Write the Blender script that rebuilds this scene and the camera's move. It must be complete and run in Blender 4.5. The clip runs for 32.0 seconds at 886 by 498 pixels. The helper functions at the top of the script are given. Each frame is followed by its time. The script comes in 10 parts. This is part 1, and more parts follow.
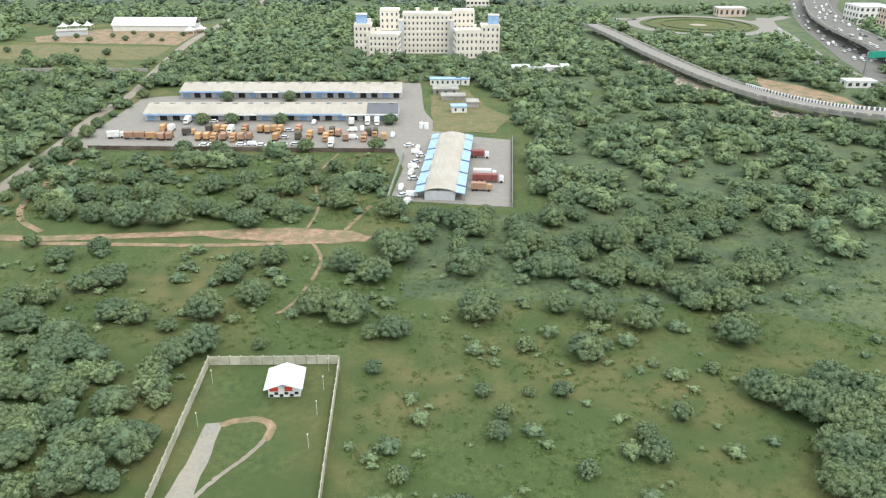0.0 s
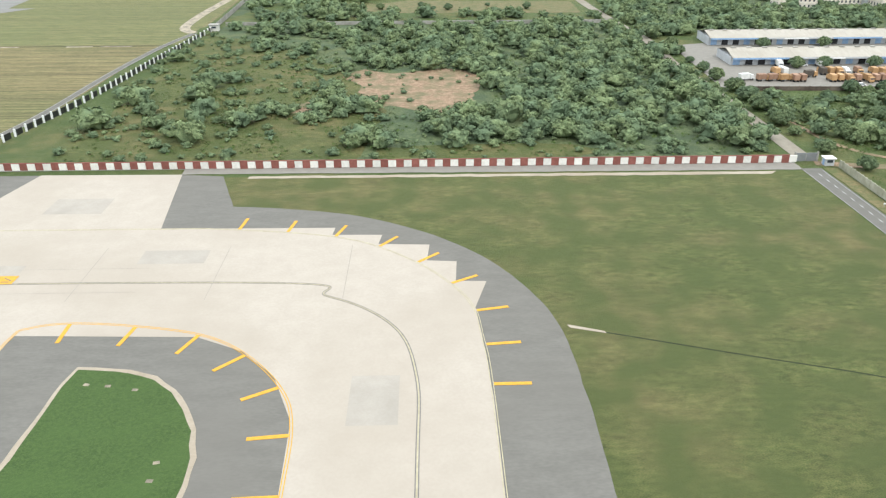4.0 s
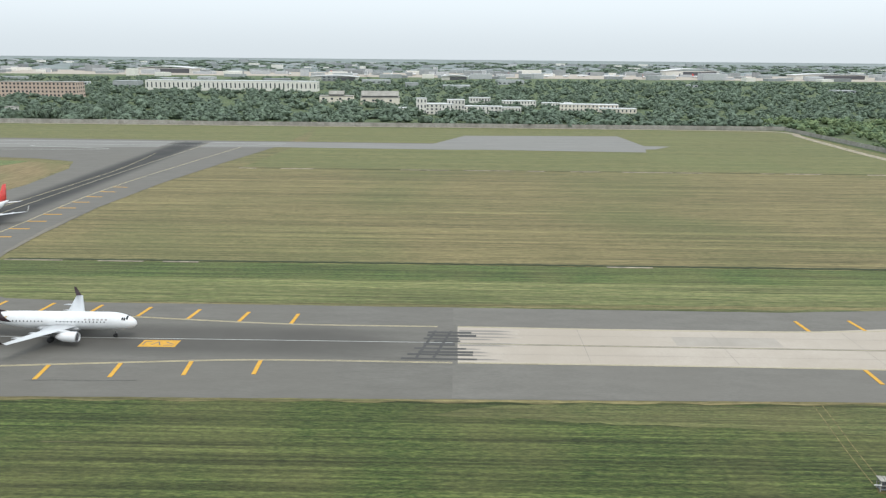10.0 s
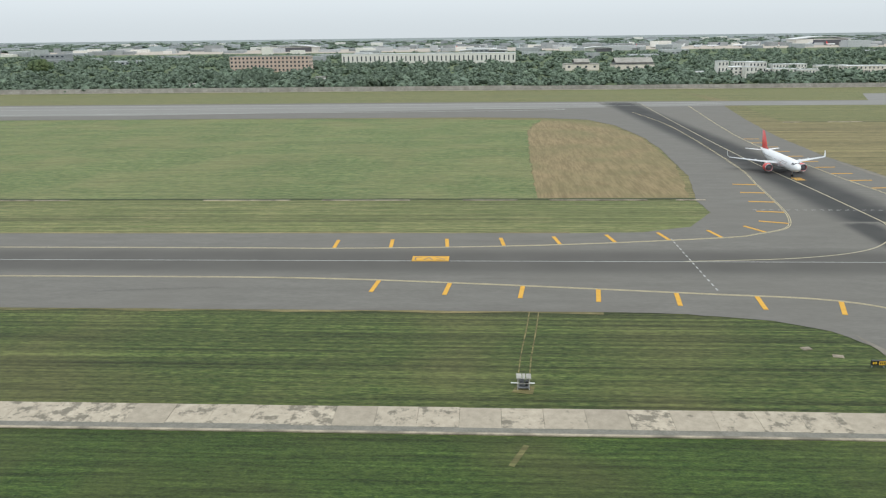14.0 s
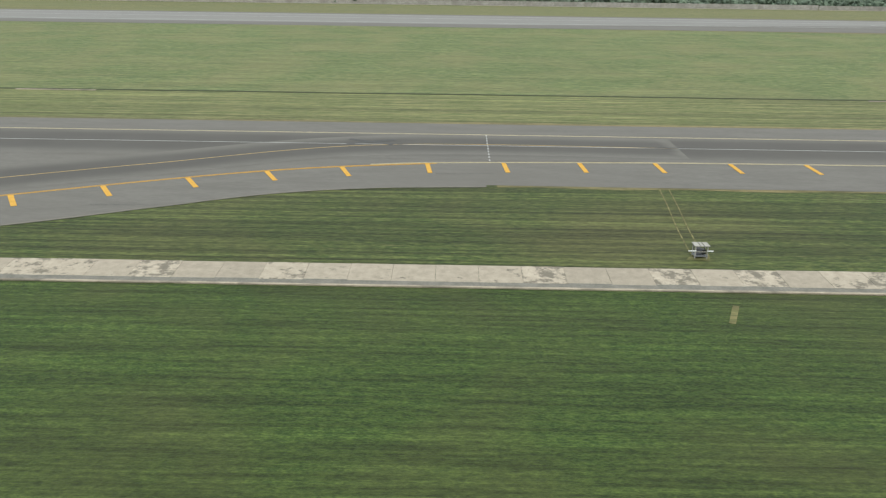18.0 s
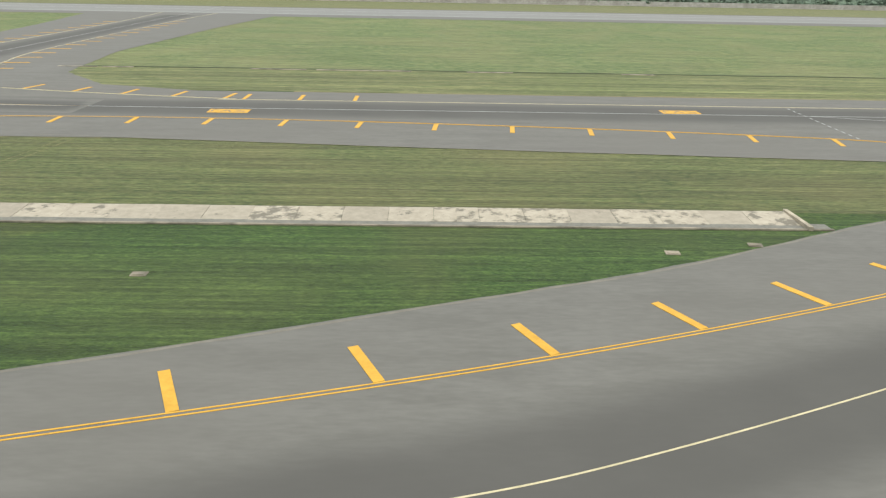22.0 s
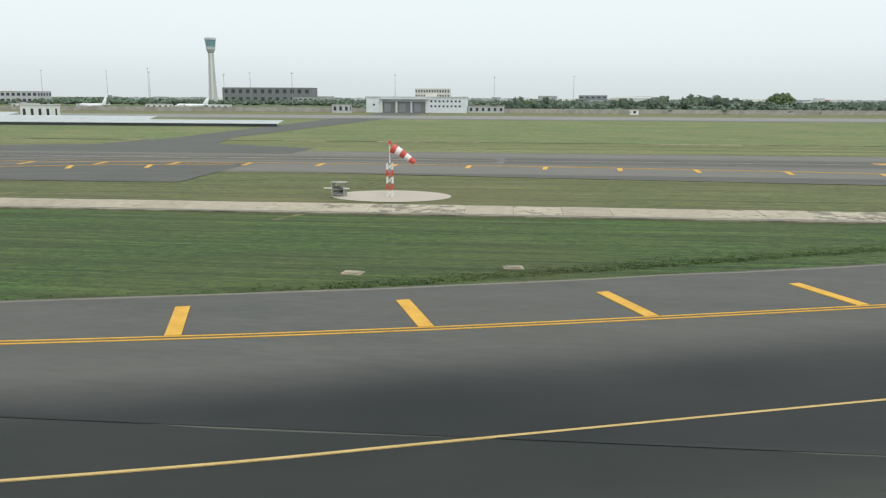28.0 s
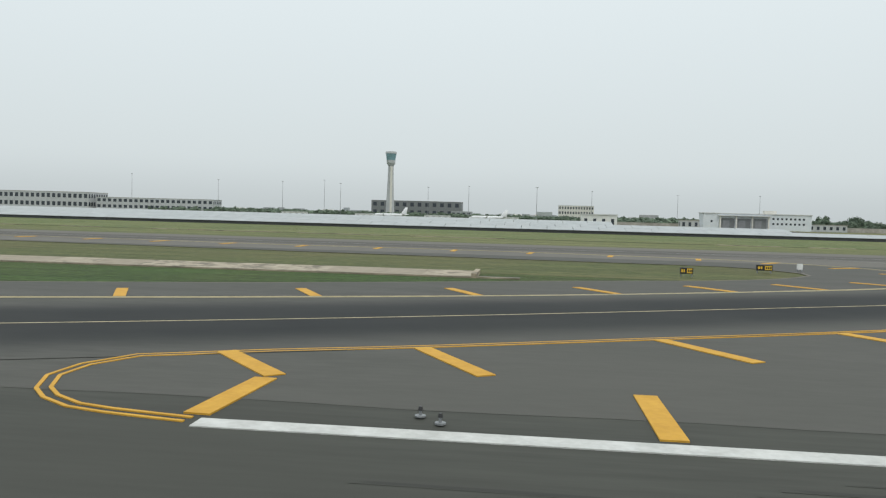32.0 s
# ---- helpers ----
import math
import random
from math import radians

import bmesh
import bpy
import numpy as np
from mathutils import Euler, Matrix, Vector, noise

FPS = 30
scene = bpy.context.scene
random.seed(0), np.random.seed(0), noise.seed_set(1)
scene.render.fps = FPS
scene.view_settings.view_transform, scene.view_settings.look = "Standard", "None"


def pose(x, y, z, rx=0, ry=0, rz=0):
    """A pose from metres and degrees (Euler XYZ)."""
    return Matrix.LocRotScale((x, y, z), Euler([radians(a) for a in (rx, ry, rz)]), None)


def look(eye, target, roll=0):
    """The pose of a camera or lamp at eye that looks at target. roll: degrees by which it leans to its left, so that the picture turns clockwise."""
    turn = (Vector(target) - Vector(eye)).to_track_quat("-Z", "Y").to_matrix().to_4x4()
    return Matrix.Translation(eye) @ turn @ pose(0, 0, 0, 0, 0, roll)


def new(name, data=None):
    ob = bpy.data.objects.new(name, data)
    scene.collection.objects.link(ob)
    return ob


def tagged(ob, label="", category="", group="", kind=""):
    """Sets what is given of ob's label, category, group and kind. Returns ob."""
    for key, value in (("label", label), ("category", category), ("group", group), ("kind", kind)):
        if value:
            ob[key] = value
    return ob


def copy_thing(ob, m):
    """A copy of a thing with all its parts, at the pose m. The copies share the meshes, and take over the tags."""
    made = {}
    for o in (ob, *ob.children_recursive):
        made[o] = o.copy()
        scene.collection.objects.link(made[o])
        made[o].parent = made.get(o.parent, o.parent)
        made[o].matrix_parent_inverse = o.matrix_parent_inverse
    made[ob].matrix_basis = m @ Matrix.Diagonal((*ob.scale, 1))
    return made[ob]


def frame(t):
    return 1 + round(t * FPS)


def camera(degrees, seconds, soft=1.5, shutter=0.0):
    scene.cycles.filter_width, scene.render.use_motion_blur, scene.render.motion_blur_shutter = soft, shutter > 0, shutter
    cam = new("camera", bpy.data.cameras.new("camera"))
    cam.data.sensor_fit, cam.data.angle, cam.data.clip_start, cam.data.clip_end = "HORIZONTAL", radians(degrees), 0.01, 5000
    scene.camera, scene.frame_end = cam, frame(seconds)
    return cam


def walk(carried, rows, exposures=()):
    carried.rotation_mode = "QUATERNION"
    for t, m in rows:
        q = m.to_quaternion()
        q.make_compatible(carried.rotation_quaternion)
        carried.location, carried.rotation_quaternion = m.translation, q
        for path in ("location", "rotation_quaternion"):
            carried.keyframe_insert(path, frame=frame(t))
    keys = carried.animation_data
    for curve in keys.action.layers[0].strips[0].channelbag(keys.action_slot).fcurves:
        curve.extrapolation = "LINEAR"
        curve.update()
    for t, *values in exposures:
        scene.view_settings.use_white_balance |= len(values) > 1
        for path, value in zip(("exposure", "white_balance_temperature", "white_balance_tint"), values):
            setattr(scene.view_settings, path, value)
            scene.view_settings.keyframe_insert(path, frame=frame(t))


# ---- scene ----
cam = camera(59.91, 32.0, soft=1.25)
# seconds, place, then yaw, pitch and roll in degrees
PATH = [
    (0.0, 600.00, -1.37, 55.00, -1.58, -24.76, -0.41),
    (0.5, 580.71, -1.45, 54.19, -1.77, -24.20, -0.55),
    (1.0, 561.46, -1.53, 53.38, -1.94, -24.00, -0.70),
    (1.5, 542.25, -1.60, 52.54, -2.14, -23.93, -0.77),
    (2.0, 523.08, -1.68, 51.68, -2.23, -23.95, -0.75),
    (2.5, 503.95, -1.76, 50.77, -2.20, -23.94, -0.79),
    (3.0, 484.85, -1.85, 49.82, -1.97, -24.16, -0.60),
    (3.5, 465.77, -1.94, 48.81, -1.38, -25.40, -0.10),
    (4.0, 446.70, -2.04, 47.74, -1.28, -26.56, 0.22),
    (4.5, 427.63, -2.14, 46.62, -1.41, -27.24, 0.34),
    (5.0, 408.54, -2.25, 45.45, -1.49, -27.08, 0.22),
    (5.5, 389.43, -2.34, 44.27, -1.25, -25.69, -0.22),
    (6.0, 370.28, -2.44, 43.08, -0.42, -22.71, -1.03),
    (6.5, 351.09, -2.52, 41.90, 0.03, -21.09, -1.52),
    (7.0, 331.86, -2.59, 40.74, 0.19, -20.27, -1.95),
    (7.5, 312.60, -2.65, 39.63, 0.10, -20.05, -1.94),
    (8.0, 293.30, -2.70, 38.55, 0.21, -20.20, -1.42),
    (8.5, 273.98, -2.74, 37.50, 0.74, -19.48, -0.42),
    (9.0, 254.64, -2.77, 36.47, 1.21, -16.24, -0.25),
    (9.5, 235.32, -2.80, 35.45, 1.29, -14.60, -0.22),
    (10.0, 216.00, -2.82, 34.44, 0.97, -14.25, -0.51),
    (10.5, 196.70, -2.84, 33.43, 0.82, -14.88, -0.58),
    (11.0, 177.43, -2.85, 32.41, 0.80, -15.77, -0.59),
    (11.5, 158.19, -2.86, 31.40, 1.55, -16.39, 0.06),
    (12.0, 138.96, -2.87, 30.39, 3.45, -16.08, 0.93),
    (12.5, 119.77, -2.87, 29.39, 3.65, -15.70, 1.09),
    (13.0, 100.60, -2.86, 28.41, 3.40, -15.56, 1.06),
    (13.5, 81.47, -2.86, 27.45, 3.19, -15.61, 0.82),
    (14.0, 62.38, -2.86, 26.51, 3.03, -15.69, 0.70),
    (14.5, 43.33, -2.85, 25.61, 2.24, -16.05, 0.91),
    (15.0, 24.34, -2.84, 24.74, 1.84, -16.16, 0.84),
    (15.5, 5.42, -2.83, 23.92, 1.64, -16.25, 0.60),
    (16.0, -13.45, -2.81, 23.16, 1.50, -16.60, 0.24),
    (16.5, -32.26, -2.77, 22.44, 1.23, -17.45, -0.20),
    (17.0, -51.01, -2.72, 21.78, 0.67, -19.05, -0.71),
    (17.5, -69.72, -2.66, 21.16, 0.67, -20.20, -0.79),
    (18.0, -88.40, -2.58, 20.57, 0.85, -20.76, -0.70),
    (18.5, -107.07, -2.49, 19.98, 0.99, -21.54, -0.71),
    (19.0, -125.74, -2.40, 19.39, 1.13, -21.65, -0.73),
    (19.5, -144.42, -2.30, 18.78, 1.14, -21.71, -0.78),
    (20.0, -163.11, -2.20, 18.14, 0.79, -21.52, -0.78),
    (20.5, -181.82, -2.10, 17.49, 0.99, -21.43, -0.73),
    (21.0, -200.55, -2.00, 16.82, 0.04, -20.83, -0.93),
    (21.5, -219.29, -1.91, 16.13, -0.86, -20.37, -1.23),
    (22.0, -238.05, -1.83, 15.46, -1.16, -20.14, -1.03),
    (22.5, -256.81, -1.73, 14.74, -1.06, -20.17, -0.66),
    (23.0, -275.57, -1.65, 14.05, -0.90, -19.92, -0.77),
    (23.5, -294.31, -1.57, 13.35, 1.08, -17.65, 0.20),
    (24.0, -313.05, -1.49, 12.64, 3.36, -13.58, -0.42),
    (24.5, -331.77, -1.41, 11.93, 4.19, -11.32, -1.54),
    (25.0, -350.48, -1.33, 11.21, 4.57, -10.37, -1.96),
    (25.5, -369.18, -1.26, 10.48, 4.62, -10.30, -2.01),
    (26.0, -387.87, -1.18, 9.75, 4.49, -10.71, -1.92),
    (26.5, -406.55, -1.10, 9.02, 4.32, -11.16, -1.81),
    (27.0, -425.24, -1.01, 8.29, 4.24, -11.24, -1.71),
    (27.5, -443.93, -0.93, 7.59, 4.16, -11.32, -1.42),
    (28.0, -462.63, -0.84, 6.93, 5.15, -11.12, -0.26),
    (28.5, -481.35, -0.75, 6.32, 5.69, -10.98, -0.18),
    (29.0, -500.08, -0.65, 5.76, 6.19, -10.81, -0.34),
    (29.5, -518.84, -0.55, 5.27, 6.35, -10.69, -0.42),
    (30.0, -537.62, -0.44, 4.85, 6.28, -10.70, -0.54),
    (30.5, -556.42, -0.34, 4.48, 6.69, -9.89, -0.46),
    (31.0, -575.24, -0.22, 4.17, 6.76, -7.65, -1.34),
    (31.5, -594.08, -0.11, 3.90, 6.49, -4.91, -1.61),
    (32.0, -612.94, 0.00, 3.67, 6.18, -2.61, -1.51),
]
walk(cam, [(t, pose(x, y, z, 90 + pitch, roll, yaw)) for t, x, y, z, yaw, pitch, roll in PATH],
     exposures=[(0, 0.98, 6350, 10), (1, 1.04, 6350, 10), (3.5, 0.98, 6350, 10), (5.5, 0.85, 6350, 10), (8, 0.72, 6350, 10), (9, 0.58, 6350, 10), (10, 0.46, 6300, 10), (11, 0.43, 6300, 10), (13, 0.44, 6300, 10), (14, 0.34, 6350, 10), (14.5, 0.32, 6350, 10),
                (16.5, 0.2, 6500, 9), (17, 0.22, 6500, 9), (18, 0.4, 6500, 9), (19, 0.5, 6500, 9), (20, 0.48, 6600, 9), (21, 0.75, 6600, 9), (22, 0.65, 6600, 9), (23, 0.5, 6600, 9), (24, 0.4, 6500, 8),
                (27, 0.36, 6500, 8), (30, 0.36, 6500, 7), (31, 0.28, 6500, 7), (32, 0.05, 6500, 8)])

# ---- sky and sun: a bright overcast day ----
world = bpy.data.worlds.new("overcast_sky")
scene.world = world
world.use_nodes = True
wn, wl = world.node_tree.nodes, world.node_tree.links
sky = wn.new("ShaderNodeTexSky")
sky.sky_type, sky.sun_disc = "NISHITA", False
sky.sun_elevation, sky.sun_rotation = radians(58), radians(150)
sky.air_density, sky.dust_density, sky.ozone_density = 1.0, 6.0, 1.0
bg = wn["Background"]
bg.inputs["Strength"].default_value = 0.1
# the cloud deck: dim at the horizon, brighter overhead
coord = wn.new("ShaderNodeTexCoord")
split = wn.new("ShaderNodeSeparateXYZ")
wl.new(coord.outputs["Generated"], split.inputs[0])
rise = wn.new("ShaderNodeMapRange")
rise.inputs["From Min"].default_value, rise.inputs["From Max"].default_value = 0.0, 1.0
rise.inputs["To Min"].default_value, rise.inputs["To Max"].default_value = 7.2, 12.6
wl.new(split.outputs["Z"], rise.inputs["Value"])
deck = wn.new("ShaderNodeMix")
deck.data_type, deck.blend_type = "RGBA", "MULTIPLY"
deck.inputs[0].default_value = 1.0
deck.inputs[6].default_value = (0.925, 1.0, 1.03, 1)
wl.new(rise.outputs[0], deck.inputs[7])
haze = wn.new("ShaderNodeMapRange")
haze.interpolation_type = "SMOOTHSTEP"
haze.inputs["From Min"].default_value, haze.inputs["From Max"].default_value = -0.005, 0.07
haze.inputs["To Min"].default_value, haze.inputs["To Max"].default_value = 0.87, 1.0
wl.new(split.outputs["Z"], haze.inputs["Value"])
low = wn.new("ShaderNodeMix")
low.data_type, low.blend_type = "RGBA", "MULTIPLY"
low.inputs[0].default_value = 1.0
wl.new(deck.outputs[2], low.inputs[6])
wl.new(haze.outputs[0], low.inputs[7])
cloud = wn.new("ShaderNodeMix")
cloud.data_type = "RGBA"
cloud.inputs[0].default_value = 0.9
wl.new(sky.outputs[0], cloud.inputs[6])
wl.new(low.outputs[2], cloud.inputs[7])
wl.new(cloud.outputs[2], bg.inputs["Color"])
sun_data = bpy.data.lights.new("sun", "SUN")
sun_data.energy, sun_data.angle, sun_data.color = 0.8, radians(14), (1.0, 0.95, 0.87)
sun = new("sun", sun_data)
sun.matrix_world = look((0, 0, 300), (-120, 150, 0))

# ---- materials ----
def rgb(c):
    return (*c, 1.0)


def mat(name, c1, c2, scale=1.0, rough=0.85, bump=0.15, stretch=(1, 1, 1), fine=8.0, c3=None, big=0.05,
        metal=0.0, spec=0.3, rand=0.0, island=False, big_amount=0.6, band=None, relief=0.1, crisp=0.17, grain=0.4, streak=None, straw=None, hue=None):
    """A rough outdoor surface: two colours by a fine and a coarse noise in world metres, a third by large patches."""
    m = bpy.data.materials.new(name)
    m.use_nodes = True
    n, l = m.node_tree.nodes, m.node_tree.links
    b = n["Principled BSDF"]
    b.inputs["Roughness"].default_value, b.inputs["Metallic"].default_value = rough, metal
    b.inputs["Specular IOR Level"].default_value = spec
    geo = n.new("ShaderNodeNewGeometry")
    mp = n.new("ShaderNodeMapping")
    mp.inputs["Scale"].default_value = stretch
    l.new(geo.outputs["Position"], mp.inputs["Vector"])
    mid = n.new("ShaderNodeTexNoise")
    mid.inputs["Scale"].default_value, mid.inputs["Detail"].default_value = scale, 6
    mid.inputs["Roughness"].default_value = 0.65
    l.new(mp.outputs[0], mid.inputs["Vector"])
    tiny = n.new("ShaderNodeTexNoise")
    tiny.inputs["Scale"].default_value, tiny.inputs["Detail"].default_value = scale * fine, 3
    l.new(mp.outputs[0], tiny.inputs["Vector"])
    add = n.new("ShaderNodeMath")
    add.operation = "MULTIPLY_ADD"
    add.inputs[1].default_value, add.inputs[2].default_value = grain, -grain / 2
    l.new(tiny.outputs["Fac"], add.inputs[0])
    fac = n.new("ShaderNodeMath")
    l.new(mid.outputs["Fac"], fac.inputs[0])
    l.new(add.outputs[0], fac.inputs[1])
    ramp = n.new("ShaderNodeMapRange")
    ramp.inputs["From Min"].default_value, ramp.inputs["From Max"].default_value = 0.5 - crisp, 0.5 + crisp
    l.new(fac.outputs[0], ramp.inputs["Value"])
    mix = n.new("ShaderNodeMix")
    mix.data_type = "RGBA"
    mix.inputs[6].default_value, mix.inputs[7].default_value = rgb(c1), rgb(c2)
    l.new(ramp.outputs[0], mix.inputs[0])
    out = mix.outputs[2]
    if c3:
        lump = n.new("ShaderNodeTexNoise")
        lump.inputs["Scale"].default_value, lump.inputs["Detail"].default_value = big, 5
        lump.inputs["Distortion"].default_value = 0.4
        l.new(geo.outputs["Position"], lump.inputs["Vector"])
        r2 = n.new("ShaderNodeMapRange")
        r2.inputs["From Min"].default_value, r2.inputs["From Max"].default_value = 0.42, 0.66
        r2.inputs["To Max"].default_value = big_amount
        l.new(lump.outputs["Fac"], r2.inputs["Value"])
        m2 = n.new("ShaderNodeMix")
        m2.data_type = "RGBA"
        m2.inputs[7].default_value = rgb(c3)
        l.new(r2.outputs[0], m2.inputs[0])
        l.new(out, m2.inputs[6])
        out = m2.outputs[2]
    def blend(kind, amount, colour):
        """Lay one more colour or factor over what is there."""
        node = n.new("ShaderNodeMix")
        node.data_type, node.blend_type = "RGBA", kind
        if isinstance(amount, float):
            node.inputs[0].default_value = amount
        else:
            l.new(amount, node.inputs[0])
        l.new(out, node.inputs[6])
        if isinstance(colour, tuple):
            node.inputs[7].default_value = rgb(colour)
        else:
            l.new(colour, node.inputs[7])
        return node.outputs[2]

    def layer(size, squeeze, detail, lo, hi, to_lo, to_hi, shift=0.0, warp=0.0):
        """A noise in world metres, squeezed along one way and mapped to a range."""
        place = n.new("ShaderNodeMapping")
        place.inputs["Scale"].default_value = squeeze
        place.inputs["Location"].default_value = (shift, shift * 1.7, 0)
        l.new(geo.outputs["Position"], place.inputs["Vector"])
        tex = n.new("ShaderNodeTexNoise")
        tex.inputs["Scale"].default_value, tex.inputs["Detail"].default_value = size, detail
        tex.inputs["Roughness"].default_value, tex.inputs["Distortion"].default_value = 0.68, warp
        l.new(place.outputs[0], tex.inputs["Vector"])
        span = n.new("ShaderNodeMapRange")
        span.inputs["From Min"].default_value, span.inputs["From Max"].default_value = lo, hi
        span.inputs["To Min"].default_value, span.inputs["To Max"].default_value = to_lo, to_hi
        l.new(tex.outputs["Fac"], span.inputs["Value"])
        return span.outputs[0]

    if streak:   # mowing furrows: how many to the metre, their length and depth of tone
        many, along, deep = streak
        out = blend("MULTIPLY", 1.0, layer(many, (along, 1, 1), 4, 0.36, 0.64, 1 - deep, 1 + deep))
        out = blend("MULTIPLY", 1.0, layer(many * 0.28, (along * 0.6, 1, 1), 2, 0.35, 0.65, 1 - deep * 0.6, 1 + deep * 0.6, 31.0))
        out = blend("MULTIPLY", 1.0, layer(many * 1.6, (0.45, 1, 1), 5, 0.35, 0.65, 1 - deep * 0.7, 1 + deep * 0.7, 57.0))
    if straw:   # flecks of cut dry grass lying in lines
        tone, share_, along = straw
        out = blend("MIX", layer(2.2, (along, 1, 1), 6, share_, share_ + 0.10, 0.0, 0.85, 83.0, 0.3), tone)
    if hue:   # whole plants that differ in tone
        out = blend("MIX", layer(0.16, (1, 1, 0.2), 1, 0.40, 0.62, 0.0, 0.85, 11.0), hue)
    if rand:
        src = geo.outputs["Random Per Island"] if island else n.new("ShaderNodeObjectInfo").outputs["Random"]
        r3 = n.new("ShaderNodeMapRange")
        r3.inputs["To Min"].default_value, r3.inputs["To Max"].default_value = 1 - rand, 1 + rand
        l.new(src, r3.inputs["Value"])
        m3 = n.new("ShaderNodeMix")
        m3.data_type, m3.blend_type = "RGBA", "MULTIPLY"
        m3.inputs[0].default_value = 1.0
        l.new(out, m3.inputs[6])
        l.new(r3.outputs[0], m3.inputs[7])
        out = m3.outputs[2]
    if band:   # a broad worn band that fades to both sides of a strip
        uv = n.new("ShaderNodeUVMap")
        sx = n.new("ShaderNodeSeparateXYZ")
        l.new(uv.outputs[0], sx.inputs[0])
        hump = n.new("ShaderNodeMapRange")
        hump.interpolation_type = "SMOOTHSTEP"
        hump.inputs["From Min"].default_value, hump.inputs["From Max"].default_value = 0.0, 0.75
        hump.inputs["To Max"].default_value = 1.0
        l.new(sx.outputs["X"], hump.inputs["Value"])
        streak = n.new("ShaderNodeTexNoise")
        streak.inputs["Scale"].default_value, streak.inputs["Detail"].default_value = 0.16, 5
        l.new(geo.outputs["Position"], streak.inputs["Vector"])
        amount = n.new("ShaderNodeMath")
        amount.operation = "MULTIPLY"
        l.new(hump.outputs[0], amount.inputs[0])
        level = n.new("ShaderNodeMapRange")
        level.inputs["From Min"].default_value, level.inputs["From Max"].default_value = 0.3, 0.7
        level.inputs["To Min"].default_value = 0.8
        l.new(streak.outputs["Fac"], level.inputs["Value"])
        l.new(level.outputs[0], amount.inputs[1])
        m4 = n.new("ShaderNodeMix")
        m4.data_type = "RGBA"
        m4.inputs[7].default_value = rgb(band)
        l.new(amount.outputs[0], m4.inputs[0])
        l.new(out, m4.inputs[6])
        out = m4.outputs[2]
    l.new(out, b.inputs["Base Color"])
    if bump:
        bp = n.new("ShaderNodeBump")
        bp.inputs["Strength"].default_value, bp.inputs["Distance"].default_value = bump, relief
        l.new(fac.outputs[0], bp.inputs["Height"])
        l.new(bp.outputs[0], b.inputs["Normal"])
    return m


def paint(name, c, rough=0.5, metal=0.0, spec=0.5, dirt=0.12, scale=0.8, bump=0.0):
    """Painted or plain surface with slight dirt."""
    d = tuple(v * (1 - dirt * 2) for v in c)
    return mat(name, d, c, scale, rough, bump, fine=12, metal=metal, spec=spec)


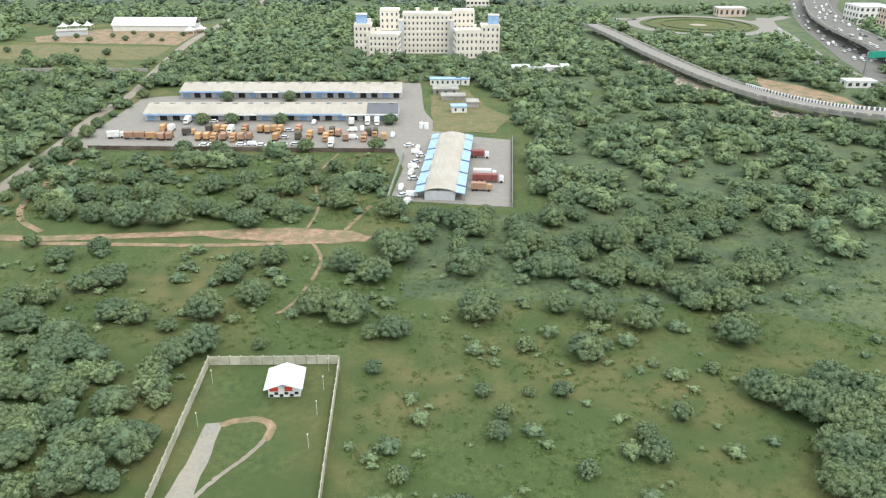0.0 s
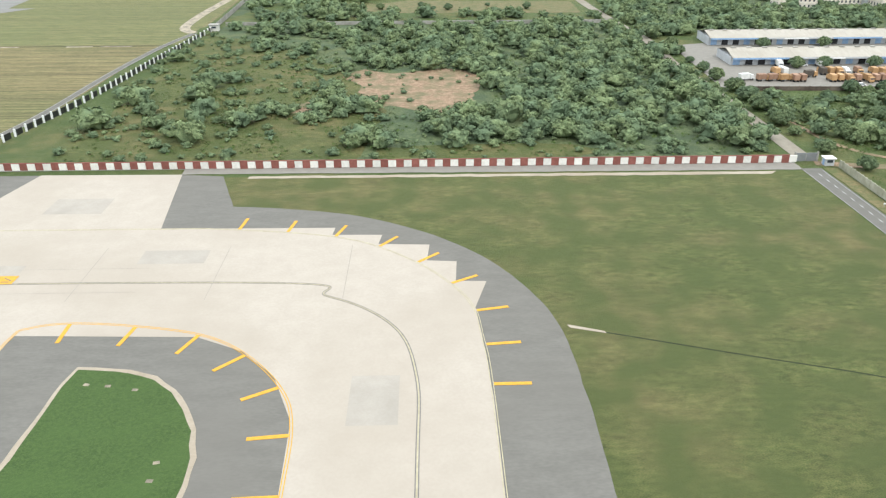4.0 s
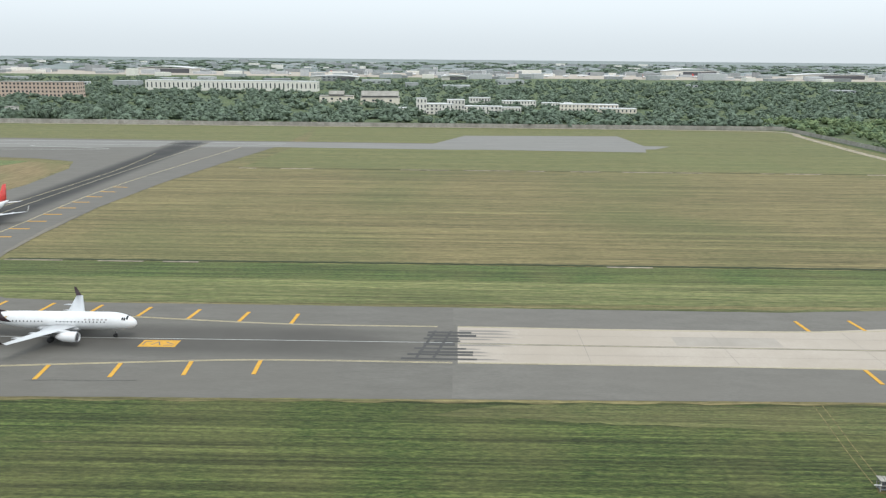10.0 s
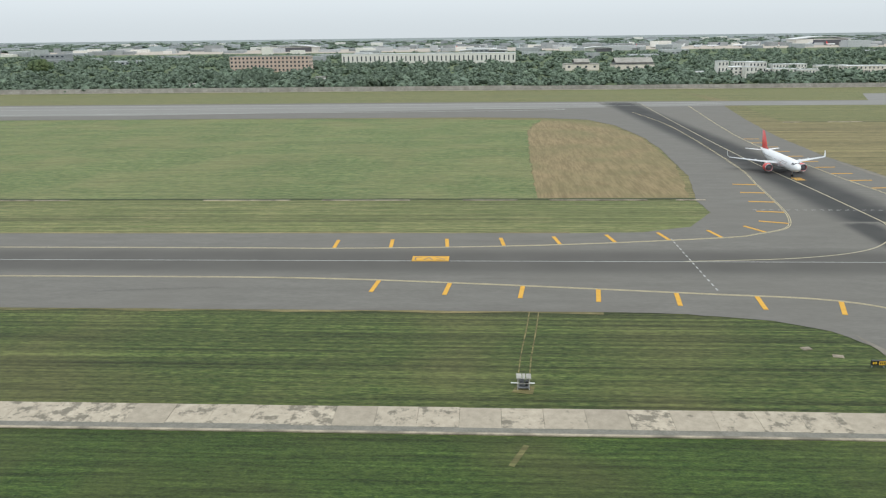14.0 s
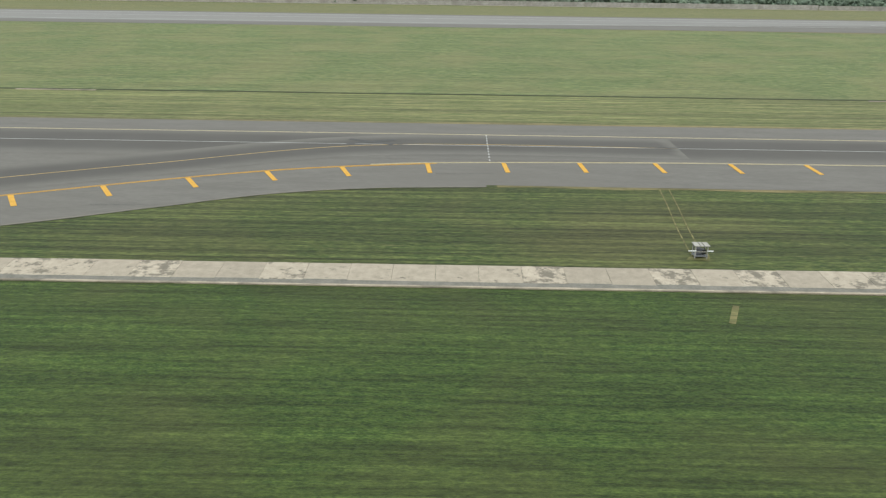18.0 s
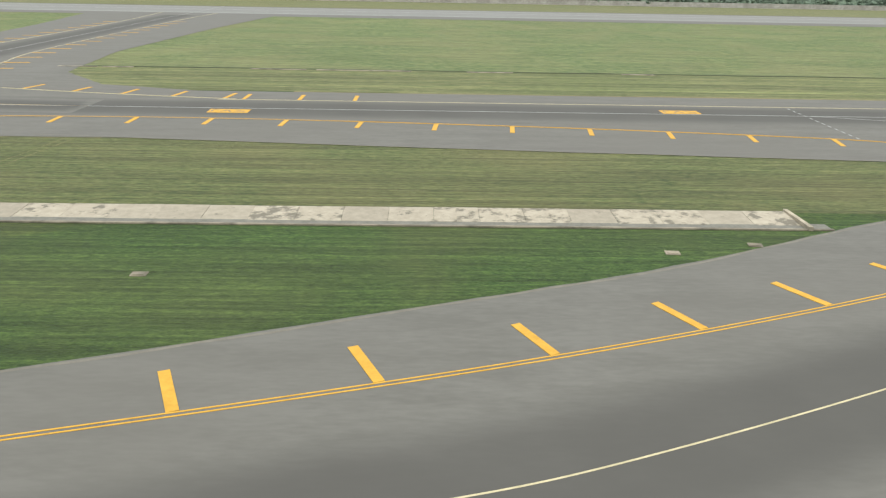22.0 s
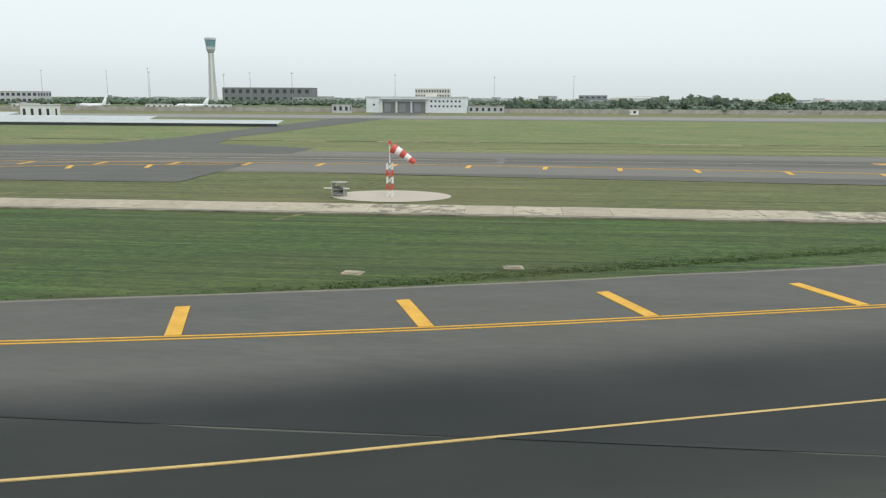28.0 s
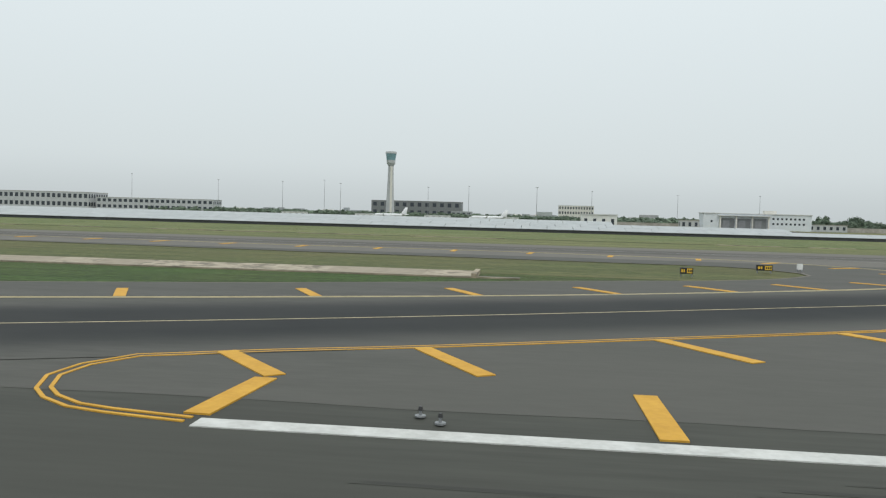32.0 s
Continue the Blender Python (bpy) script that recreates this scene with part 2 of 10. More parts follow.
M = {
    "land": mat("rough_grassland", (0.056, 0.092, 0.026), (0.120, 0.154, 0.050), 1.1, c3=(0.165, 0.150, 0.058), big=0.045, bump=0.9, big_amount=0.85, relief=0.4, crisp=0.12, grain=0.8, hue=(0.074, 0.110, 0.032)),
    "verge": mat("green_grass", (0.021, 0.044, 0.008), (0.060, 0.093, 0.018), 3.0, stretch=(0.45, 1, 1), c3=(0.063, 0.067, 0.022), big=0.07, bump=0.9, fine=3.5, big_amount=0.6, relief=0.15, crisp=0.15, grain=0.9, streak=(2.4, 0.04, 0.34), straw=((0.129, 0.125, 0.053), 0.69, 0.2)),
    # brighter copy of the verge grass; exposure lift partly put into its colour
    "wedge": mat("lush_wedge_grass", (0.023, 0.049, 0.010), (0.060, 0.099, 0.021), 3.0, stretch=(0.45, 1, 1), c3=(0.068, 0.081, 0.025), big=0.07, bump=0.9, fine=3.5, big_amount=0.6, relief=0.15, crisp=0.15, grain=0.9, streak=(2.4, 0.04, 0.34), straw=((0.131, 0.134, 0.056), 0.69, 0.2)),
    "strip_green": mat("fresh_striped_grass", (0.040, 0.066, 0.017), (0.098, 0.122, 0.036), 3.0, stretch=(0.2, 1, 1), c3=(0.110, 0.108, 0.040), big=0.07, bump=0.8, fine=3.0, crisp=0.16, grain=0.9, streak=(1.9, 0.02, 0.4), straw=((0.19, 0.17, 0.08), 0.66, 0.06)),
    "stripe": mat("mown_striped_grass", (0.044, 0.064, 0.018), (0.122, 0.126, 0.046), 3.0, stretch=(0.2, 1, 1), c3=(0.118, 0.108, 0.044), big=0.07, bump=0.8, fine=3.0, crisp=0.16, grain=0.9, streak=(2.2, 0.03, 0.3), straw=((0.20, 0.175, 0.085), 0.64, 0.08)),
    "stripe_lush": mat("lush_striped_grass", (0.022, 0.040, 0.008), (0.078, 0.096, 0.026), 3.0, stretch=(0.2, 1, 1), c3=(0.090, 0.086, 0.032), big=0.06, bump=0.8, fine=3.0, crisp=0.16, grain=0.9, streak=(1.7, 0.014, 0.45), straw=((0.185, 0.165, 0.080), 0.645, 0.06)),
    "hay": mat("dry_mown_field", (0.100, 0.090, 0.036), (0.205, 0.166, 0.076), 1.8, stretch=(0.06, 1, 1), c3=(0.092, 0.104, 0.036), big=0.018, fine=3.0, crisp=0.15, grain=0.8, streak=(1.2, 0.010, 0.32), straw=((0.27, 0.225, 0.115), 0.65, 0.04)),
    # field grass, its colour lifted to stand for haze over the far ground
    "meadow": mat("long_field_grass", (0.082, 0.118, 0.040), (0.168, 0.192, 0.074), 1.2, stretch=(0.5, 1, 1), c3=(0.190, 0.182, 0.080), big=0.05, bump=0.9, relief=0.3, crisp=0.11, streak=(0.8, 0.16, 0.16), straw=((0.045, 0.072, 0.024), 0.66, 0.3)),
    "brown": mat("dry_brown_grass", (0.150, 0.112, 0.052), (0.235, 0.178, 0.090), 0.8, stretch=(1, 0.1, 1), fine=4.0, crisp=0.12, c3=(0.13, 0.125, 0.05), big=0.06),
    "asphalt": mat("grey_asphalt", (0.124, 0.117, 0.103), (0.153, 0.145, 0.129), 0.5, rough=0.9, bump=0.05, stretch=(0.3, 1, 1), c3=(0.136, 0.127, 0.111), big=0.05),
    "shoulder": mat("weathered_shoulder_asphalt", (0.134, 0.127, 0.112), (0.165, 0.156, 0.139), 0.5, rough=0.9, bump=0.05, stretch=(0.4, 1, 1), c3=(0.148, 0.138, 0.121), big=0.06),
    "old_asphalt": mat("pale_worn_asphalt", (0.195, 0.180, 0.158), (0.245, 0.228, 0.200), 0.7, rough=0.9, bump=0.05, c3=(0.215, 0.198, 0.172), big=0.06),
    "rubber": mat("rubbered_asphalt", (0.060, 0.059, 0.057), (0.082, 0.080, 0.077), 0.6, rough=0.8, bump=0.03, stretch=(0.05, 1, 1)),
    "concrete": mat("pale_apron_concrete", (0.372, 0.326, 0.273), (0.409, 0.360, 0.305), 0.35, rough=0.85, bump=0.03, c3=(0.335, 0.288, 0.234), big=0.05),
    "slab": mat("stained_drain_concrete", (0.27, 0.23, 0.17), (0.38, 0.325, 0.245), 1.2, bump=0.1, c3=(0.085, 0.078, 0.060), big=0.6, rand=0.22, big_amount=0.75),
    "dirt": mat("bare_orange_earth", (0.185, 0.118, 0.072), (0.325, 0.228, 0.150), 0.9, c3=(0.115, 0.115, 0.055), big=0.28, crisp=0.12, big_amount=0.85, grain=0.8),
    "sand": mat("pale_sandy_ground", (0.30, 0.255, 0.195), (0.38, 0.325, 0.255), 0.4, c3=(0.26, 0.205, 0.145), big=0.08),
    "yellow": mat("yellow_marking_paint", (0.50, 0.265, 0.03), (0.60, 0.335, 0.045), 1.5, rough=0.7, bump=0.0, fine=6),
    "white": mat("white_marking_paint", (0.44, 0.44, 0.42), (0.58, 0.58, 0.56), 1.5, rough=0.7, bump=0.0, fine=6),
    "faded": mat("faded_line_paint", (0.34, 0.30, 0.20), (0.47, 0.42, 0.29), 1.2, rough=0.8, bump=0.0, fine=6),
    "blackline": mat("black_line_paint", (0.13, 0.125, 0.115), (0.19, 0.18, 0.165), 1.2, rough=0.8, bump=0.0),
    "red": mat("red_marking_paint", (0.370, 0.072, 0.068), (0.459, 0.119, 0.108), 1.5, rough=0.7, bump=0.0, fine=6),
    "leaf": mat("tree_leaves", (0.092, 0.136, 0.063), (0.231, 0.276, 0.141), 2.6, rough=0.85, bump=0.4, rand=0.2, island=True, spec=0.05, fine=4.0, relief=0.3, grain=0.7, hue=(0.116, 0.165, 0.099)),
    # paler and bluer than the near leaves: distance haze put into the colour
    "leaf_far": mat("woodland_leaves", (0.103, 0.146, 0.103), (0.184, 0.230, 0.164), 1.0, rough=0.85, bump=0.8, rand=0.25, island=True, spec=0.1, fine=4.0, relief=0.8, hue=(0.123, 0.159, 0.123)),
    "track": mat("worn_asphalt_with_rubber", (0.124, 0.117, 0.103), (0.153, 0.145, 0.129), 0.5, rough=0.9, bump=0.05, stretch=(0.3, 1, 1), c3=(0.136, 0.127, 0.111), big=0.05, band=(0.080, 0.075, 0.067)),
    "dark_track": mat("rubbered_crossing_asphalt", (0.124, 0.117, 0.103), (0.153, 0.145, 0.129), 0.5, rough=0.9, bump=0.05, stretch=(0.3, 1, 1), c3=(0.136, 0.127, 0.111), big=0.05, band=(0.034, 0.034, 0.033)),
    "concrete_skid": mat("concrete_with_rubber_scuffs", (0.372, 0.326, 0.273), (0.409, 0.360, 0.305), 0.35, rough=0.85, bump=0.03, band=(0.200, 0.185, 0.167)),
    "joint": mat("tarred_joint", (0.24, 0.22, 0.19), (0.30, 0.275, 0.24), 1.2, rough=0.8, bump=0.0),
    "runway": mat("dark_runway_asphalt", (0.049, 0.050, 0.043), (0.067, 0.069, 0.059), 0.6, rough=0.9, bump=0.06, stretch=(0.12, 1, 1), c3=(0.056, 0.056, 0.048), big=0.08),
    "runway_track": mat("runway_asphalt_with_rubber", (0.049, 0.050, 0.043), (0.067, 0.069, 0.059), 0.6, rough=0.9, bump=0.06, stretch=(0.12, 1, 1), c3=(0.056, 0.056, 0.048), big=0.08, band=(0.020, 0.023, 0.022)),
    "tan_line": mat("worn_tan_line_paint", (0.40, 0.275, 0.10), (0.50, 0.36, 0.15), 1.2, rough=0.8, bump=0.0, fine=6),
    # lighter copy of the mown stripe, raised the same way for haze
    "far_stripe": mat("pale_striped_grass", (0.066, 0.088, 0.026), (0.190, 0.182, 0.076), 2.4, stretch=(0.05, 1, 1), c3=(0.100, 0.118, 0.038), big=0.04, bump=0.6, fine=3.0, crisp=0.14, grain=0.8, streak=(1.1, 0.016, 0.34), straw=((0.30, 0.255, 0.135), 0.62, 0.035)),
    "olive_field": mat("olive_rough_field", (0.090, 0.098, 0.034), (0.168, 0.158, 0.064), 1.0, stretch=(0.2, 1, 1), c3=(0.120, 0.130, 0.048), big=0.03, bump=0.5, crisp=0.13, grain=0.7, streak=(0.7, 0.03, 0.14)),
    "panel": mat("greyer_concrete_panel", (0.335, 0.300, 0.257), (0.374, 0.338, 0.293), 0.5, rough=0.85, bump=0.03, c3=(0.270, 0.245, 0.210), big=0.1),
    "crack": mat("sealed_crack", (0.040, 0.039, 0.038), (0.060, 0.058, 0.055), 2.0, rough=0.7, bump=0.0),
    "dust": mat("dusty_pavement_edge", (0.150, 0.136, 0.110), (0.205, 0.184, 0.148), 1.5, bump=0.05, c3=(0.13, 0.12, 0.1), big=0.3),
    "cream_line": mat("worn_cream_line_paint", (0.42, 0.36, 0.22), (0.56, 0.48, 0.30), 1.2, rough=0.8, bump=0.0, fine=6),
    # lighter than the near asphalt, with the haze of distance put into its colour
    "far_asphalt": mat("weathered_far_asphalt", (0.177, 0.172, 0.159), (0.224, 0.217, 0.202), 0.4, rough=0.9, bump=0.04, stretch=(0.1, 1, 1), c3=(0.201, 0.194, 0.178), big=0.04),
    "scuff": mat("runway_asphalt_with_scuffs", (0.049, 0.050, 0.043), (0.067, 0.069, 0.059), 0.6, rough=0.9, bump=0.06, stretch=(0.12, 1, 1), c3=(0.056, 0.056, 0.048), big=0.08, band=(0.041, 0.041, 0.037)),
    # exit asphalts: a darker copy of the grey base, dimness put into the colour
    "exit_track": mat("rubbered_exit_asphalt", (0.071, 0.071, 0.063), (0.094, 0.091, 0.083), 0.5, rough=0.9, bump=0.05, stretch=(0.3, 1, 1), c3=(0.089, 0.087, 0.077), big=0.05, band=(0.016, 0.018, 0.019)),
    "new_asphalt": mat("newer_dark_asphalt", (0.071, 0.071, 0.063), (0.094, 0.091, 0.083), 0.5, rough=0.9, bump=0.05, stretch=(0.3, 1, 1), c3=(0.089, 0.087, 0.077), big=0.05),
    "thin_white": mat("thin_worn_white_paint", (0.30, 0.30, 0.285), (0.40, 0.40, 0.38), 1.5, rough=0.75, bump=0.0),
    "undergrowth": mat("dense_undergrowth", (0.071, 0.108, 0.046), (0.147, 0.182, 0.084), 0.9, c3=(0.151, 0.170, 0.074), big=0.06, bump=1.0, relief=0.6, crisp=0.12, hue=(0.078, 0.112, 0.058)),
    "lane": mat("trodden_lane_earth", (0.22, 0.195, 0.155), (0.29, 0.26, 0.21), 0.5, c3=(0.18, 0.15, 0.11), big=0.08),
    "pasture": mat("olive_pasture", (0.066, 0.088, 0.024), (0.148, 0.154, 0.052), 1.5, stretch=(0.5, 1, 1), c3=(0.168, 0.144, 0.060), big=0.05, bump=0.9, big_amount=0.8, relief=0.3, crisp=0.13, grain=0.9, streak=(0.9, 0.4, 0.13), hue=(0.082, 0.104, 0.030)),
    "tan_verge": mat("dry_grass_mix", (0.105, 0.100, 0.042), (0.200, 0.160, 0.078), 1.4, c3=(0.078, 0.104, 0.034), big=0.35, bump=0.6, big_amount=0.7, crisp=0.14, grain=0.7),
    "island_grass": mat("fresh_island_grass", (0.036, 0.070, 0.016), (0.064, 0.106, 0.027), 2.6, c3=(0.060, 0.105, 0.026), big=0.2, bump=0.8, fine=3.5, relief=0.15, crisp=0.16, grain=0.8),
    "bark": mat("bark", (0.10, 0.075, 0.05), (0.17, 0.13, 0.09), 3.0, bump=0.3),
}


# ---- building tools ----
def link(name, bm, material, parent=None, label="", smooth=False):
    me = bpy.data.meshes.new(name)
    bm.normal_update()
    bm.to_mesh(me)
    bm.free()
    for mt in (material if isinstance(material, (list, tuple)) else [material]):
        me.materials.append(mt)
    if smooth:
        me.shade_smooth()
    ob = new(name, me)
    if parent:
        ob.parent = parent
    if label:
        ob["label"] = label
    return ob


def part(name, bm, material, parent, label="", smooth=False):
    return link(name, bm, material, parent, label, smooth)


def share(name, me, parent, m):
    """One more object on a mesh that is already there."""
    ob = new(name, me)
    ob.parent = parent
    ob.matrix_basis = m
    return ob


def thing(name, at=(0, 0, 0), turn=0.0, label="", category="", group="", kind=""):
    e = new(name)
    e.empty_display_size = 0.3
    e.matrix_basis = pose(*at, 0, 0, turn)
    return tagged(e, label, category, group, kind)


def box(bm, x0, y0, z0, x1, y1, z1, m=None, index=0):
    vs = [bm.verts.new(p) for p in ((x0, y0, z0), (x1, y0, z0), (x1, y1, z0), (x0, y1, z0), (x0, y0, z1), (x1, y0, z1), (x1, y1, z1), (x0, y1, z1))]
    if m is not None:
        for v in vs:
            v.co = m @ v.co
    for q in ((0, 3, 2, 1), (4, 5, 6, 7), (0, 1, 5, 4), (1, 2, 6, 5), (2, 3, 7, 6), (3, 0, 4, 7)):
        f = bm.faces.new([vs[i] for i in q])
        f.material_index = index
    return vs


def boxes(*specs):
    bm = bmesh.new()
    for s in specs:
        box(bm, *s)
    return bm


def tube(bm, p0, p1, r0, r1=None, seg=8, cap=True):
    r1 = r0 if r1 is None else r1
    a, b = Vector(p0), Vector(p1)
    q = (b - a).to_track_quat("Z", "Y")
    rings = []
    for c, r in ((a, r0), (b, r1)):
        rings.append([bm.verts.new(c + q @ Vector((r * math.cos(i * math.tau / seg), r * math.sin(i * math.tau / seg), 0))) for i in range(seg)])
    for i in range(seg):
        j = (i + 1) % seg
        bm.faces.new((rings[0][i], rings[0][j], rings[1][j], rings[1][i]))
    if cap:
        bm.faces.new(rings[0][::-1])
        bm.faces.new(rings[1])
    return bm


def loft(bm, rings, close_ends=True):
    """Skin over rings of equally many points."""
    vr = [[bm.verts.new(p) for p in r] for r in rings]
    n = len(vr[0])
    for a, b in zip(vr, vr[1:]):
        for i in range(n):
            j = (i + 1) % n
            bm.faces.new((a[i], a[j], b[j], b[i]))
    if close_ends:
        bm.faces.new(vr[0][::-1])
        bm.faces.new(vr[-1])
    return bm


def smooth_line(pts, step=2.0):
    """A soft curve through the points."""
    pts = [Vector((p[0], p[1], 0)) for p in pts]
    out = []
    for i in range(len(pts) - 1):
        p0, p1, p2, p3 = pts[max(i - 1, 0)], pts[i], pts[i + 1], pts[min(i + 2, len(pts) - 1)]
        k = max(1, int((p2 - p1).length / step))
        k = min(k, 24)
        for j in range(k):
            u = j / k
            out.append(0.5 * ((2 * p1) + (p2 - p0) * u + (2 * p0 - 5 * p1 + 4 * p2 - p3) * u * u + (3 * p1 - p0 - 3 * p2 + p3) * u ** 3))
    out.append(pts[-1])
    return out


def sheet(name, pts, z, material, label="", category="", kind="structure", parent=None, soft=False, wobble=0.0):
    """A flat ground area with the given outline."""
    line = smooth_line(pts + [pts[0]], 3.0)[:-1] if soft else [Vector((p[0], p[1], 0)) for p in pts]
    if wobble:
        fine = []
        for a, b in zip(line, line[1:] + line[:1]):
            k = max(1, min(60, int((b - a).length / 1.5)))
            for j in range(k):
                p = a.lerp(b, j / k)
                o = noise.noise_vector(p * 0.35) * wobble + noise.noise_vector(p * 1.3) * wobble * 0.5
                fine.append(p + Vector((o.x, o.y, 0)))
        line = fine
    bm = bmesh.new()
    f = bm.faces.new([bm.verts.new((p.x, p.y, z)) for p in line])
    if f.normal.z < 0 or (f.normal_update() or f.normal.z < 0):
        f.normal_flip()
    bmesh.ops.triangulate(bm, faces=bm.faces[:])
    ob = link(name, bm, material, parent)
    return tagged(ob, label, category, "", kind) if label else ob


def strip(bm, pts, width, z, offset=0.0, skirt=0.0):
    """A ribbon along a line."""
    pts = [Vector((p[0], p[1], 0)) for p in pts]
    prev = None
    for i, p in enumerate(pts):
        d = (pts[min(i + 1, len(pts) - 1)] - pts[max(i - 1, 0)]).normalized()
        s = Vector((-d.y, d.x, 0))
        a = bm.verts.new(p + s * (offset + width / 2) + Vector((0, 0, z)))
        b = bm.verts.new(p + s * (offset - width / 2) + Vector((0, 0, z)))
        c, e = (bm.verts.new((v.co.x, v.co.y, z - skirt)) for v in (a, b)) if skirt else (None, None)
        if prev:
            bm.faces.new((prev[1], b, a, prev[0]))
            if skirt:   # closed sides down to the pavement
                bm.faces.new((prev[0], a, c, prev[2]))
                bm.faces.new((b, prev[1], prev[3], e))
        elif skirt:
            bm.faces.new((b, a, c, e))
        if skirt and i == len(pts) - 1:
            bm.faces.new((a, b, e, c))
        prev = (a, b, c, e)
    return bm


def ribbon(name, pts, width, z, material, label="", category="", soft=True, offsets=(0.0,), kind="structure", parent=None, skirt=0.0):
    bm = bmesh.new()
    line = smooth_line(pts, 0.8 if skirt else 2.0) if soft else pts
    for o in offsets:
        strip(bm, line, width, z, o, skirt)
    ob = link(name, bm, material, parent)
    return tagged(ob, label, category, "", kind) if label else ob


def soft_band(name, pts, width, z, parent, soft=True, material="track", lo=-1e9, hi=1e9):
    """A strip whose stain is full along the middle and fades to nothing at its edges."""
    line_ = smooth_line(pts, 3.0 if width > 2 else 0.5) if soft else [Vector((p[0], p[1], 0)) for p in pts]
    bm = bmesh.new()
    uv = bm.loops.layers.uv.new("UVMap")
    cross = ((-0.5, 0.0), (-0.25, 0.6), (0.0, 1.0), (0.25, 0.6), (0.5, 0.0))
    prev = None
    for i, p in enumerate(line_):
        d = (line_[min(i + 1, len(line_) - 1)] - line_[max(i - 1, 0)]).normalized()
        s = Vector((-d.y, d.x, 0))
        side = [p + s * (width * c) for c, _ in cross]
        row = [bm.verts.new((q.x, min(hi, max(lo, q.y)), z)) for q in side]   # kept to its own pavement
        ends = 0.0 if i in (0, len(line_) - 1) else 1.0
        if prev:
            for j in range(4):
                f = bm.faces.new((prev[0][j + 1], row[j + 1], row[j], prev[0][j]))
                for lp, val in zip(f.loops, (cross[j + 1][1] * prev[1], cross[j + 1][1] * ends, cross[j][1] * ends, cross[j][1] * prev[1])):
                    lp[uv].uv = (val, 0.0)
                f.normal_update()
                if f.normal.z < 0:
                    f.normal_flip()
        prev = (row, ends)
    return link(name, bm, M[material], parent)


# ---- ground ----
bm = bmesh.new()
xs = [-4600, -2400, -1300, -700, -300, 0, 300, 600, 900, 1500, 2600, 4600]
ys = [-1500, -600, -200, 0, 200, 420, 800, 1400, 2200, 3300, 4800]
grid = [[bm.verts.new((x, y, -0.03)) for x in xs] for y in ys]
for a, b in zip(grid, grid[1:]):
    for i in range(len(xs) - 1):
        bm.faces.new((a[i], a[i + 1], b[i + 1], b[i]))
tagged(link("ground", bm, M["land"]), "rough green grassland around the airfield", "ground", "", "structure")

M["ditch"] = mat("dark_ditch_growth", (0.020, 0.026, 0.010), (0.046, 0.058, 0.022), 1.6, bump=0.6, stretch=(0.5, 1, 1), relief=0.2)
# haze over the far land is put into this pale bluish grey
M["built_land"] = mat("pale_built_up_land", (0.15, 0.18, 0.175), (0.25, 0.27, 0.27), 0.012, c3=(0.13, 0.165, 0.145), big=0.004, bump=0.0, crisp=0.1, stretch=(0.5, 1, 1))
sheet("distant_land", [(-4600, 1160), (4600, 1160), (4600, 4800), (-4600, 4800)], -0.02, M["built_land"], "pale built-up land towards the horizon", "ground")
FAR = -1500   # the airfield goes on beyond view in the direction of travel

# grass areas of the airfield
sheet("field", [(FAR, 121.8), (97, 121.8), (318, 121.8), (358, 125.5), (366, 165), (368, 243), (374, 262), (372, 366), (FAR, 366)], -0.012, M["hay"],
      "dry mown airfield grass with faint mowing lines", "grass field")
sheet("green_field", [(FAR, 121.6), (71, 121.6), (72, 160), (74, 212), (77, 231), (82, 240), (30, 247), (-60, 250), (FAR, 252)], 0.0, M["meadow"],
      "long green grass field between the runways", "grass field", wobble=0.8)
sheet("dry_field", [(71, 123), (96, 123), (101.5, 157), (102.5, 198), (97, 232), (80, 240), (74, 212)], 0.004, M["brown"],
      "dry brown mown grass by a taxiway", "grass field", wobble=0.5)
sheet("far_verge", [(FAR, 98.6), (300, 99.5), (320, 103), (323, 121.8), (FAR, 121.8)], 0.0, M["far_stripe"],
      "striped mown grass along the taxiway", "grass verge", wobble=0.2)
sheet("ditch_grass", [(141.5, 112.6), (280, 112.5), (300, 116), (305, 119), (303, 121.6), (139.5, 121.6)], 0.01, M["strip_green"],
      "lush green grass strip along the taxiway", "grass verge", wobble=0.5)
sheet("near_verge", [(FAR, 15), (470, 15), (470, 72), (FAR, 72)], -0.006, M["verge"],
      "green grass between runway and taxiway", "grass verge")
for pts in ([(-268, 23), (-250, 27), (-206, 45), (-210, 46.5), (-250, 46.5), (-268, 38)], [(-478, 21), (-445, 32), (-416, 46.5), (-500, 46.5), (-497, 22)], [(-690, 20), (-640, 31), (-602, 46.5), (-690, 46.5)], [(-560, 15.4), (-535, 15.4), (-512, 20), (-520, 46), (-545, 46), (-592, 24), (-596, 16)]):
    sheet("lush_wedge", pts, -0.002, M["wedge"], "lush bright green grass wedge beside an exit", "grass verge", soft=True, wobble=1.2)
sheet("mown_verge", [(-140, 48.2), (345, 48.2), (345, 71), (-140, 71)], 0.0, M["stripe_lush"],
      "lush striped mown grass between drain and taxiway", "grass verge")
sheet("mown_verge", [(FAR, 48.2), (-140, 48.2), (-140, 71), (FAR, 71)], 0.0, M["stripe"],
      "striped mown grass between drain and taxiway", "grass verge")
sheet("dry_corner", [(214, 66.5), (250, 64), (300, 61), (314, 57), (312, 64), (290, 66), (262, 69), (225, 69)], 0.006, M["stripe"], "drier yellowing grass along the turning area", "grass verge", soft=True, wobble=0.8)
sheet("apron_grass", [(396, 44), (512, 44), (512, 122), (396, 122)], 0.0, M["pasture"],
      "green grass beside the concrete turning area", "grass field")

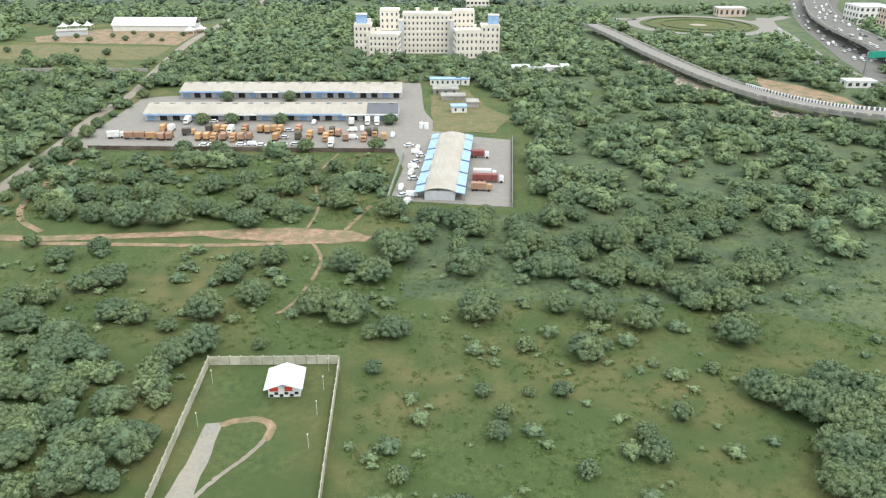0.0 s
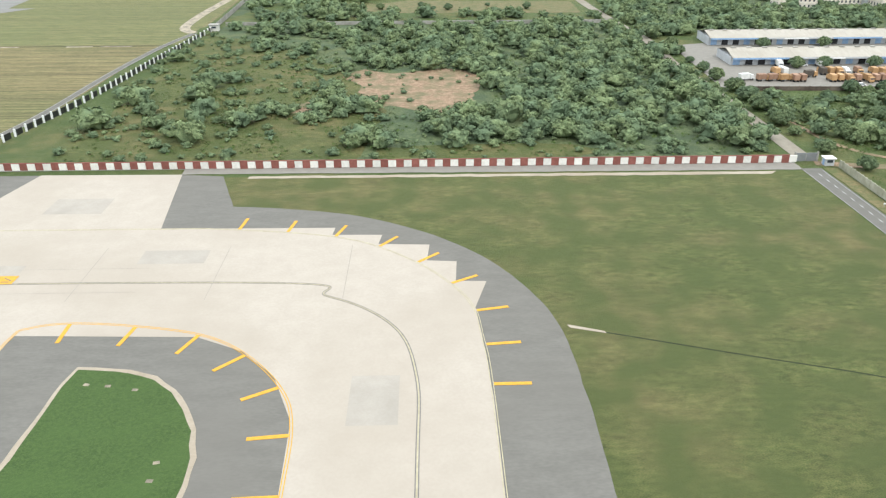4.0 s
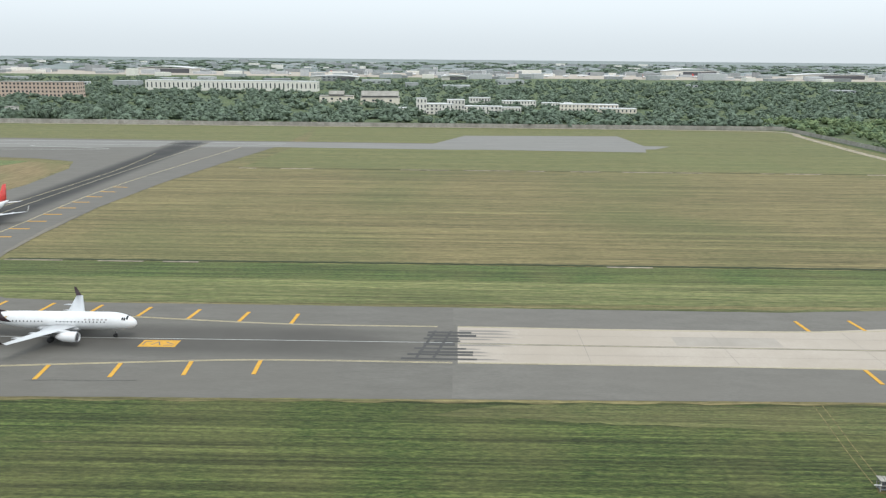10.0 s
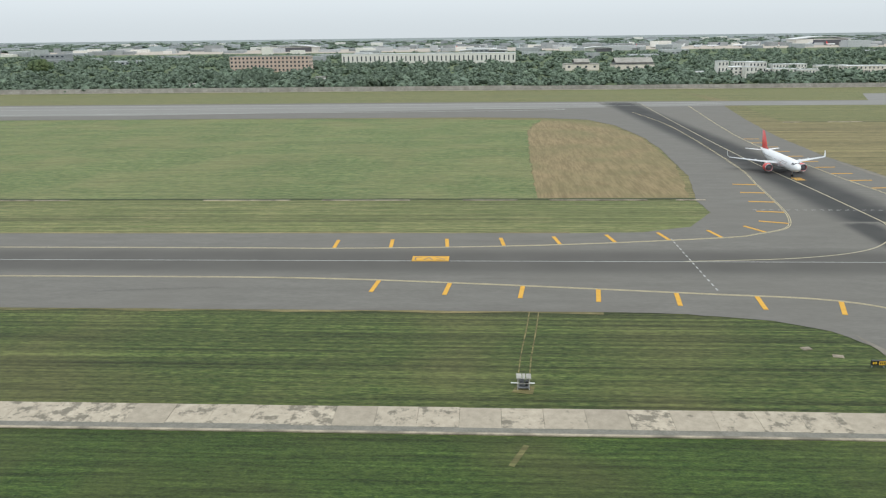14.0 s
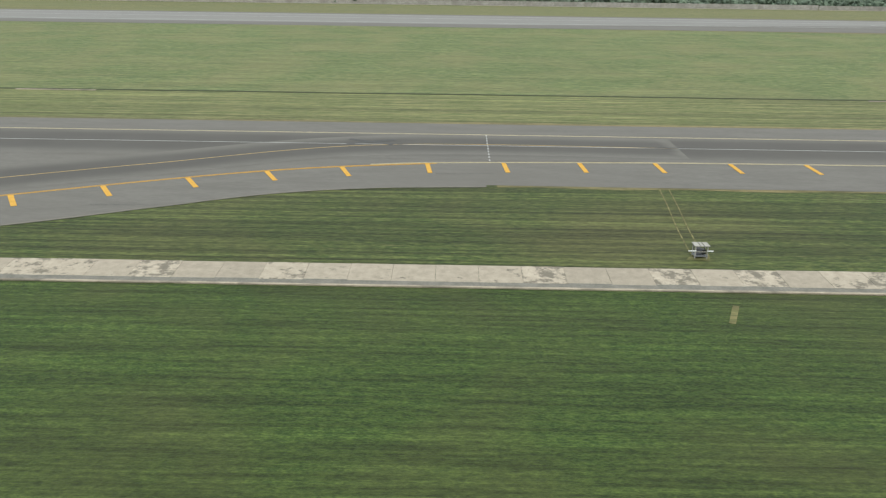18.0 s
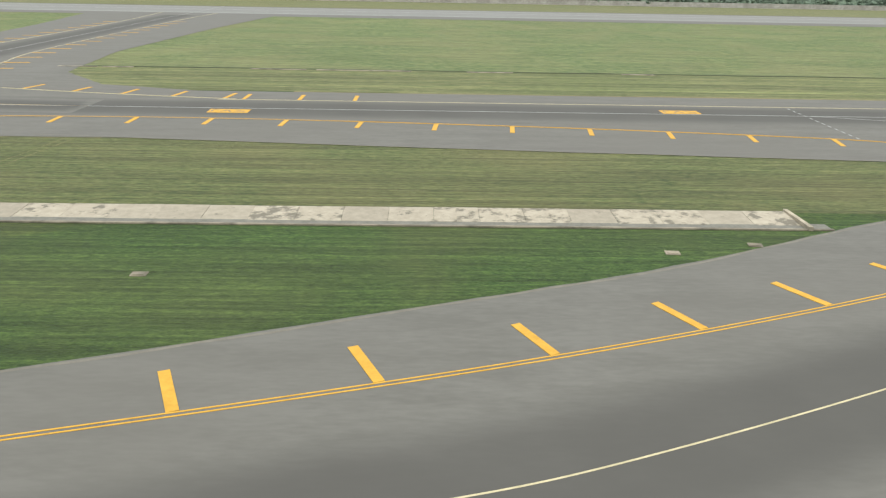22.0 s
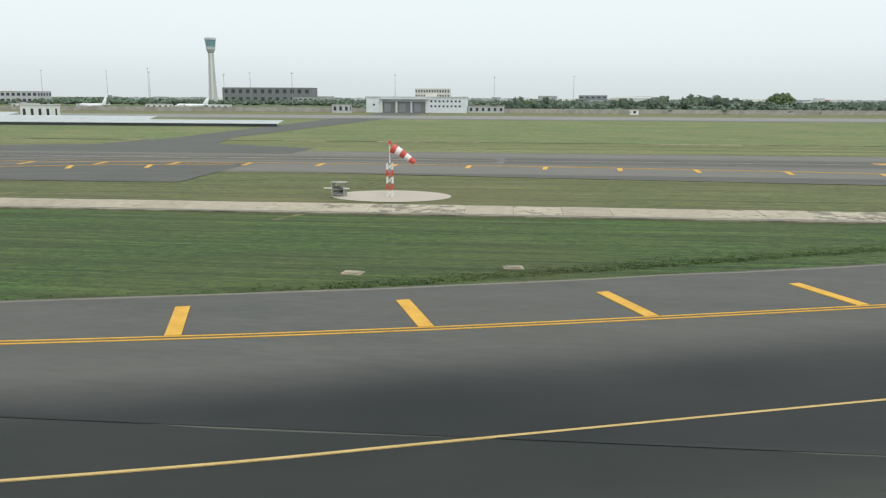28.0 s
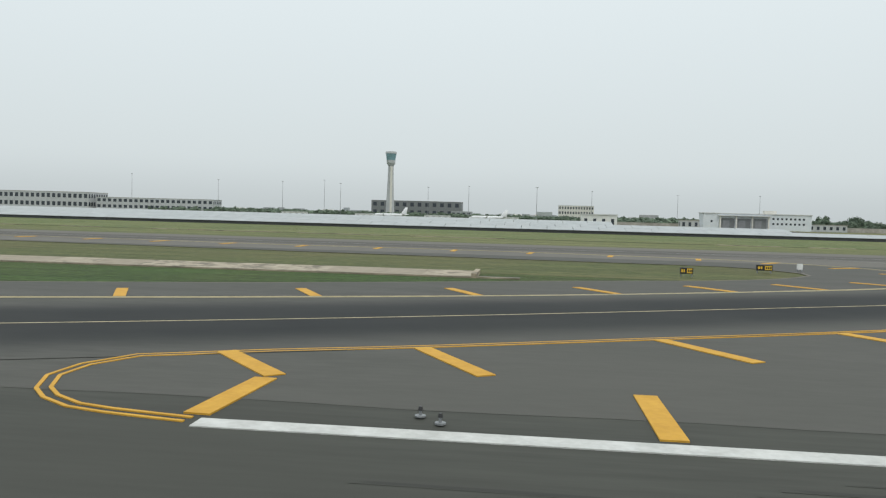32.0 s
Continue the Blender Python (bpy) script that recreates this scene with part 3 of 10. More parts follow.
# pavements
P1, P2, P3, P4 = 0.03, 0.05, 0.07, 0.09
sheet("taxiway", [(FAR, 70), (-130, 69.4), (97, 68.5), (140, 68.5), (262, 70.8), (298, 67), (318, 64), (420, 64), (420, 100), (306, 104), (297, 102.6), (262, 99.2), (190, 99.6), (140, 99.5), (80, 99.5), (-60, 98.4), (FAR, 98.6)], P1, M["asphalt"],
      "grey asphalt taxiway parallel to the runway", "taxiway", wobble=0.12)
sheet("runway", [(FAR, -30), (470, -30), (470, 15.5), (FAR, 15.5)], P1, M["runway"], "grey asphalt runway with tyre marks", "runway", wobble=0.1)


def exit_road(dx, name):
    """A rapid exit that slants from the runway up to the taxiway, with the curve that leads back along the taxiway."""
    low_tip = {-214: [(-534, 15.2), (-524, 16.2), (-513.7, 17.5), (-505.7, 18.6), (-496.3, 20.0), (-490.3, 21.0), (-479.9, 23.3), (-472.7, 25.1), (-464.8, 27.2), (-458.2, 29.3), (-446.9, 32.9), (-438.9, 36.7), (-427.6, 41.5), (-416.3, 47.2), (-409.4, 51.7), (-406.7, 55.4)]}
    tip = [(-300, 16), (-288.3, 17.9), (-274.7, 20.4), (-257.8, 24.7), (-239.5, 31.6), (-224.1, 37.8), (-210.3, 45.1), (-199.5, 50.2), (-193.4, 56), (-192.4, 60), (-195.5, 63.4), (-207, 64.4), (-237.5, 66.8), (-258.8, 68.8), (-275, 70.3)]
    low = [(-85, 68.6), (-102.6, 66), (-121.4, 56.7), (-134.9, 50.2), (-154.3, 41.2), (-170.5, 32.3), (-186.4, 25.1), (-193.6, 21.4), (-195, 19.4), (-194.6, 17.2), (-192, 15.6)]
    if dx in low_tip:   # the long taper of the second exit
        tip = [(x - dx, y) for x, y in low_tip[dx]] + [p for p in tip[8:] if p[1] > 57]
    if dx == -401.5:
        tip = [(x + (1.5 if 40 < y < 57 else 0), y - (0.6 if 36 < y < 52 else 0)) for x, y in tip]
        low = [(x, y - (0.9 if 24 < y < 50 else 0)) for x, y in low]
    top = 70.3 if dx else 72
    if dx:
        low = [(-100, 66.6)] + low[2:]
    mid = smooth_line(tip, 2.0)
    out = [(p.x + dx, p.y) for p in mid] + [(x + dx, y) for x, y in ((-275, top), (-100 if dx else -85, top))] + [(p.x + dx, p.y) for p in smooth_line(low, 2.0)] + [(-192 + dx, 14), (-300 + dx, 14)]
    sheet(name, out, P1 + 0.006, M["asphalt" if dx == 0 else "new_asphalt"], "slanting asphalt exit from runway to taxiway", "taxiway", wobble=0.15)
    for edge_, shift in ((tip, -0.3), (low, -0.3)):   # dust gathers along the edges
        pts = smooth_line([(x + dx, y) for x, y in edge_], 1.5)
        bm = bmesh.new()
        run = [p + noise.noise_vector(p * 0.3) * 0.18 for p in pts]
        strip(bm, run, 0.2, P1 + 0.012, shift + 0.1)
        tagged(link("dusty_edge", bm, M["dust"]), "pale dusty strip along the pavement edge", "pavement edge", "", "structure")


for dx, nm in ((0, "exit_1"), (-214, "exit_2"), (-401.5, "exit_3")):
    exit_road(dx, nm)

# the old crossing strip with the closed runway beyond it
sheet("crossing", [(98.8, 14), (98.6, 40), (97, 54), (96.2, 60), (94, 64), (89.5, 66.6), (82, 68.2), (72, 69), (72, 99), (84, 100), (91, 103), (96.3, 112), (96.3, 120), (100.6, 142), (103, 178), (103, 198), (100, 225), (94, 240), (80, 246), (60, 249), (FAR, 252), (FAR, 306), (40, 306), (300, 300), (151, 300), (142, 240), (137, 200), (135.3, 166), (137, 130), (140.4, 112), (144, 105), (152, 101), (164, 100), (164, 69), (158, 69), (150, 67.6), (143.6, 65.4), (140.6, 62), (139, 57), (138.2, 50), (137.8, 40), (137.5, 14)], P1 + 0.004, M["asphalt"],
      "wide grey asphalt crossing with dark tyre tracks", "taxiway", wobble=0.25)
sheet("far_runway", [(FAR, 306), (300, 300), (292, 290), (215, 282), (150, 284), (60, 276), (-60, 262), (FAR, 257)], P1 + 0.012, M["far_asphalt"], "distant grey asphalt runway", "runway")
for pts, w in (([(FAR, 262), (-60, 267), (60, 281)], 0.6), ([(FAR, 281), (-60, 285), (150, 291.5)], 0.5), ([(FAR, 301), (150, 297)], 0.6)):
    ribbon("far_line", pts, w, P1 + 0.03, M["thin_white"], "faded white line on the distant runway", "marking")
sheet("beyond_grass", [(FAR, 306.5), (150, 303.5), (150, 366), (FAR, 366)], -0.004, M["olive_field"], "rough grass beyond the distant runway", "grass field")
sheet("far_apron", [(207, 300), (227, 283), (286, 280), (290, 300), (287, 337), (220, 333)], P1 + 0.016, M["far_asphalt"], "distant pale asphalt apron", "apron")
sheet("far_crossing", [(-357.5, 98), (-345, 104), (-334.4, 110), (-330.4, 130), (-330.8, 152), (-336, 200), (-345, 256), (-285, 256), (-291, 200), (-293.9, 142), (-290.5, 114), (-281, 102.6), (-266, 98)], P1 + 0.0085, M["asphalt"],
      "asphalt link between the taxiway and the far runway", "taxiway", wobble=0.2)
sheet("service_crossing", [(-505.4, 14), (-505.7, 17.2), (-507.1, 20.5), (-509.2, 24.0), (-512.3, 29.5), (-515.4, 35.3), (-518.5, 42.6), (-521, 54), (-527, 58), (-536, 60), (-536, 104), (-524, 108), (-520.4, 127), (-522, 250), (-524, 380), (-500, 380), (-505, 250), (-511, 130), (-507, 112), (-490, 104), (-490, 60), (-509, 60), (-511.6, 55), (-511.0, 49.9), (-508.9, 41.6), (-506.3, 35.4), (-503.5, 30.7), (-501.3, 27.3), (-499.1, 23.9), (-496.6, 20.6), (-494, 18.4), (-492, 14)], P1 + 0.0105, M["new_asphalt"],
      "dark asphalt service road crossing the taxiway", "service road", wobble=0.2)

for pts in ([(138.4, 44), (137.2, 50), (137.0, 56), (138.6, 60), (140.0, 63), (139.4, 57), (138.6, 50), (138.9, 44)], [(97.4, 53), (96.8, 59), (95.6, 63.4), (96.0, 58), (96.6, 52)], [(134.9, 160), (134.6, 150), (136.2, 132), (138.6, 116), (137.4, 130), (135.9, 148)]):
    sheet("dusty_rim", pts, P1 + 0.0145, M["dust"], "pale dusty rim where asphalt meets grass", "soil", soft=True, wobble=0.35)
# the concrete turning area and its asphalt shoulders
sheet("turning_shoulder", [(306, 104), (313, 106), (317.5, 112), (319, 124.2), (327.6, 124.2), (404, 123.4), (411.6, 122.4), (415.2, 112), *[(p.x, p.y) for p in smooth_line([(416.2, 109.2), (424, 108.2), (436, 105), (446, 99), (454, 91), (459.3, 81.4), (461.8, 72.4), (462.4, 60), (462.2, 40), (462, 14)], 1.5)], (325, 14), (317.7, 48), (317, 54.5), (316, 62.3), (312.5, 65), (304, 66.4), (287, 67.6), (262, 70.8), (216, 70.2), (216, 99.4), (262, 99.2), (297, 102.6), (306, 104)], P1 + 0.002, M["shoulder"],
      "worn grey asphalt shoulder round the concrete", "apron", wobble=0.12)
sheet("turning_area", [(216.6, 79.6), (216.6, 91.6), (262, 91.6), (307, 97.6), (317.5, 99.2), (325, 102.6), (324.8, 104.5), (328, 124.0), (350.9, 123.8), (355.9, 101.4), (375.2, 101.4), (380, 123.8), (404.3, 123.4), (407.4, 101.2), (433, 100.8), (432.8, 98.4), (440, 98.2), (439.6, 95.2), (446.8, 94.8), (446.4, 90), (450.4, 89.6), (450.1, 84.2), (454, 84), (452.2, 77.5), (452.6, 71.5), (453, 60), (452.6, 14), (435, 14), (433.6, 48), (433.2, 56.8), (430.3, 64.2), (426, 68.9), (420.3, 71.9), (399.4, 72.7), (399.2, 60), (399, 14), (381, 14), (380.1, 44), (378.1, 53.5), (376.2, 61.5), (374, 66.6), (369, 69.4), (358, 69.6), (354.5, 66.6), (352, 60), (350, 53), (345, 38), (340, 14), (333, 14), (328, 48.7), (326, 62), (321, 70.5), (309, 74.4), (290, 77), (262, 79.4)], P2, M["concrete"],
      "pale concrete taxiway junction with dark expansion joints", "apron")
for pts, lab in (([(357, 30), (359.9, 46), (360.8, 55), (362.2, 60.5), (364, 62.8), (366, 62.8), (367.6, 58), (369, 50), (372.5, 30)], "narrow green grass island in the junction"), ([(410, 30), (408.7, 46), (408.9, 55), (409.4, 65.9), (413.5, 65.6), (418, 63.9), (422.4, 58.8), (424.9, 52), (424.8, 44), (421, 30)], "green grass island in the junction")):
    mid = Vector((sum(p[0] for p in pts) / len(pts), sum(p[1] for p in pts) / len(pts)))
    rim = [tuple(Vector(p) + (Vector(p) - mid).normalized() * 0.6) for p in pts]
    sheet("sandy_rim", rim, P2 + 0.006, M["sand"], "pale sandy rim round a grass island", "soil", soft=True, wobble=0.25)
    sheet("turning_grass", pts, P2 + 0.014, M["island_grass"], lab, "grass island", soft=True, wobble=0.2)
sheet("dry_island", [(361.1, 122.8), (371.4, 123.4), (367.9, 109.2), (362.8, 109.2), (361.4, 114)], P2 + 0.01, M["tan_verge"], "small dry grass island with an asphalt edge", "grass island", wobble=0.15)
sheet("concrete_patch", [(111.2, 67.2), (124.9, 67.2), (124.6, 49.6), (111.2, 49.6)], P2 + 0.006, M["concrete"], "pale concrete patch at the runway entry", "pavement", wobble=0.12)

# roads outside the runway strip
sheet("access_road", [(511.8, 123), (515.5, 123), (516.8, 56), (516.8, 15), (513.2, 15), (513.2, 56)], P1, M["asphalt"], "narrow grey access road with a broken centre line", "road", wobble=0.05)
sheet("perimeter_strip", [(404, 123.6), (512, 122.5), (512, 126), (404, 126)], P1 - 0.004, M["old_asphalt"], "worn grey road beside the boundary wall", "road", wobble=0.2)
ribbon("perimeter_road", [(358, 123), (359.4, 132), (362, 146), (364, 162), (365.6, 197), (368.6, 228), (373, 249)], 2.0, P1, M["asphalt"], "narrow perimeter road bending along the fence", "road")
ribbon("edge_marking", [(358, 123), (359.4, 132), (362, 146), (364, 162), (365.6, 197), (368.6, 228), (373, 249)], 0.12, P1 + 0.012, M["thin_white"], "thin white edge lines of the perimeter road", "marking", offsets=(-0.85, 0.85))
ribbon("perimeter_road", [(372.5, 250), (367.5, 258), (366.5, 280), (368, 316), (369.5, 345), (372, 358), (360, 368), (300, 370), (220, 371), (100, 370), (-200, 371), (FAR, 372)], 3.4, P1, M["slab"], "pale concrete perimeter road along the fence", "road")
ribbon("lane", [(514.8, 127), (514.6, 146), (514.2, 162), (513.8, 180), (512.5, 200), (513.4, 222), (513.2, 238), (510.4, 264), (507.4, 303), (507, 340), (510.5, 400), (512, 470)], 3.3, P1, M["lane"], "pale unpaved lane beyond the gate", "road")
ribbon("dirt_track", [(515.5, 125.6), (522, 124.2), (532, 123.0), (545, 123.8), (556, 124.6), (570, 125.2), (580, 124.6), (589, 122.8)], 2.3, P1, M["dirt"], "bare orange dirt track through the scrub", "track")
ribbon("dirt_track", [(534, 121.0), (548, 120.4), (562, 119.8), (576, 120.4), (589, 121.8)], 1.3, P1 + 0.004, M["dirt"], "bare orange dirt track through the scrub", "track")
sheet("dirt_spread", [(560, 126), (574, 127.4), (588, 125.6), (592, 122.6), (586, 120.6), (574, 121.4), (562, 123.6)], P1 - 0.004, M["dirt"], "bare trampled earth beside the track", "track", soft=True, wobble=0.9)
ribbon("path", [(522.2, 172), (522.0, 156), (522.4, 146), (523.6, 137), (527.2, 130.5), (532.4, 126)], 1.2, P1 + 0.006, M["dirt"], "bare orange dirt path bending to the yard", "path")
ribbon("path", [(580.8, 171), (577.7, 155), (580.2, 137), (579.2, 126)], 0.5, P1, M["dirt"], "bare dirt footpath", "path")
ribbon("path", [(581, 121), (583.5, 112.5), (581.1, 99), (578.6, 95.5)], 0.6, P1, M["dirt"], "bare dirt footpath", "path")
ribbon("path", [(590.1, 138), (586.3, 126)], 0.8, P1 - 0.006, M["dirt"], "bare dirt footpath", "path")
for pts in ([(395, 197), (406, 200), (416, 190), (423, 170), (415, 161), (399, 168)], [(437, 136), (454, 138), (475, 137.5), (476, 131), (437, 130.5)], [(401, 149), (425, 148), (429, 138), (406, 137.5)]):
    sheet("open_grass", pts, -0.004, M["pasture"], "open yellowish grass in the scrub", "grass field", soft=True, wobble=1.5)
for pts in ([(414.5, 159.5), (417.4, 165.5), (423.6, 171.5), (427, 168), (422.3, 161)], [(473, 161), (475.5, 166), (478, 162), (475.5, 159)], [(482, 176), (484, 180), (487, 178), (485, 175)]):
    sheet("bare_spot", pts, P1, M["dirt"], "small bare sandy spot in the scrub", "clearing", soft=True, wobble=0.7)
sheet("bare_patch", [(424.7, 191.6), (430.5, 198.6), (436, 195), (443.3, 195.5), (451.4, 199), (458.5, 194), (459.5, 184), (458.1, 174.7), (456.6, 164), (450.9, 159), (445.2, 158.5), (439.8, 165.5), (434.6, 163), (430.5, 169), (431, 181)], P1, M["dirt"], "bare sandy clearing in the scrub", "clearing", soft=True, wobble=1.5)
sheet("truck_yard", [(517, 178), (522, 175), (594, 172.6), (596, 160), (593.8, 141), (617.4, 137), (622.4, 182), (606, 187), (601, 210), (600, 245), (590, 245), (518.5, 225)], P1, M["old_asphalt"], "grey truck yard between the warehouses", "yard", wobble=0.15)
sheet("event_ground", [(446, 318), (503, 312), (504.5, 330), (504, 352), (462, 352), (440, 330)], P1 - 0.012, M["dirt"], "bare sandy ground before a white hall", "clearing", wobble=1.0)
sheet("event_lot", [(418, 285), (503, 282), (503, 308), (440, 312), (420, 300)], P1 - 0.02, M["tan_verge"], "dry open lot beside a hall", "clearing", wobble=1.0)
sheet("works_ground", [(603, 189.5), (618.8, 188), (624, 204), (619, 214), (614, 236), (603, 228)], P1 + 0.012, M["tan_verge"], "dry grassy lot with small works buildings", "clearing", wobble=0.7)
sheet("works_ground", [(700, 251), (705, 239), (709, 224), (716, 212), (729, 210), (728, 226), (722, 241), (713, 254)], P1, M["dirt"], "bare sandy ground beside the flyover", "clearing", wobble=0.7)
sheet("dry_verge", [(517.0, 40), (519.5, 40), (518.5, 123), (516.0, 123)], 0.006, M["tan_verge"], "dry tan grass strip beside the access road wall", "grass verge", wobble=0.25)
ribbon("ditch_line", [(462.8, 73), (470, 70.5), (480, 67), (492, 63), (501, 59.4), (510, 55.7)], 0.26, 0.010, M["ditch"], "shallow overgrown ditch across the pasture", "ditch")
sheet("bare_slab", [(462.6, 73.4), (466.6, 71.9), (466.8, 71.4), (462.8, 72.7)], 0.05, M["sand"], "pale concrete slab at the head of a ditch", "slab")
sheet("drain_strip", [(416, 121.2), (506, 120.6), (507, 121.9), (416, 122.3)], 0.02, M["sand"], "pale rubble drain strip before the boundary wall", "drain", wobble=0.3)
for pts in ([(-167.7, 33.6), (-164.1, 35.2), (-159.6, 37.8), (-156.1, 39.6), (-153.9, 41.2), (-158.1, 40.7), (-161.9, 38.9), (-165.4, 36.0)], [(-346, 56), (-342, 53.7), (-343, 57), (-345, 58.5)], [(-510.6, 49.5), (-508.7, 43), (-507.6, 43.4), (-508.8, 48), (-510, 52)]):
    sheet("sandy_edge", pts, P1 + 0.014, M["sand"], "bare sandy rim where grass meets pavement", "soil", soft=True, wobble=0.5)
sheet("open_grass", [(378.5, 131), (434, 130.4), (438, 160), (424, 200), (404, 230), (379, 246)], -0.002, M["pasture"], "open yellowish grass in the scrub", "grass field", wobble=1.0)
sheet("undergrowth", [(379, 131), (430, 130), (506, 129), (506, 255), (503, 262), (380, 262)], -0.008, M["undergrowth"], "dense green undergrowth beneath the scrub", "undergrowth", wobble=0.6)
sheet("undergrowth", [(517, 245), (602, 250), (640, 240), (740, 200), (1100, 260), (1400, 900), (900, 1300), (-900, 1300), (-900, 640), (-440, 420), (372, 378), (376, 270), (410, 366), (505, 366), (517, 300)], -0.01, M["undergrowth"], "dense green undergrowth beneath the woods", "undergrowth", wobble=0.6)
sheet("undergrowth", [(597, 100), (640, 98), (760, 60), (900, 60), (900, 200), (740, 196), (630, 236), (626, 134), (598, 132)], -0.014, M["undergrowth"], "dense green undergrowth beneath the scrub", "undergrowth", wobble=0.6)
sheet("upper_field", [(150, 232.5), (373, 232.5), (371, 362), (300, 366), (150, 366), (157, 300)], -0.006, M["olive_field"], "greener rough grass below the far perimeter road", "grass field", wobble=0.8)
for a, b, y0, y1 in ((-84, 74, 69.2, 68.9), (164, 262, 68.9, 70.8), (-255, 74, 98.5, 99.3), (164, 292, 99.4, 101.8), (-318, -268, 69.9, 69.9), (-492, -470, 69.9, 69.9)):
    ribbon("dry_rim", [(a + (b - a) * i / 40, y0 + (y1 - y0) * i / 40 + 0.25 * math.sin(i * 1.7) * (1 if y0 < 80 else -1)) for i in range(41)], 1.3, 0.014, M["hay"], "dry yellow grass rim along the pavement edge", "grass verge")
sheet("distant_apron", [(-700, 1180), (1500, 1150), (1900, 1420), (-900, 1440)], 0.05, M["concrete"], "pale distant apron of another terminal", "apron")
for x, y, w, d in ((346, 74, 9, 4), (331, 90, 12, 3.4), (352, 93, 7, 5), (388, 88, 10, 4), (300, 88, 12, 3.2), (276, 83, 10, 3), (250, 87.5, 13, 3), (412, 92, 9, 4), (441, 60, 5, 8), (388, 62, 5, 9), (336, 108, 8, 5), (392, 110, 9, 6), (333, 56, 4, 8)):
    sheet("slab_panel", [(x - w / 2, y - d / 2), (x + w / 2, y - d / 2), (x + w / 2, y + d / 2), (x - w / 2, y + d / 2)], P2 + 0.006, M["panel"], "greyer repaired panel in the concrete", "pavement")


# ---- painted lines ----
Z = 0.056   # paint on asphalt
ZC = 0.068  # paint on concrete
LINES = thing("taxiway_markings", label="yellow and white painted taxiway lines", category="road marking", kind="structure")


def line(name, pts, width, z, material, soft=True, offsets=(0.0,)):
    return ribbon(name, pts, width, z, material, soft=soft, offsets=offsets, parent=LINES, skirt=z - 0.027)


def double(pts, z=Z, soft=True, mt="yellow"):
    line("edge_line", pts, 0.085, z, M[mt], soft, (-0.13, 0.13))


def bars(pts, side, anchors, first=0.0, last=1e9, step=8.0, length=3.9, width=0.48, z=Z, slant=0.0, only=0, gap=0.2):
    """Shoulder bars along an edge line, evenly spaced between the given bars and in step beyond them; side +1 is left of the line's run."""
    run = smooth_line(pts, 0.5)
    arc = [0.0]
    for a, b in zip(run, run[1:]):
        arc.append(arc[-1] + (b - a).length)
    known = []
    for q in [anchors] if isinstance(anchors, tuple) else anchors:
        q, best = Vector((*q, 0)), (1e9, 0.0)
        for i, (a, b) in enumerate(zip(run, run[1:])):
            seg = b - a
            u = min(1.0, max(0.0, (q - a).dot(seg) / max(seg.length_squared, 1e-9)))
            best = min(best, ((a + seg * u - q).length, arc[i] + u * seg.length))
        known.append(best[1])
    known.sort()
    want = []
    for a, b in zip(known, known[1:]):
        n = max(1, round((b - a) / step))
        want += [a + (b - a) * i / n for i in range(n)]
    want.append(known[-1])
    while want[0] - step >= first:
        want.insert(0, want[0] - step)
    while want[-1] + step <= min(last, arc[-1]):
        want.append(want[-1] + step)
    k = 0
    for w in want:
        if not first <= w <= last:
            continue
        while k + 2 < len(arc) and arc[k + 1] < w:
            k += 1
        d = (run[k + 1] - run[k]).normalized()
        s = Vector((-d.y, d.x, 0)) * side
        p = run[k].lerp(run[k + 1], (w - arc[k]) / max(arc[k + 1] - arc[k], 1e-6)) + s * gap
        lean = 0.0 if only * d.x < 0 else slant
        bm = bmesh.new()
        strip(bm, [p, p + s * length + d * lean], width, z + 0.008, 0.0, z - 0.019)
        link("shoulder_bar", bm, M["yellow"], LINES)


def flanks(pts, soft=True):
    """Short yellow dashes on both sides of a lead-in line."""
    run = smooth_line(pts, 0.75) if soft else pts
    bm = bmesh.new()
    for i in range(0, len(run) - 1, 2):
        for off in (-0.24, 0.24):
            strip(bm, [run[i], run[i + 1]], 0.09, Z + 0.004, off)
    link("lead_in_dash", bm, M["tan_line"], LINES)


def dashes(bm, a, b, n, width, z, gap=0.5):
    a, b = Vector((*a, 0)), Vector((*b, 0))
    for i in range(n):
        strip(bm, [a.lerp(b, i / n), a.lerp(b, (i + 1 - gap) / n)], width, z)


def letters(text, at, turn, size, z, material, parent, name="lettering", fit=0.0):
    cu = bpy.data.curves.new(name, "FONT")
    cu.body, cu.size, cu.align_x, cu.align_y = text, size, "CENTER", "CENTER"
    tmp = bpy.data.objects.new("tmp", cu)
    me = bpy.data.meshes.new_from_object(tmp)
    bpy.data.objects.remove(tmp)
    me.name = name
    if fit:   # narrow the lettering to the board
        wide = max(v.co.x for v in me.vertices) - min(v.co.x for v in me.vertices)
        for v in me.vertices:
            v.co.x *= fit / wide
    me.materials.append(material)
    return share(name, me, parent, pose(at[0], at[1], z, 0, 0, turn))


def board(text, at, turn, w, h, z=Z):
    """Red runway board painted on the pavement."""
    bm = bmesh.new()
    m = pose(at[0], at[1], z, 0, 0, turn)
    f = bm.faces.new([bm.verts.new(m @ Vector(p)) for p in ((-w / 2, -h / 2, 0), (w / 2, -h / 2, 0), (w / 2, h / 2, 0), (-w / 2, h / 2, 0))])
    o = link("runway_board", bm, M["red"], LINES, "red painted runway board with white numerals")
    letters(text, at, turn, h * 1.22, z + 0.02, M["white"], o, "numerals", w * 0.86)


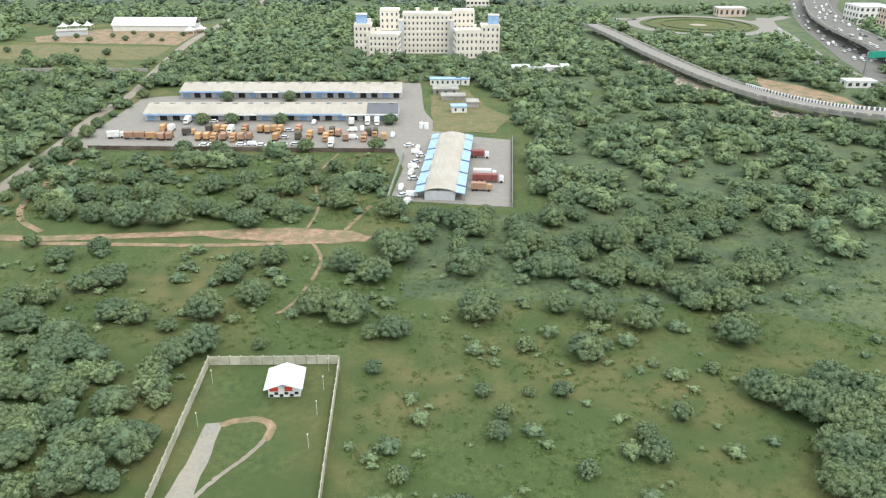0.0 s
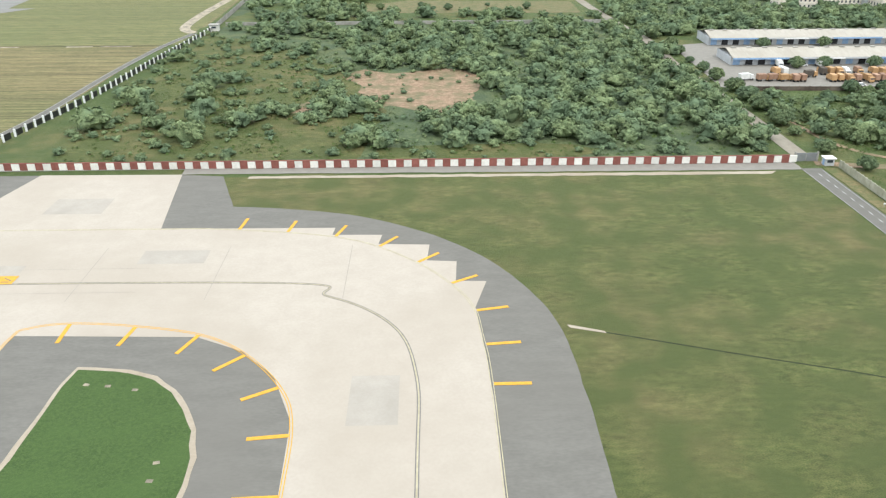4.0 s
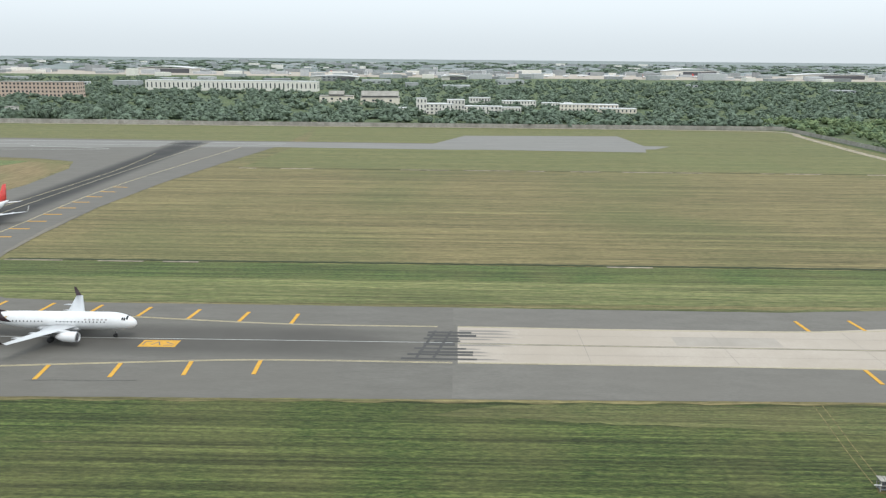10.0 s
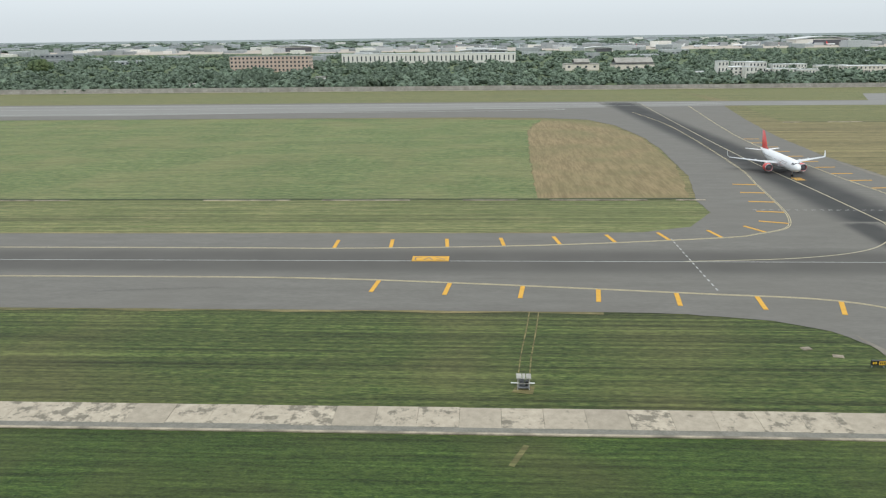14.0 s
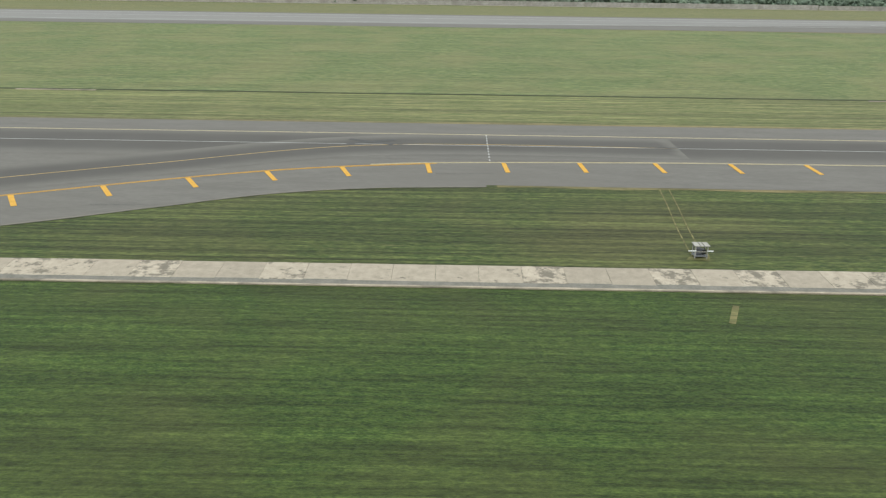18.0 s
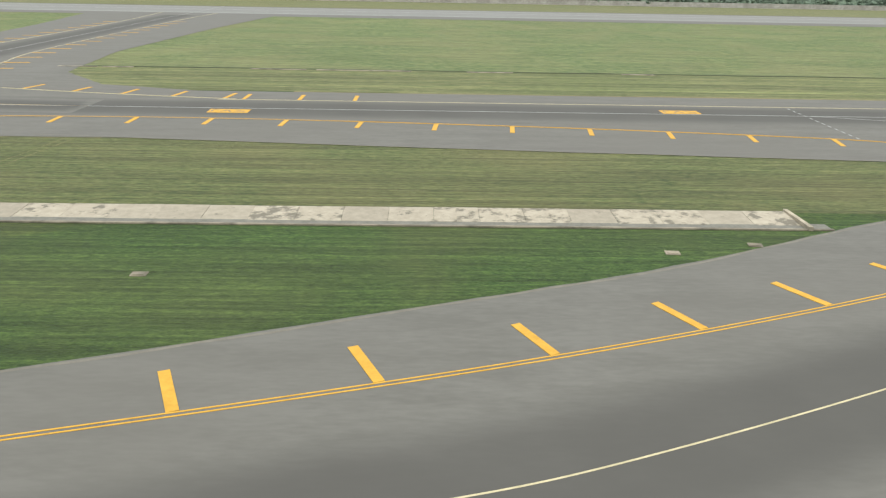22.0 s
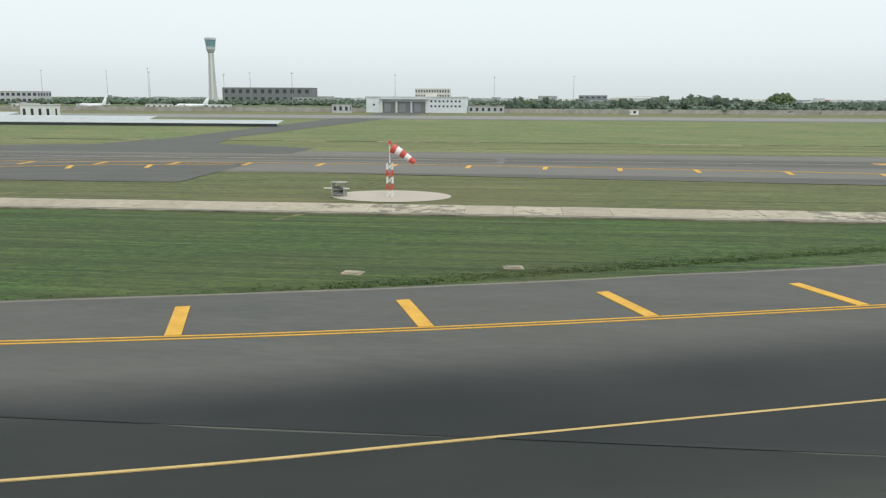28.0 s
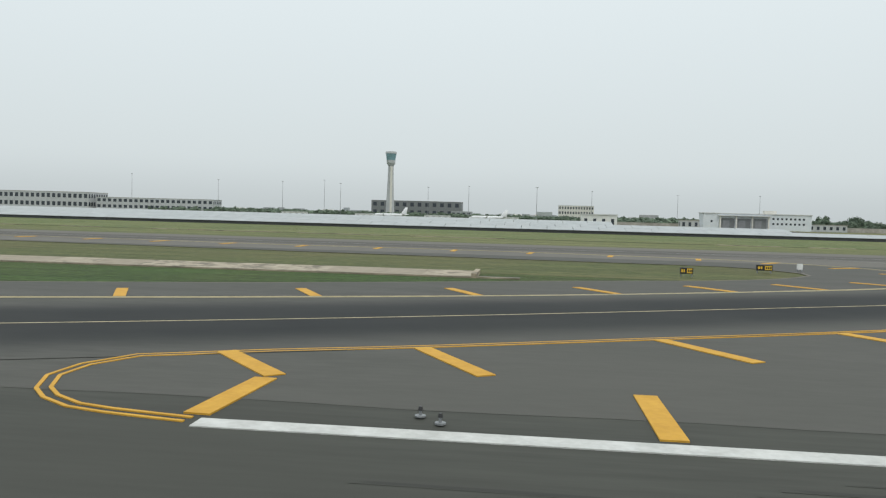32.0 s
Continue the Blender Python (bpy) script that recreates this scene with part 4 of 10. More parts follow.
def code_box(x, y, w=4.5, h=2.2, z=Z, turn=0.0):
    """Yellow painted guidance panel with dark strokes."""
    bm = bmesh.new()
    m = pose(x, y, 0, 0, 0, turn)
    vs = [bm.verts.new(m @ Vector((a * w / 2, b * h / 2, z))) for a, b in ((-1, -1), (1, -1), (1, 1), (-1, 1))]
    bm.faces.new(vs)
    o = link("guidance_panel", bm, M["yellow"], LINES, "yellow painted guidance panel with dark strokes")
    bm = bmesh.new()
    for a, b, c, d in ((-0.82, -0.5, -0.82, 0.5), (-0.82, 0.5, -0.5, 0.5), (-0.35, -0.5, -0.1, 0.5), (-0.1, 0.5, 0.12, -0.5), (0.3, 0.45, 0.8, -0.2), (0.3, -0.5, 0.8, -0.5)):
        strip(bm, [m @ Vector((a * w / 2, b * h / 2, 0)), m @ Vector((c * w / 2, d * h / 2, 0))], 0.16, z + 0.015)
    link("stroke", bm, M["blackline"], o)


# dark wheel tracks
soft_band("wheel_track", [(FAR, 85.9), (-700, 85.9), (-300, 85.9), (0, 85.9), (200, 85.8), (216.4, 85.7)], 13.5, P1 + 0.0145, LINES, False)
soft_band("wheel_track", [(113, 300), (116, 215), (118.3, 150), (118.6, 96)], 15, P1 + 0.016, LINES, True, "dark_track")
soft_band("wheel_track", [(114.8, 106), (114.7, 85), (114.6, 62)], 6.5, P1 + 0.0172, LINES, True, "dark_track")
soft_band("wheel_track", [(121.8, 106), (121.8, 85), (121.8, 62)], 6.5, P1 + 0.0184, LINES, True, "dark_track")
soft_band("wheel_track", [(-314.5, 250), (-314, 150), (-314, 112), (-317, 92), (-325, 82), (-346, 70.5), (-369, 57.5)], 13, P1 + 0.0216, LINES, True, "track")

# main taxiway
line("centre_line", [(FAR, 85.9), (216, 85.9)], 0.14, Z, M["thin_white"], False)
far_w = [(-292, 98.3), (-280, 95.5), (-262, 92.4), (-250, 91.8), (-120, 91.8), (20, 91.6), (45, 91.5), (70, 93.2), (93.4, 97.0), (99.1, 99.2), (103.9, 102.4), (106.4, 108), (108, 116), (110.4, 134), (113, 156), (115.4, 220), (112, 262)]
double(far_w, mt="cream_line")
bars(far_w, 1, (50.3, 91.8), 335, 436, 7.3)
bars(far_w, 1, [(-282.2, 96), (-239.9, 91.8)], 0, 56, 7.1)
far_e = [(136, 284), (127, 197), (127.4, 149), (128.6, 128), (130.2, 113), (134.2, 102), (145.3, 96.6), (155.6, 95.3), (172, 93.9), (194, 91.8), (214, 91.6)]
double(far_e, mt="cream_line")
bars(far_e, 1, (187.8, 92.5), 90, 250, 7.05)
near_w = [(-97, 76.4), (-90, 77.6), (-70, 78.8), (-50, 79.2), (20, 79.3), (42, 79.0), (60, 77.4), (84, 74.4), (96.5, 72.7), (102.4, 69.6), (104.8, 63.9), (106.2, 54), (107.6, 43), (109.5, 16)]
double(near_w, mt="cream_line")
bars(near_w, -1, (-50.1, 79.2), 2, 49, 8.2)
bars(near_w, -1, (50.6, 78), 146, 232, 8.0)
near_e = [(126.5, 16), (128.2, 41.7), (129.2, 51), (130.6, 60), (132.6, 67), (137, 72), (147, 74.6), (156, 75.7), (178, 78.2), (194, 79.6), (216, 79.6)]
double(near_e, mt="cream_line")
bars(near_e, -1, (154.9, 75.5), 12, 118, 7.85)

# concrete junction
south = [(216.6, 79.6), (262.5, 79.4), (286, 78), (308.5, 75.1), (317, 73), (321.4, 70), (324.6, 65), (326, 60), (328, 48.7), (332, 16)]
double(south, ZC, mt="faded")
bars(south, -1, [(286.8, 77.8), (302.8, 75.8), (318.6, 72.2), (324.5, 65.2), (326.1, 59.4), (327.3, 52.9)], 44, 150, 8.0, z=ZC)
north = [(216.6, 91.6), (262, 91.5), (299, 95.4), (315, 97.8), (331, 99.4), (350, 101.2), (407, 101.1), (416, 100.8), (428.7, 98.9), (437.5, 95.8), (445.1, 89.4), (449.7, 83), (452, 77.5), (452.6, 71.5), (453, 60), (452.6, 16)]
double(north, ZC, mt="faded")
bars(north, 1, (262.1, 91.2), 44, 120, 7.5, z=ZC)
bars(north, 1, (426.2, 99.5), 199, 262, 7.3, z=ZC)
west_isle = [(345, 36), (350.4, 54), (352.4, 60.9), (355, 66.9), (358.3, 70.1), (364, 71.2), (370, 69.9), (374.2, 66.5), (376.2, 61.5), (378.1, 53.5), (380.1, 44.2), (383, 16)]
double(west_isle, ZC)
bars(west_isle, -1, [(350.6, 54.7), (352.5, 61.4), (355.2, 67.5), (361.8, 71.1), (369.7, 70), (375.5, 64.9)], 6, 80, 7.35, z=ZC)
east_isle = [(399, 16), (399, 55), (399.2, 71.6), (400.4, 74.2), (404.8, 75.2), (412.6, 74.4), (420.5, 72.4), (426.1, 68.7), (431.2, 62.4), (433.4, 56), (434, 44), (435.4, 16)]
double(east_isle, ZC)
bars(east_isle, -1, [(404.8, 75.2), (412.7, 74.4), (420.5, 72.5), (426.8, 68.4), (431.5, 62.4)], 58, 130, 7.9, z=ZC)
for pts in ([(216.6, 85.6), (300, 85.1), (420, 84.6), (434.3, 80.6), (442.4, 73.7), (445.2, 64), (445.4, 50), (445, 16)],
            [(314.9, 85.1), (322, 83.2), (328.3, 80.1), (336.1, 70.9), (338.6, 63), (338.8, 50), (339.5, 16)],
            [(371, 84.8), (378.6, 82), (385.8, 76.2), (390.9, 68.6), (392.4, 59.3), (392.5, 44), (392.5, 16)],
            [(366, 84.8), (352.4, 84.7), (344.4, 79.7), (340.3, 72.5), (338.8, 64)]):
    line("centre_line", pts, 0.09, ZC, M["blackline"], True, (-0.15, 0.15))
    line("centre_line", pts, 0.12, ZC + 0.004, M["faded"])

# slab joints of the concrete
bm = bmesh.new()
for x in range(232, 440, 17):
    strip(bm, [(x, 80.2), (x, 91.2 if x < 300 else 95)], 0.07, P2 + 0.012)
for y in (82.4, 88.8):
    strip(bm, [(217, y), (410, y)], 0.05, P2 + 0.012)
link("slab_joint", bm, M["joint"], LINES)

# exits: lines, bars and boards, alike for all three
for dx, low_at, inner_at in ((0, [(-210.8, 22.2), (-189.9, 32.3), (-176.2, 39.1), (-148.9, 53.2)], [(-285.8, 14.6), (-269.6, 16.8), (-217.9, 32.7), (-196.8, 42.2), (-190.7, 46.2), (-186, 51.6), (-183.8, 58.3), (-185.8, 65.6), (-190.2, 70.4), (-197.3, 73.2), (-205.3, 74.6), (-229, 77.2), (-252.6, 79), (-276.2, 79.6), (-300.2, 77.8)]),
                                (-214, [(-430.3, 19.6), (-417.1, 25.4), (-403.6, 32.2), (-355.1, 52.1), (-316.1, 75)], [(-542.5, 12.1), (-534.8, 12.4), (-511.1, 13.9), (-503.2, 14.8), (-495.7, 15.9), (-472.4, 19.8), (-465.1, 21.5), (-458.0, 23.5), (-435.6, 30.0), (-428.6, 32.8), (-422.0, 35.6), (-415.5, 38.6), (-409.3, 41.5), (-403.9, 45.5), (-411, 73.2), (-444.5, 77.6), (-459.2, 78.8)]),
                                (-401.5, [(-615.7, 20.6), (-608.9, 23.8), (-602.5, 26.9), (-588.1, 33.8), (-581.2, 37), (-574.5, 39.8), (-568.1, 42.6), (-561.8, 45.5)], [(-621.6, 31.5), (-614.9, 34.3), (-608.2, 37.1), (-601.7, 40.1), (-595.8, 43.1), (-585.1, 67.6), (-589.9, 72.8), (-596.3, 76.5), (-604.3, 77.9)])):
    def sh(pts):
        return [(x + dx, y) for x, y in pts]
    mid_line = sh([(-62, 85.9), (-96.6, 85.6), (-120.3, 75.2), (-139, 65.6), (-161.4, 54.4), (-181.8, 43.6), (-204.3, 32.0), (-218.2, 25.2), (-232, 19.4), (-239.8, 17), (-249.7, 13.8), (-257.5, 11.4), (-280, 5.5)])
    if dx == -214:
        mid_line = [(x, y - (0.8 if 20 < y < 45 else 0)) for x, y in mid_line]
    soft_band("wheel_track", mid_line[-7:], 11.0, P1 + 0.004, LINES, True, "runway_track", hi=14.3)
    if dx:
        soft_band("wheel_track", mid_line[:3], 9.0, P1 + 0.0184, LINES, True)
    soft_band("wheel_track", mid_line[4:] if dx else mid_line, 12.0 if dx else 10.0, P1 + 0.0194 + 0.001 * (dx < 0), LINES, True, "exit_track" if dx else "track", lo=14.0)
    upper = [p for p in mid_line if p[1] > 54]
    line("centre_line", upper + [(-162.6 + dx, 53.8)], 0.14, Z, M["tan_line"])
    line("centre_line", [(-164.0 + dx, 53.1)] + [p for p in mid_line if p[1] < 50], 0.09, Z, M["tan_line" if dx == -214 else "cream_line"])
    flanks([(-139 + dx, 65.8), (-150.5 + dx, 59.9), (-161.6 + dx, 54.3)])
    low = sh([(-90, 77.4), (-103, 74.6), (-115.1, 70), (-135.6, 60), (-158.3, 48.8), (-175.1, 39.7), (-190.2, 32.1), (-201.5, 27), (-209.9, 22.4), (-216.8, 19.9), (-219.1, 18.9), (-220.7, 17.7), (-221.3, 16.4), (-221.3, 15.2), (-220.8, 14.1), (-219.5, 13.0), (-217.1, 12.5)])
    if dx == -214:
        low = low[:-8] + sh([(-217.8, 18.9), (-219.8, 18), (-221.6, 17), (-222.7, 15.4), (-222.8, 14.4), (-222, 13.2), (-220, 12.6), (-218, 12.5)])
    if dx == -401.5:
        low = sh([(-90, 77.4), (-103, 74.6), (-115.1, 70), (-135.6, 59.2), (-152.4, 49.7), (-164.1, 43.8), (-172, 40.5), (-180.4, 37), (-187.9, 33.9), (-199.1, 27.8), (-207.6, 23.7), (-214.2, 20.6), (-217.8, 19.1), (-219.6, 18.2)]) + low[-6:]
    double(low)
    bars(low, 1, low_at, 6 if dx == 0 else 3.5, 142, 7.7, 3.7, slant=-0.4)
    for p, q in (((-222.0, 15.8), (-218.3, 14.8)), ((-217.9, 14.6), (-218.2, 12.85))) if dx == -214 else (((-218.9, 18.7), (-216.8, 16.2)), ((-216.9, 15.9), (-217.1, 12.85))):
        bm = bmesh.new()
        strip(bm, sh([p, q]), 0.5, Z + 0.008, 0.0, Z - 0.019)
        link("shoulder_bar", bm, M["yellow"], LINES)
    inner = sh([(-300, 13.2), (-272, 16.4), (-261, 18.6), (-236.5, 25.7), (-218, 32.4), (-204.9, 38.4), (-191.6, 45.5), (-185.6, 52.2), (-183.8, 58.4), (-185.6, 65.2), (-191, 70.6), (-196, 73), (-216.8, 76.2), (-236, 78.2), (-252.6, 79.4), (-268, 79.8), (-284, 79.2), (-303.5, 77.4)])
    if dx == -214:   # the long taper that leaves the runway edge
        inner = [(-548.5, 12.2), (-538.8, 12.2), (-531.6, 12.4), (-519, 13.1), (-509.9, 13.9), (-503.3, 14.7), (-495.6, 15.8), (-488, 16.9), (-476.9, 18.9), (-465.1, 21.5), (-450, 25.7), (-435.6, 30.0), (-425.6, 34.0), (-415.6, 38.5), (-409, 41.6), (-404, 45.4), (-399.2, 52.2), (-398.1, 58.2), (-400.1, 64.9), (-405.9, 69.5), (-413, 72.3), (-430.8, 76.0), (-450, 78.2), (-466.6, 79.4), (-482, 79.8), (-498, 79.2), (-517.5, 77.4)]
    if dx == -401.5:   # its head lies a little further on
        inner = [(x + 2.2, y + 2.0) if 45 < y < 77 else (x, y) for x, y in inner]
    double(inner, mt="cream_line" if dx == -401.5 else "yellow")
    bars(inner, 1, inner_at, 3, 300, 7.8, 3.25, slant=-0.38, only=1)
    kx, ky = (3.2, 2.3) if dx == -401.5 else (0.0, 0.0)   # the last exit has its holding point a little further on
    bend = [(x + (kx if y > 45 and y < 80 else 0), y + (ky if y > 45 and y < 80 else 0)) for x, y in sh([(-181.8, 43.6), (-173.8, 49.8), (-171.1, 56.0), (-170.3, 62), (-173.3, 71), (-182.1, 81.6), (-193.8, 85.9)])]
    run = [(p.x, p.y) for p in smooth_line(bend, 0.75)]
    led = [p for i, p in enumerate(run) if 56.6 + ky < p[1] < 74 + ky and i > 5]
    line("centre_line", run[:run.index(led[0]) - 1], 0.10, Z, M["thin_white"], False)
    line("centre_line", led, 0.15, Z, M["tan_line"], False)
    line("centre_line", run[run.index(led[-1]):], 0.10, Z, M["thin_white"], False)
    flanks(led, False)
    bm = bmesh.new()
    hold = [(-183.1, 58.3), (-171.6, 56.3), (-167.1, 54.2), (-161.8, 46.5)]
    hold = [(x + dx + kx, y + ky) for x, y in hold]
    strip(bm, hold, 0.9, Z + 0.004)
    link("holding_backing", bm, M["rubber"], LINES)
    bm = bmesh.new()
    strip(bm, hold, 0.13, Z + 0.010, 0.30)
    strip(bm, hold, 0.13, Z + 0.010, 0.06)
    for p, q in zip(hold, hold[1:]):
        n_ = Vector((p[1] - q[1], q[0] - p[0])).normalized() * -0.24
        dashes(bm, (p[0] + n_.x, p[1] + n_.y), (q[0] + n_.x, q[1] + n_.y), max(4, int(math.dist(p, q) / 0.9)), 0.14, Z + 0.010, 0.4)
    link("holding_line", bm, M["faded"], LINES)
    spots = (((-173.0, 57.5), 174, 3.1), ((-169.3, 56.7), 172, 3.1), ((-164.6, 54.2), 132, 3.1), ((-162.0, 51.2), 132, 3.1))
    if dx == -401.5:
        spots = (((-171.0, 59.9), 174, 4.6), ((-164.2, 57.6), 158, 5.4), ((-158.1, 51.0), 134, 4.8))
    for at, turn, wide in spots:
        board("NO ENTRY" if wide == 4.6 else "29-11", (at[0] + dx, at[1]), turn, wide, 1.7)
    # closed-track crosses
    for at in ((-160, 86), (-136.8, 66), (-98, 87)):
        if dx == 0:
            bm = bmesh.new()
            for lift, a in ((0.012, 25), (0.017, -25)):
                c, s = 3.0 * math.cos(radians(a)), 3.0 * math.sin(radians(a))
                strip(bm, [(at[0] - c, at[1] - s), (at[0] + c, at[1] + s)], 0.7, Z + lift)
            link("painted_cross", bm, M["rubber"], LINES)

# crossing of the old strip
line("centre_line", [(120.8, 294), (118.7, 228), (117.6, 166), (118.4, 128), (118.6, 106)], 0.22, Z, M["faded"])
line("centre_line", [(118.6, 106), (116.5, 99), (110, 91.5), (100, 87.6), (86, 86)], 0.16, Z, M["faded"])
line("centre_line", [(118.6, 106), (120.5, 99), (127, 91.5), (137, 87.6), (150, 86)], 0.16, Z, M["faded"])
line("centre_line", [(118.2, 75), (118.2, 47.4)], 0.4, ZC, M["faded"], False)
bm = bmesh.new()
for a in (22, -22, 158):
    strip(bm, [(118.4, 77), (118.4 + 2.7 * math.cos(radians(a)), 77 + 2.7 * math.sin(radians(a)))], 0.5, Z + 0.01)
link("painted_cross", bm, M["yellow"], LINES)
bm = bmesh.new()
dashes(bm, (103.1, 113.6), (130.2, 113.3), 22, 0.2, Z)
dashes(bm, (86.9, 75.3), (86.9, 97.3), 14, 0.18, Z)
dashes(bm, (-84.2, 91.5), (-84.3, 78), 10, 0.18, Z)
dashes(bm, (-194.6, 73.2), (-194, 91.6), 12, 0.18, Z)
dashes(bm, (-144.9, 91.3), (-144.5, 80.3), 9, 0.18, Z)
dashes(bm, (-345.5, 79), (-338, 98), 12, 0.18, Z)
dashes(bm, (-359, 92), (-372, 82), 10, 0.18, Z)
dashes(bm, (-408.4, 73.4), (-408, 91.6), 12, 0.18, Z)
link("crossing_line", bm, M["thin_white"], LINES)
bm = bmesh.new()
strip(bm, [(104, 46.9), (129, 46.9)], 0.42, Z)
strip(bm, [(104, 46.0), (129, 46.0)], 0.2, Z)
link("holding_line", bm, M["faded"], LINES)
bm = bmesh.new()
dashes(bm, (104, 46.9), (129, 46.9), 26, 0.44, Z + 0.01)
link("holding_dash", bm, M["cream_line"], LINES)
bm = bmesh.new()
strip(bm, [(379.6, 45.2), (399, 45.0)], 0.5, ZC)
link("holding_line", bm, M["blackline"], LINES)
bm = bmesh.new()
dashes(bm, (379.6, 45.3), (399, 45.1), 22, 0.3, ZC + 0.01)
link("holding_dash", bm, M["cream_line"], LINES)
board("29-11", (115.9, 48.3), 180, 3.5, 2.1)
board("29-11", (120.9, 48.3), 180, 3.5, 2.1)
board("29", (390.8, 47.1), 180, 2.3, 2.5, ZC)
board("29", (394.4, 47.1), 180, 2.3, 2.5, ZC)
bm = bmesh.new()
strip(bm, [(111.4, 48.3), (113.6, 48.3)], 1.8, Z)
strip(bm, [(123.2, 48.3), (126.2, 48.3)], 1.8, Z)
link("dark_patch", bm, M["rubber"], LINES)

# link to the far runway
line("centre_line", [(-314.7, 308), (-313.6, 112), (-313.5, 99), (-315.6, 90.3), (-324.3, 81.2), (-346.6, 70), (-369.4, 57.2)], 0.14, Z, M["thin_white"])
line("centre_line", [(-313.6, 112), (-311, 100), (-302, 90.5), (-288, 86.2)], 0.16, Z, M["faded"])
link_w = [(-352, 92.5), (-340, 95.2), (-333.2, 99.2), (-326.9, 108), (-323, 128), (-321, 156.6), (-321, 217), (-324, 262)]
double(link_w, mt="cream_line")
bars(link_w, 1, (-345.8, 94), 2, 140, 7.4)
link_e = [(-306, 262), (-308, 217), (-307.8, 146.4), (-305, 124), (-301.9, 109.4), (-293, 98.7)]
double(link_e, mt="cream_line")
bars(link_e, 1, (-301.9, 109.4), 40, 152, 7.4)

# guidance panels
for x, y in ((180.4, 84.2), (283.2, 86.6), (55.8, 86.8), (-259.8, 84.0), (-208.3, 87.3), (-369.6, 89.8), (-421, 87), (-560, 88)):
    code_box(x, y, z=ZC if x > 216 else Z)
code_box(337.1, 86.0, z=ZC + 0.01)
code_box(391.1, 86.0, z=ZC + 0.01)
code_box(119.5, 139, 1.8, 2.6)

# runway edge
line("runway_edge_line", [(-618.4, 12.35), (-549.5, 12.35)], 0.5, Z - 0.004, M["white"], False)
line("runway_edge_line", [(-440, 12.5), (420, 12.5)], 0.5, Z - 0.004, M["white"], False)
mid_run = [(-218.5, 12.6), (-210.5, 12.6), (-202, 12.6)]
for dx in (0, -214, -401.5):
    bars([(x + dx, y) for x, y in mid_run], 1, (-208.9 + dx if dx != -214 else -424.4, 12.8), 3, 30, 8.2, length=3.2 if dx != -214 else 1.9)

# broken centre line and edge lines of the access road
bm = bmesh.new()
dashes(bm, (515, 30), (513.8, 122), 34, 0.11, P1 + 0.02, 0.6)
link("lane_line", bm, M["white"], LINES)
for a, b in (((513.5, 30), (512.0, 122)), ((516.5, 30), (515.2, 122))):
    line("lane_line", [a, b], 0.07, P1 + 0.02, M["thin_white"], False)

# curved tyre marks on the runway
rr = random.Random(5)
for o in (0.0, 0.3):
    soft_band("tyre_mark", [(-547, 11.0 + o), (-544.1, 11.0 + o), (-541.4, 10.85 + o), (-538.6, 10.25 + o), (-537.2, 9.6 + o), (-536.0, 8.5 + o), (-535.4, 7.2 + o)], 0.34, P1 + 0.0016 + o * 0.002, LINES, True, "runway_track")
for k in range(110):   # bundles of fine turning marks
    c, y0 = rr.gauss(-572, 24), rr.uniform(8.9, 11.9)
    ln, drop = rr.uniform(4, 13), rr.uniform(0.4, 2.6)
    if c > -558:
        continue
    pts = [(c + ln * (u - 0.5), y0 - drop * u * u) for u in (0, 0.2, 0.4, 0.6, 0.8, 1.0)]
    soft_band("tyre_mark", pts, rr.choice((0.08, 0.12, 0.16, 0.24)), P1 + 0.0024 + k * 0.00004, LINES, True, "scuff")
for o in (0.0, 0.16, 0.75):   # a tight turn that crosses the edge line
    soft_band("tyre_mark", [(-584 + o, 14.7 - o * 0.2), (-579.5 + o, 14.55), (-576.6 + o, 13.7), (-575.6 + o, 12.7)], 0.10, P1 + 0.0085 + o * 0.002, LINES, True, "scuff")
    soft_band("tyre_mark", [(-575.2 + o, 12.0), (-574.8 + o, 11.2), (-574.7 + o, 10.2)], 0.09, P1 + 0.0085 + o * 0.002, LINES, True, "scuff")
soft_band("tyre_mark", [(-580.4, 10.7), (-579.0, 10.95), (-577.2, 10.85), (-575.6, 10.6)], 0.12, P1 + 0.0098, LINES, True, "runway_track")
line("guide_arc", [(-539.32, 13.45), (-539.2, 13.85), (-538.85, 14.15)], 0.14, Z, M["tan_line"])
for k in range(12):   # scrubbed tyre arcs on the closed concrete patch
    x0 = rr.uniform(114, 122)
    y0 = rr.uniform(64.2, 67)
    soft_band("tyre_mark", [(x0, y0), (x0 + rr.uniform(-0.3, 0.3), y0 - 0.9), (x0 + rr.uniform(-1.0, 0.6), y0 - rr.uniform(1.4, 2.6))], 0.3, P2 + 0.012 + k * 0.0004, LINES, True, "concrete_skid")
bm = bmesh.new()
strip(bm, [(111.4, 60.6), (124.7, 60.4)], 0.09, P2 + 0.01)
strip(bm, [(111.0, 67.3), (125.0, 67.3)], 0.5, P2 + 0.002)
link("slab_joint", bm, M["joint"], LINES)
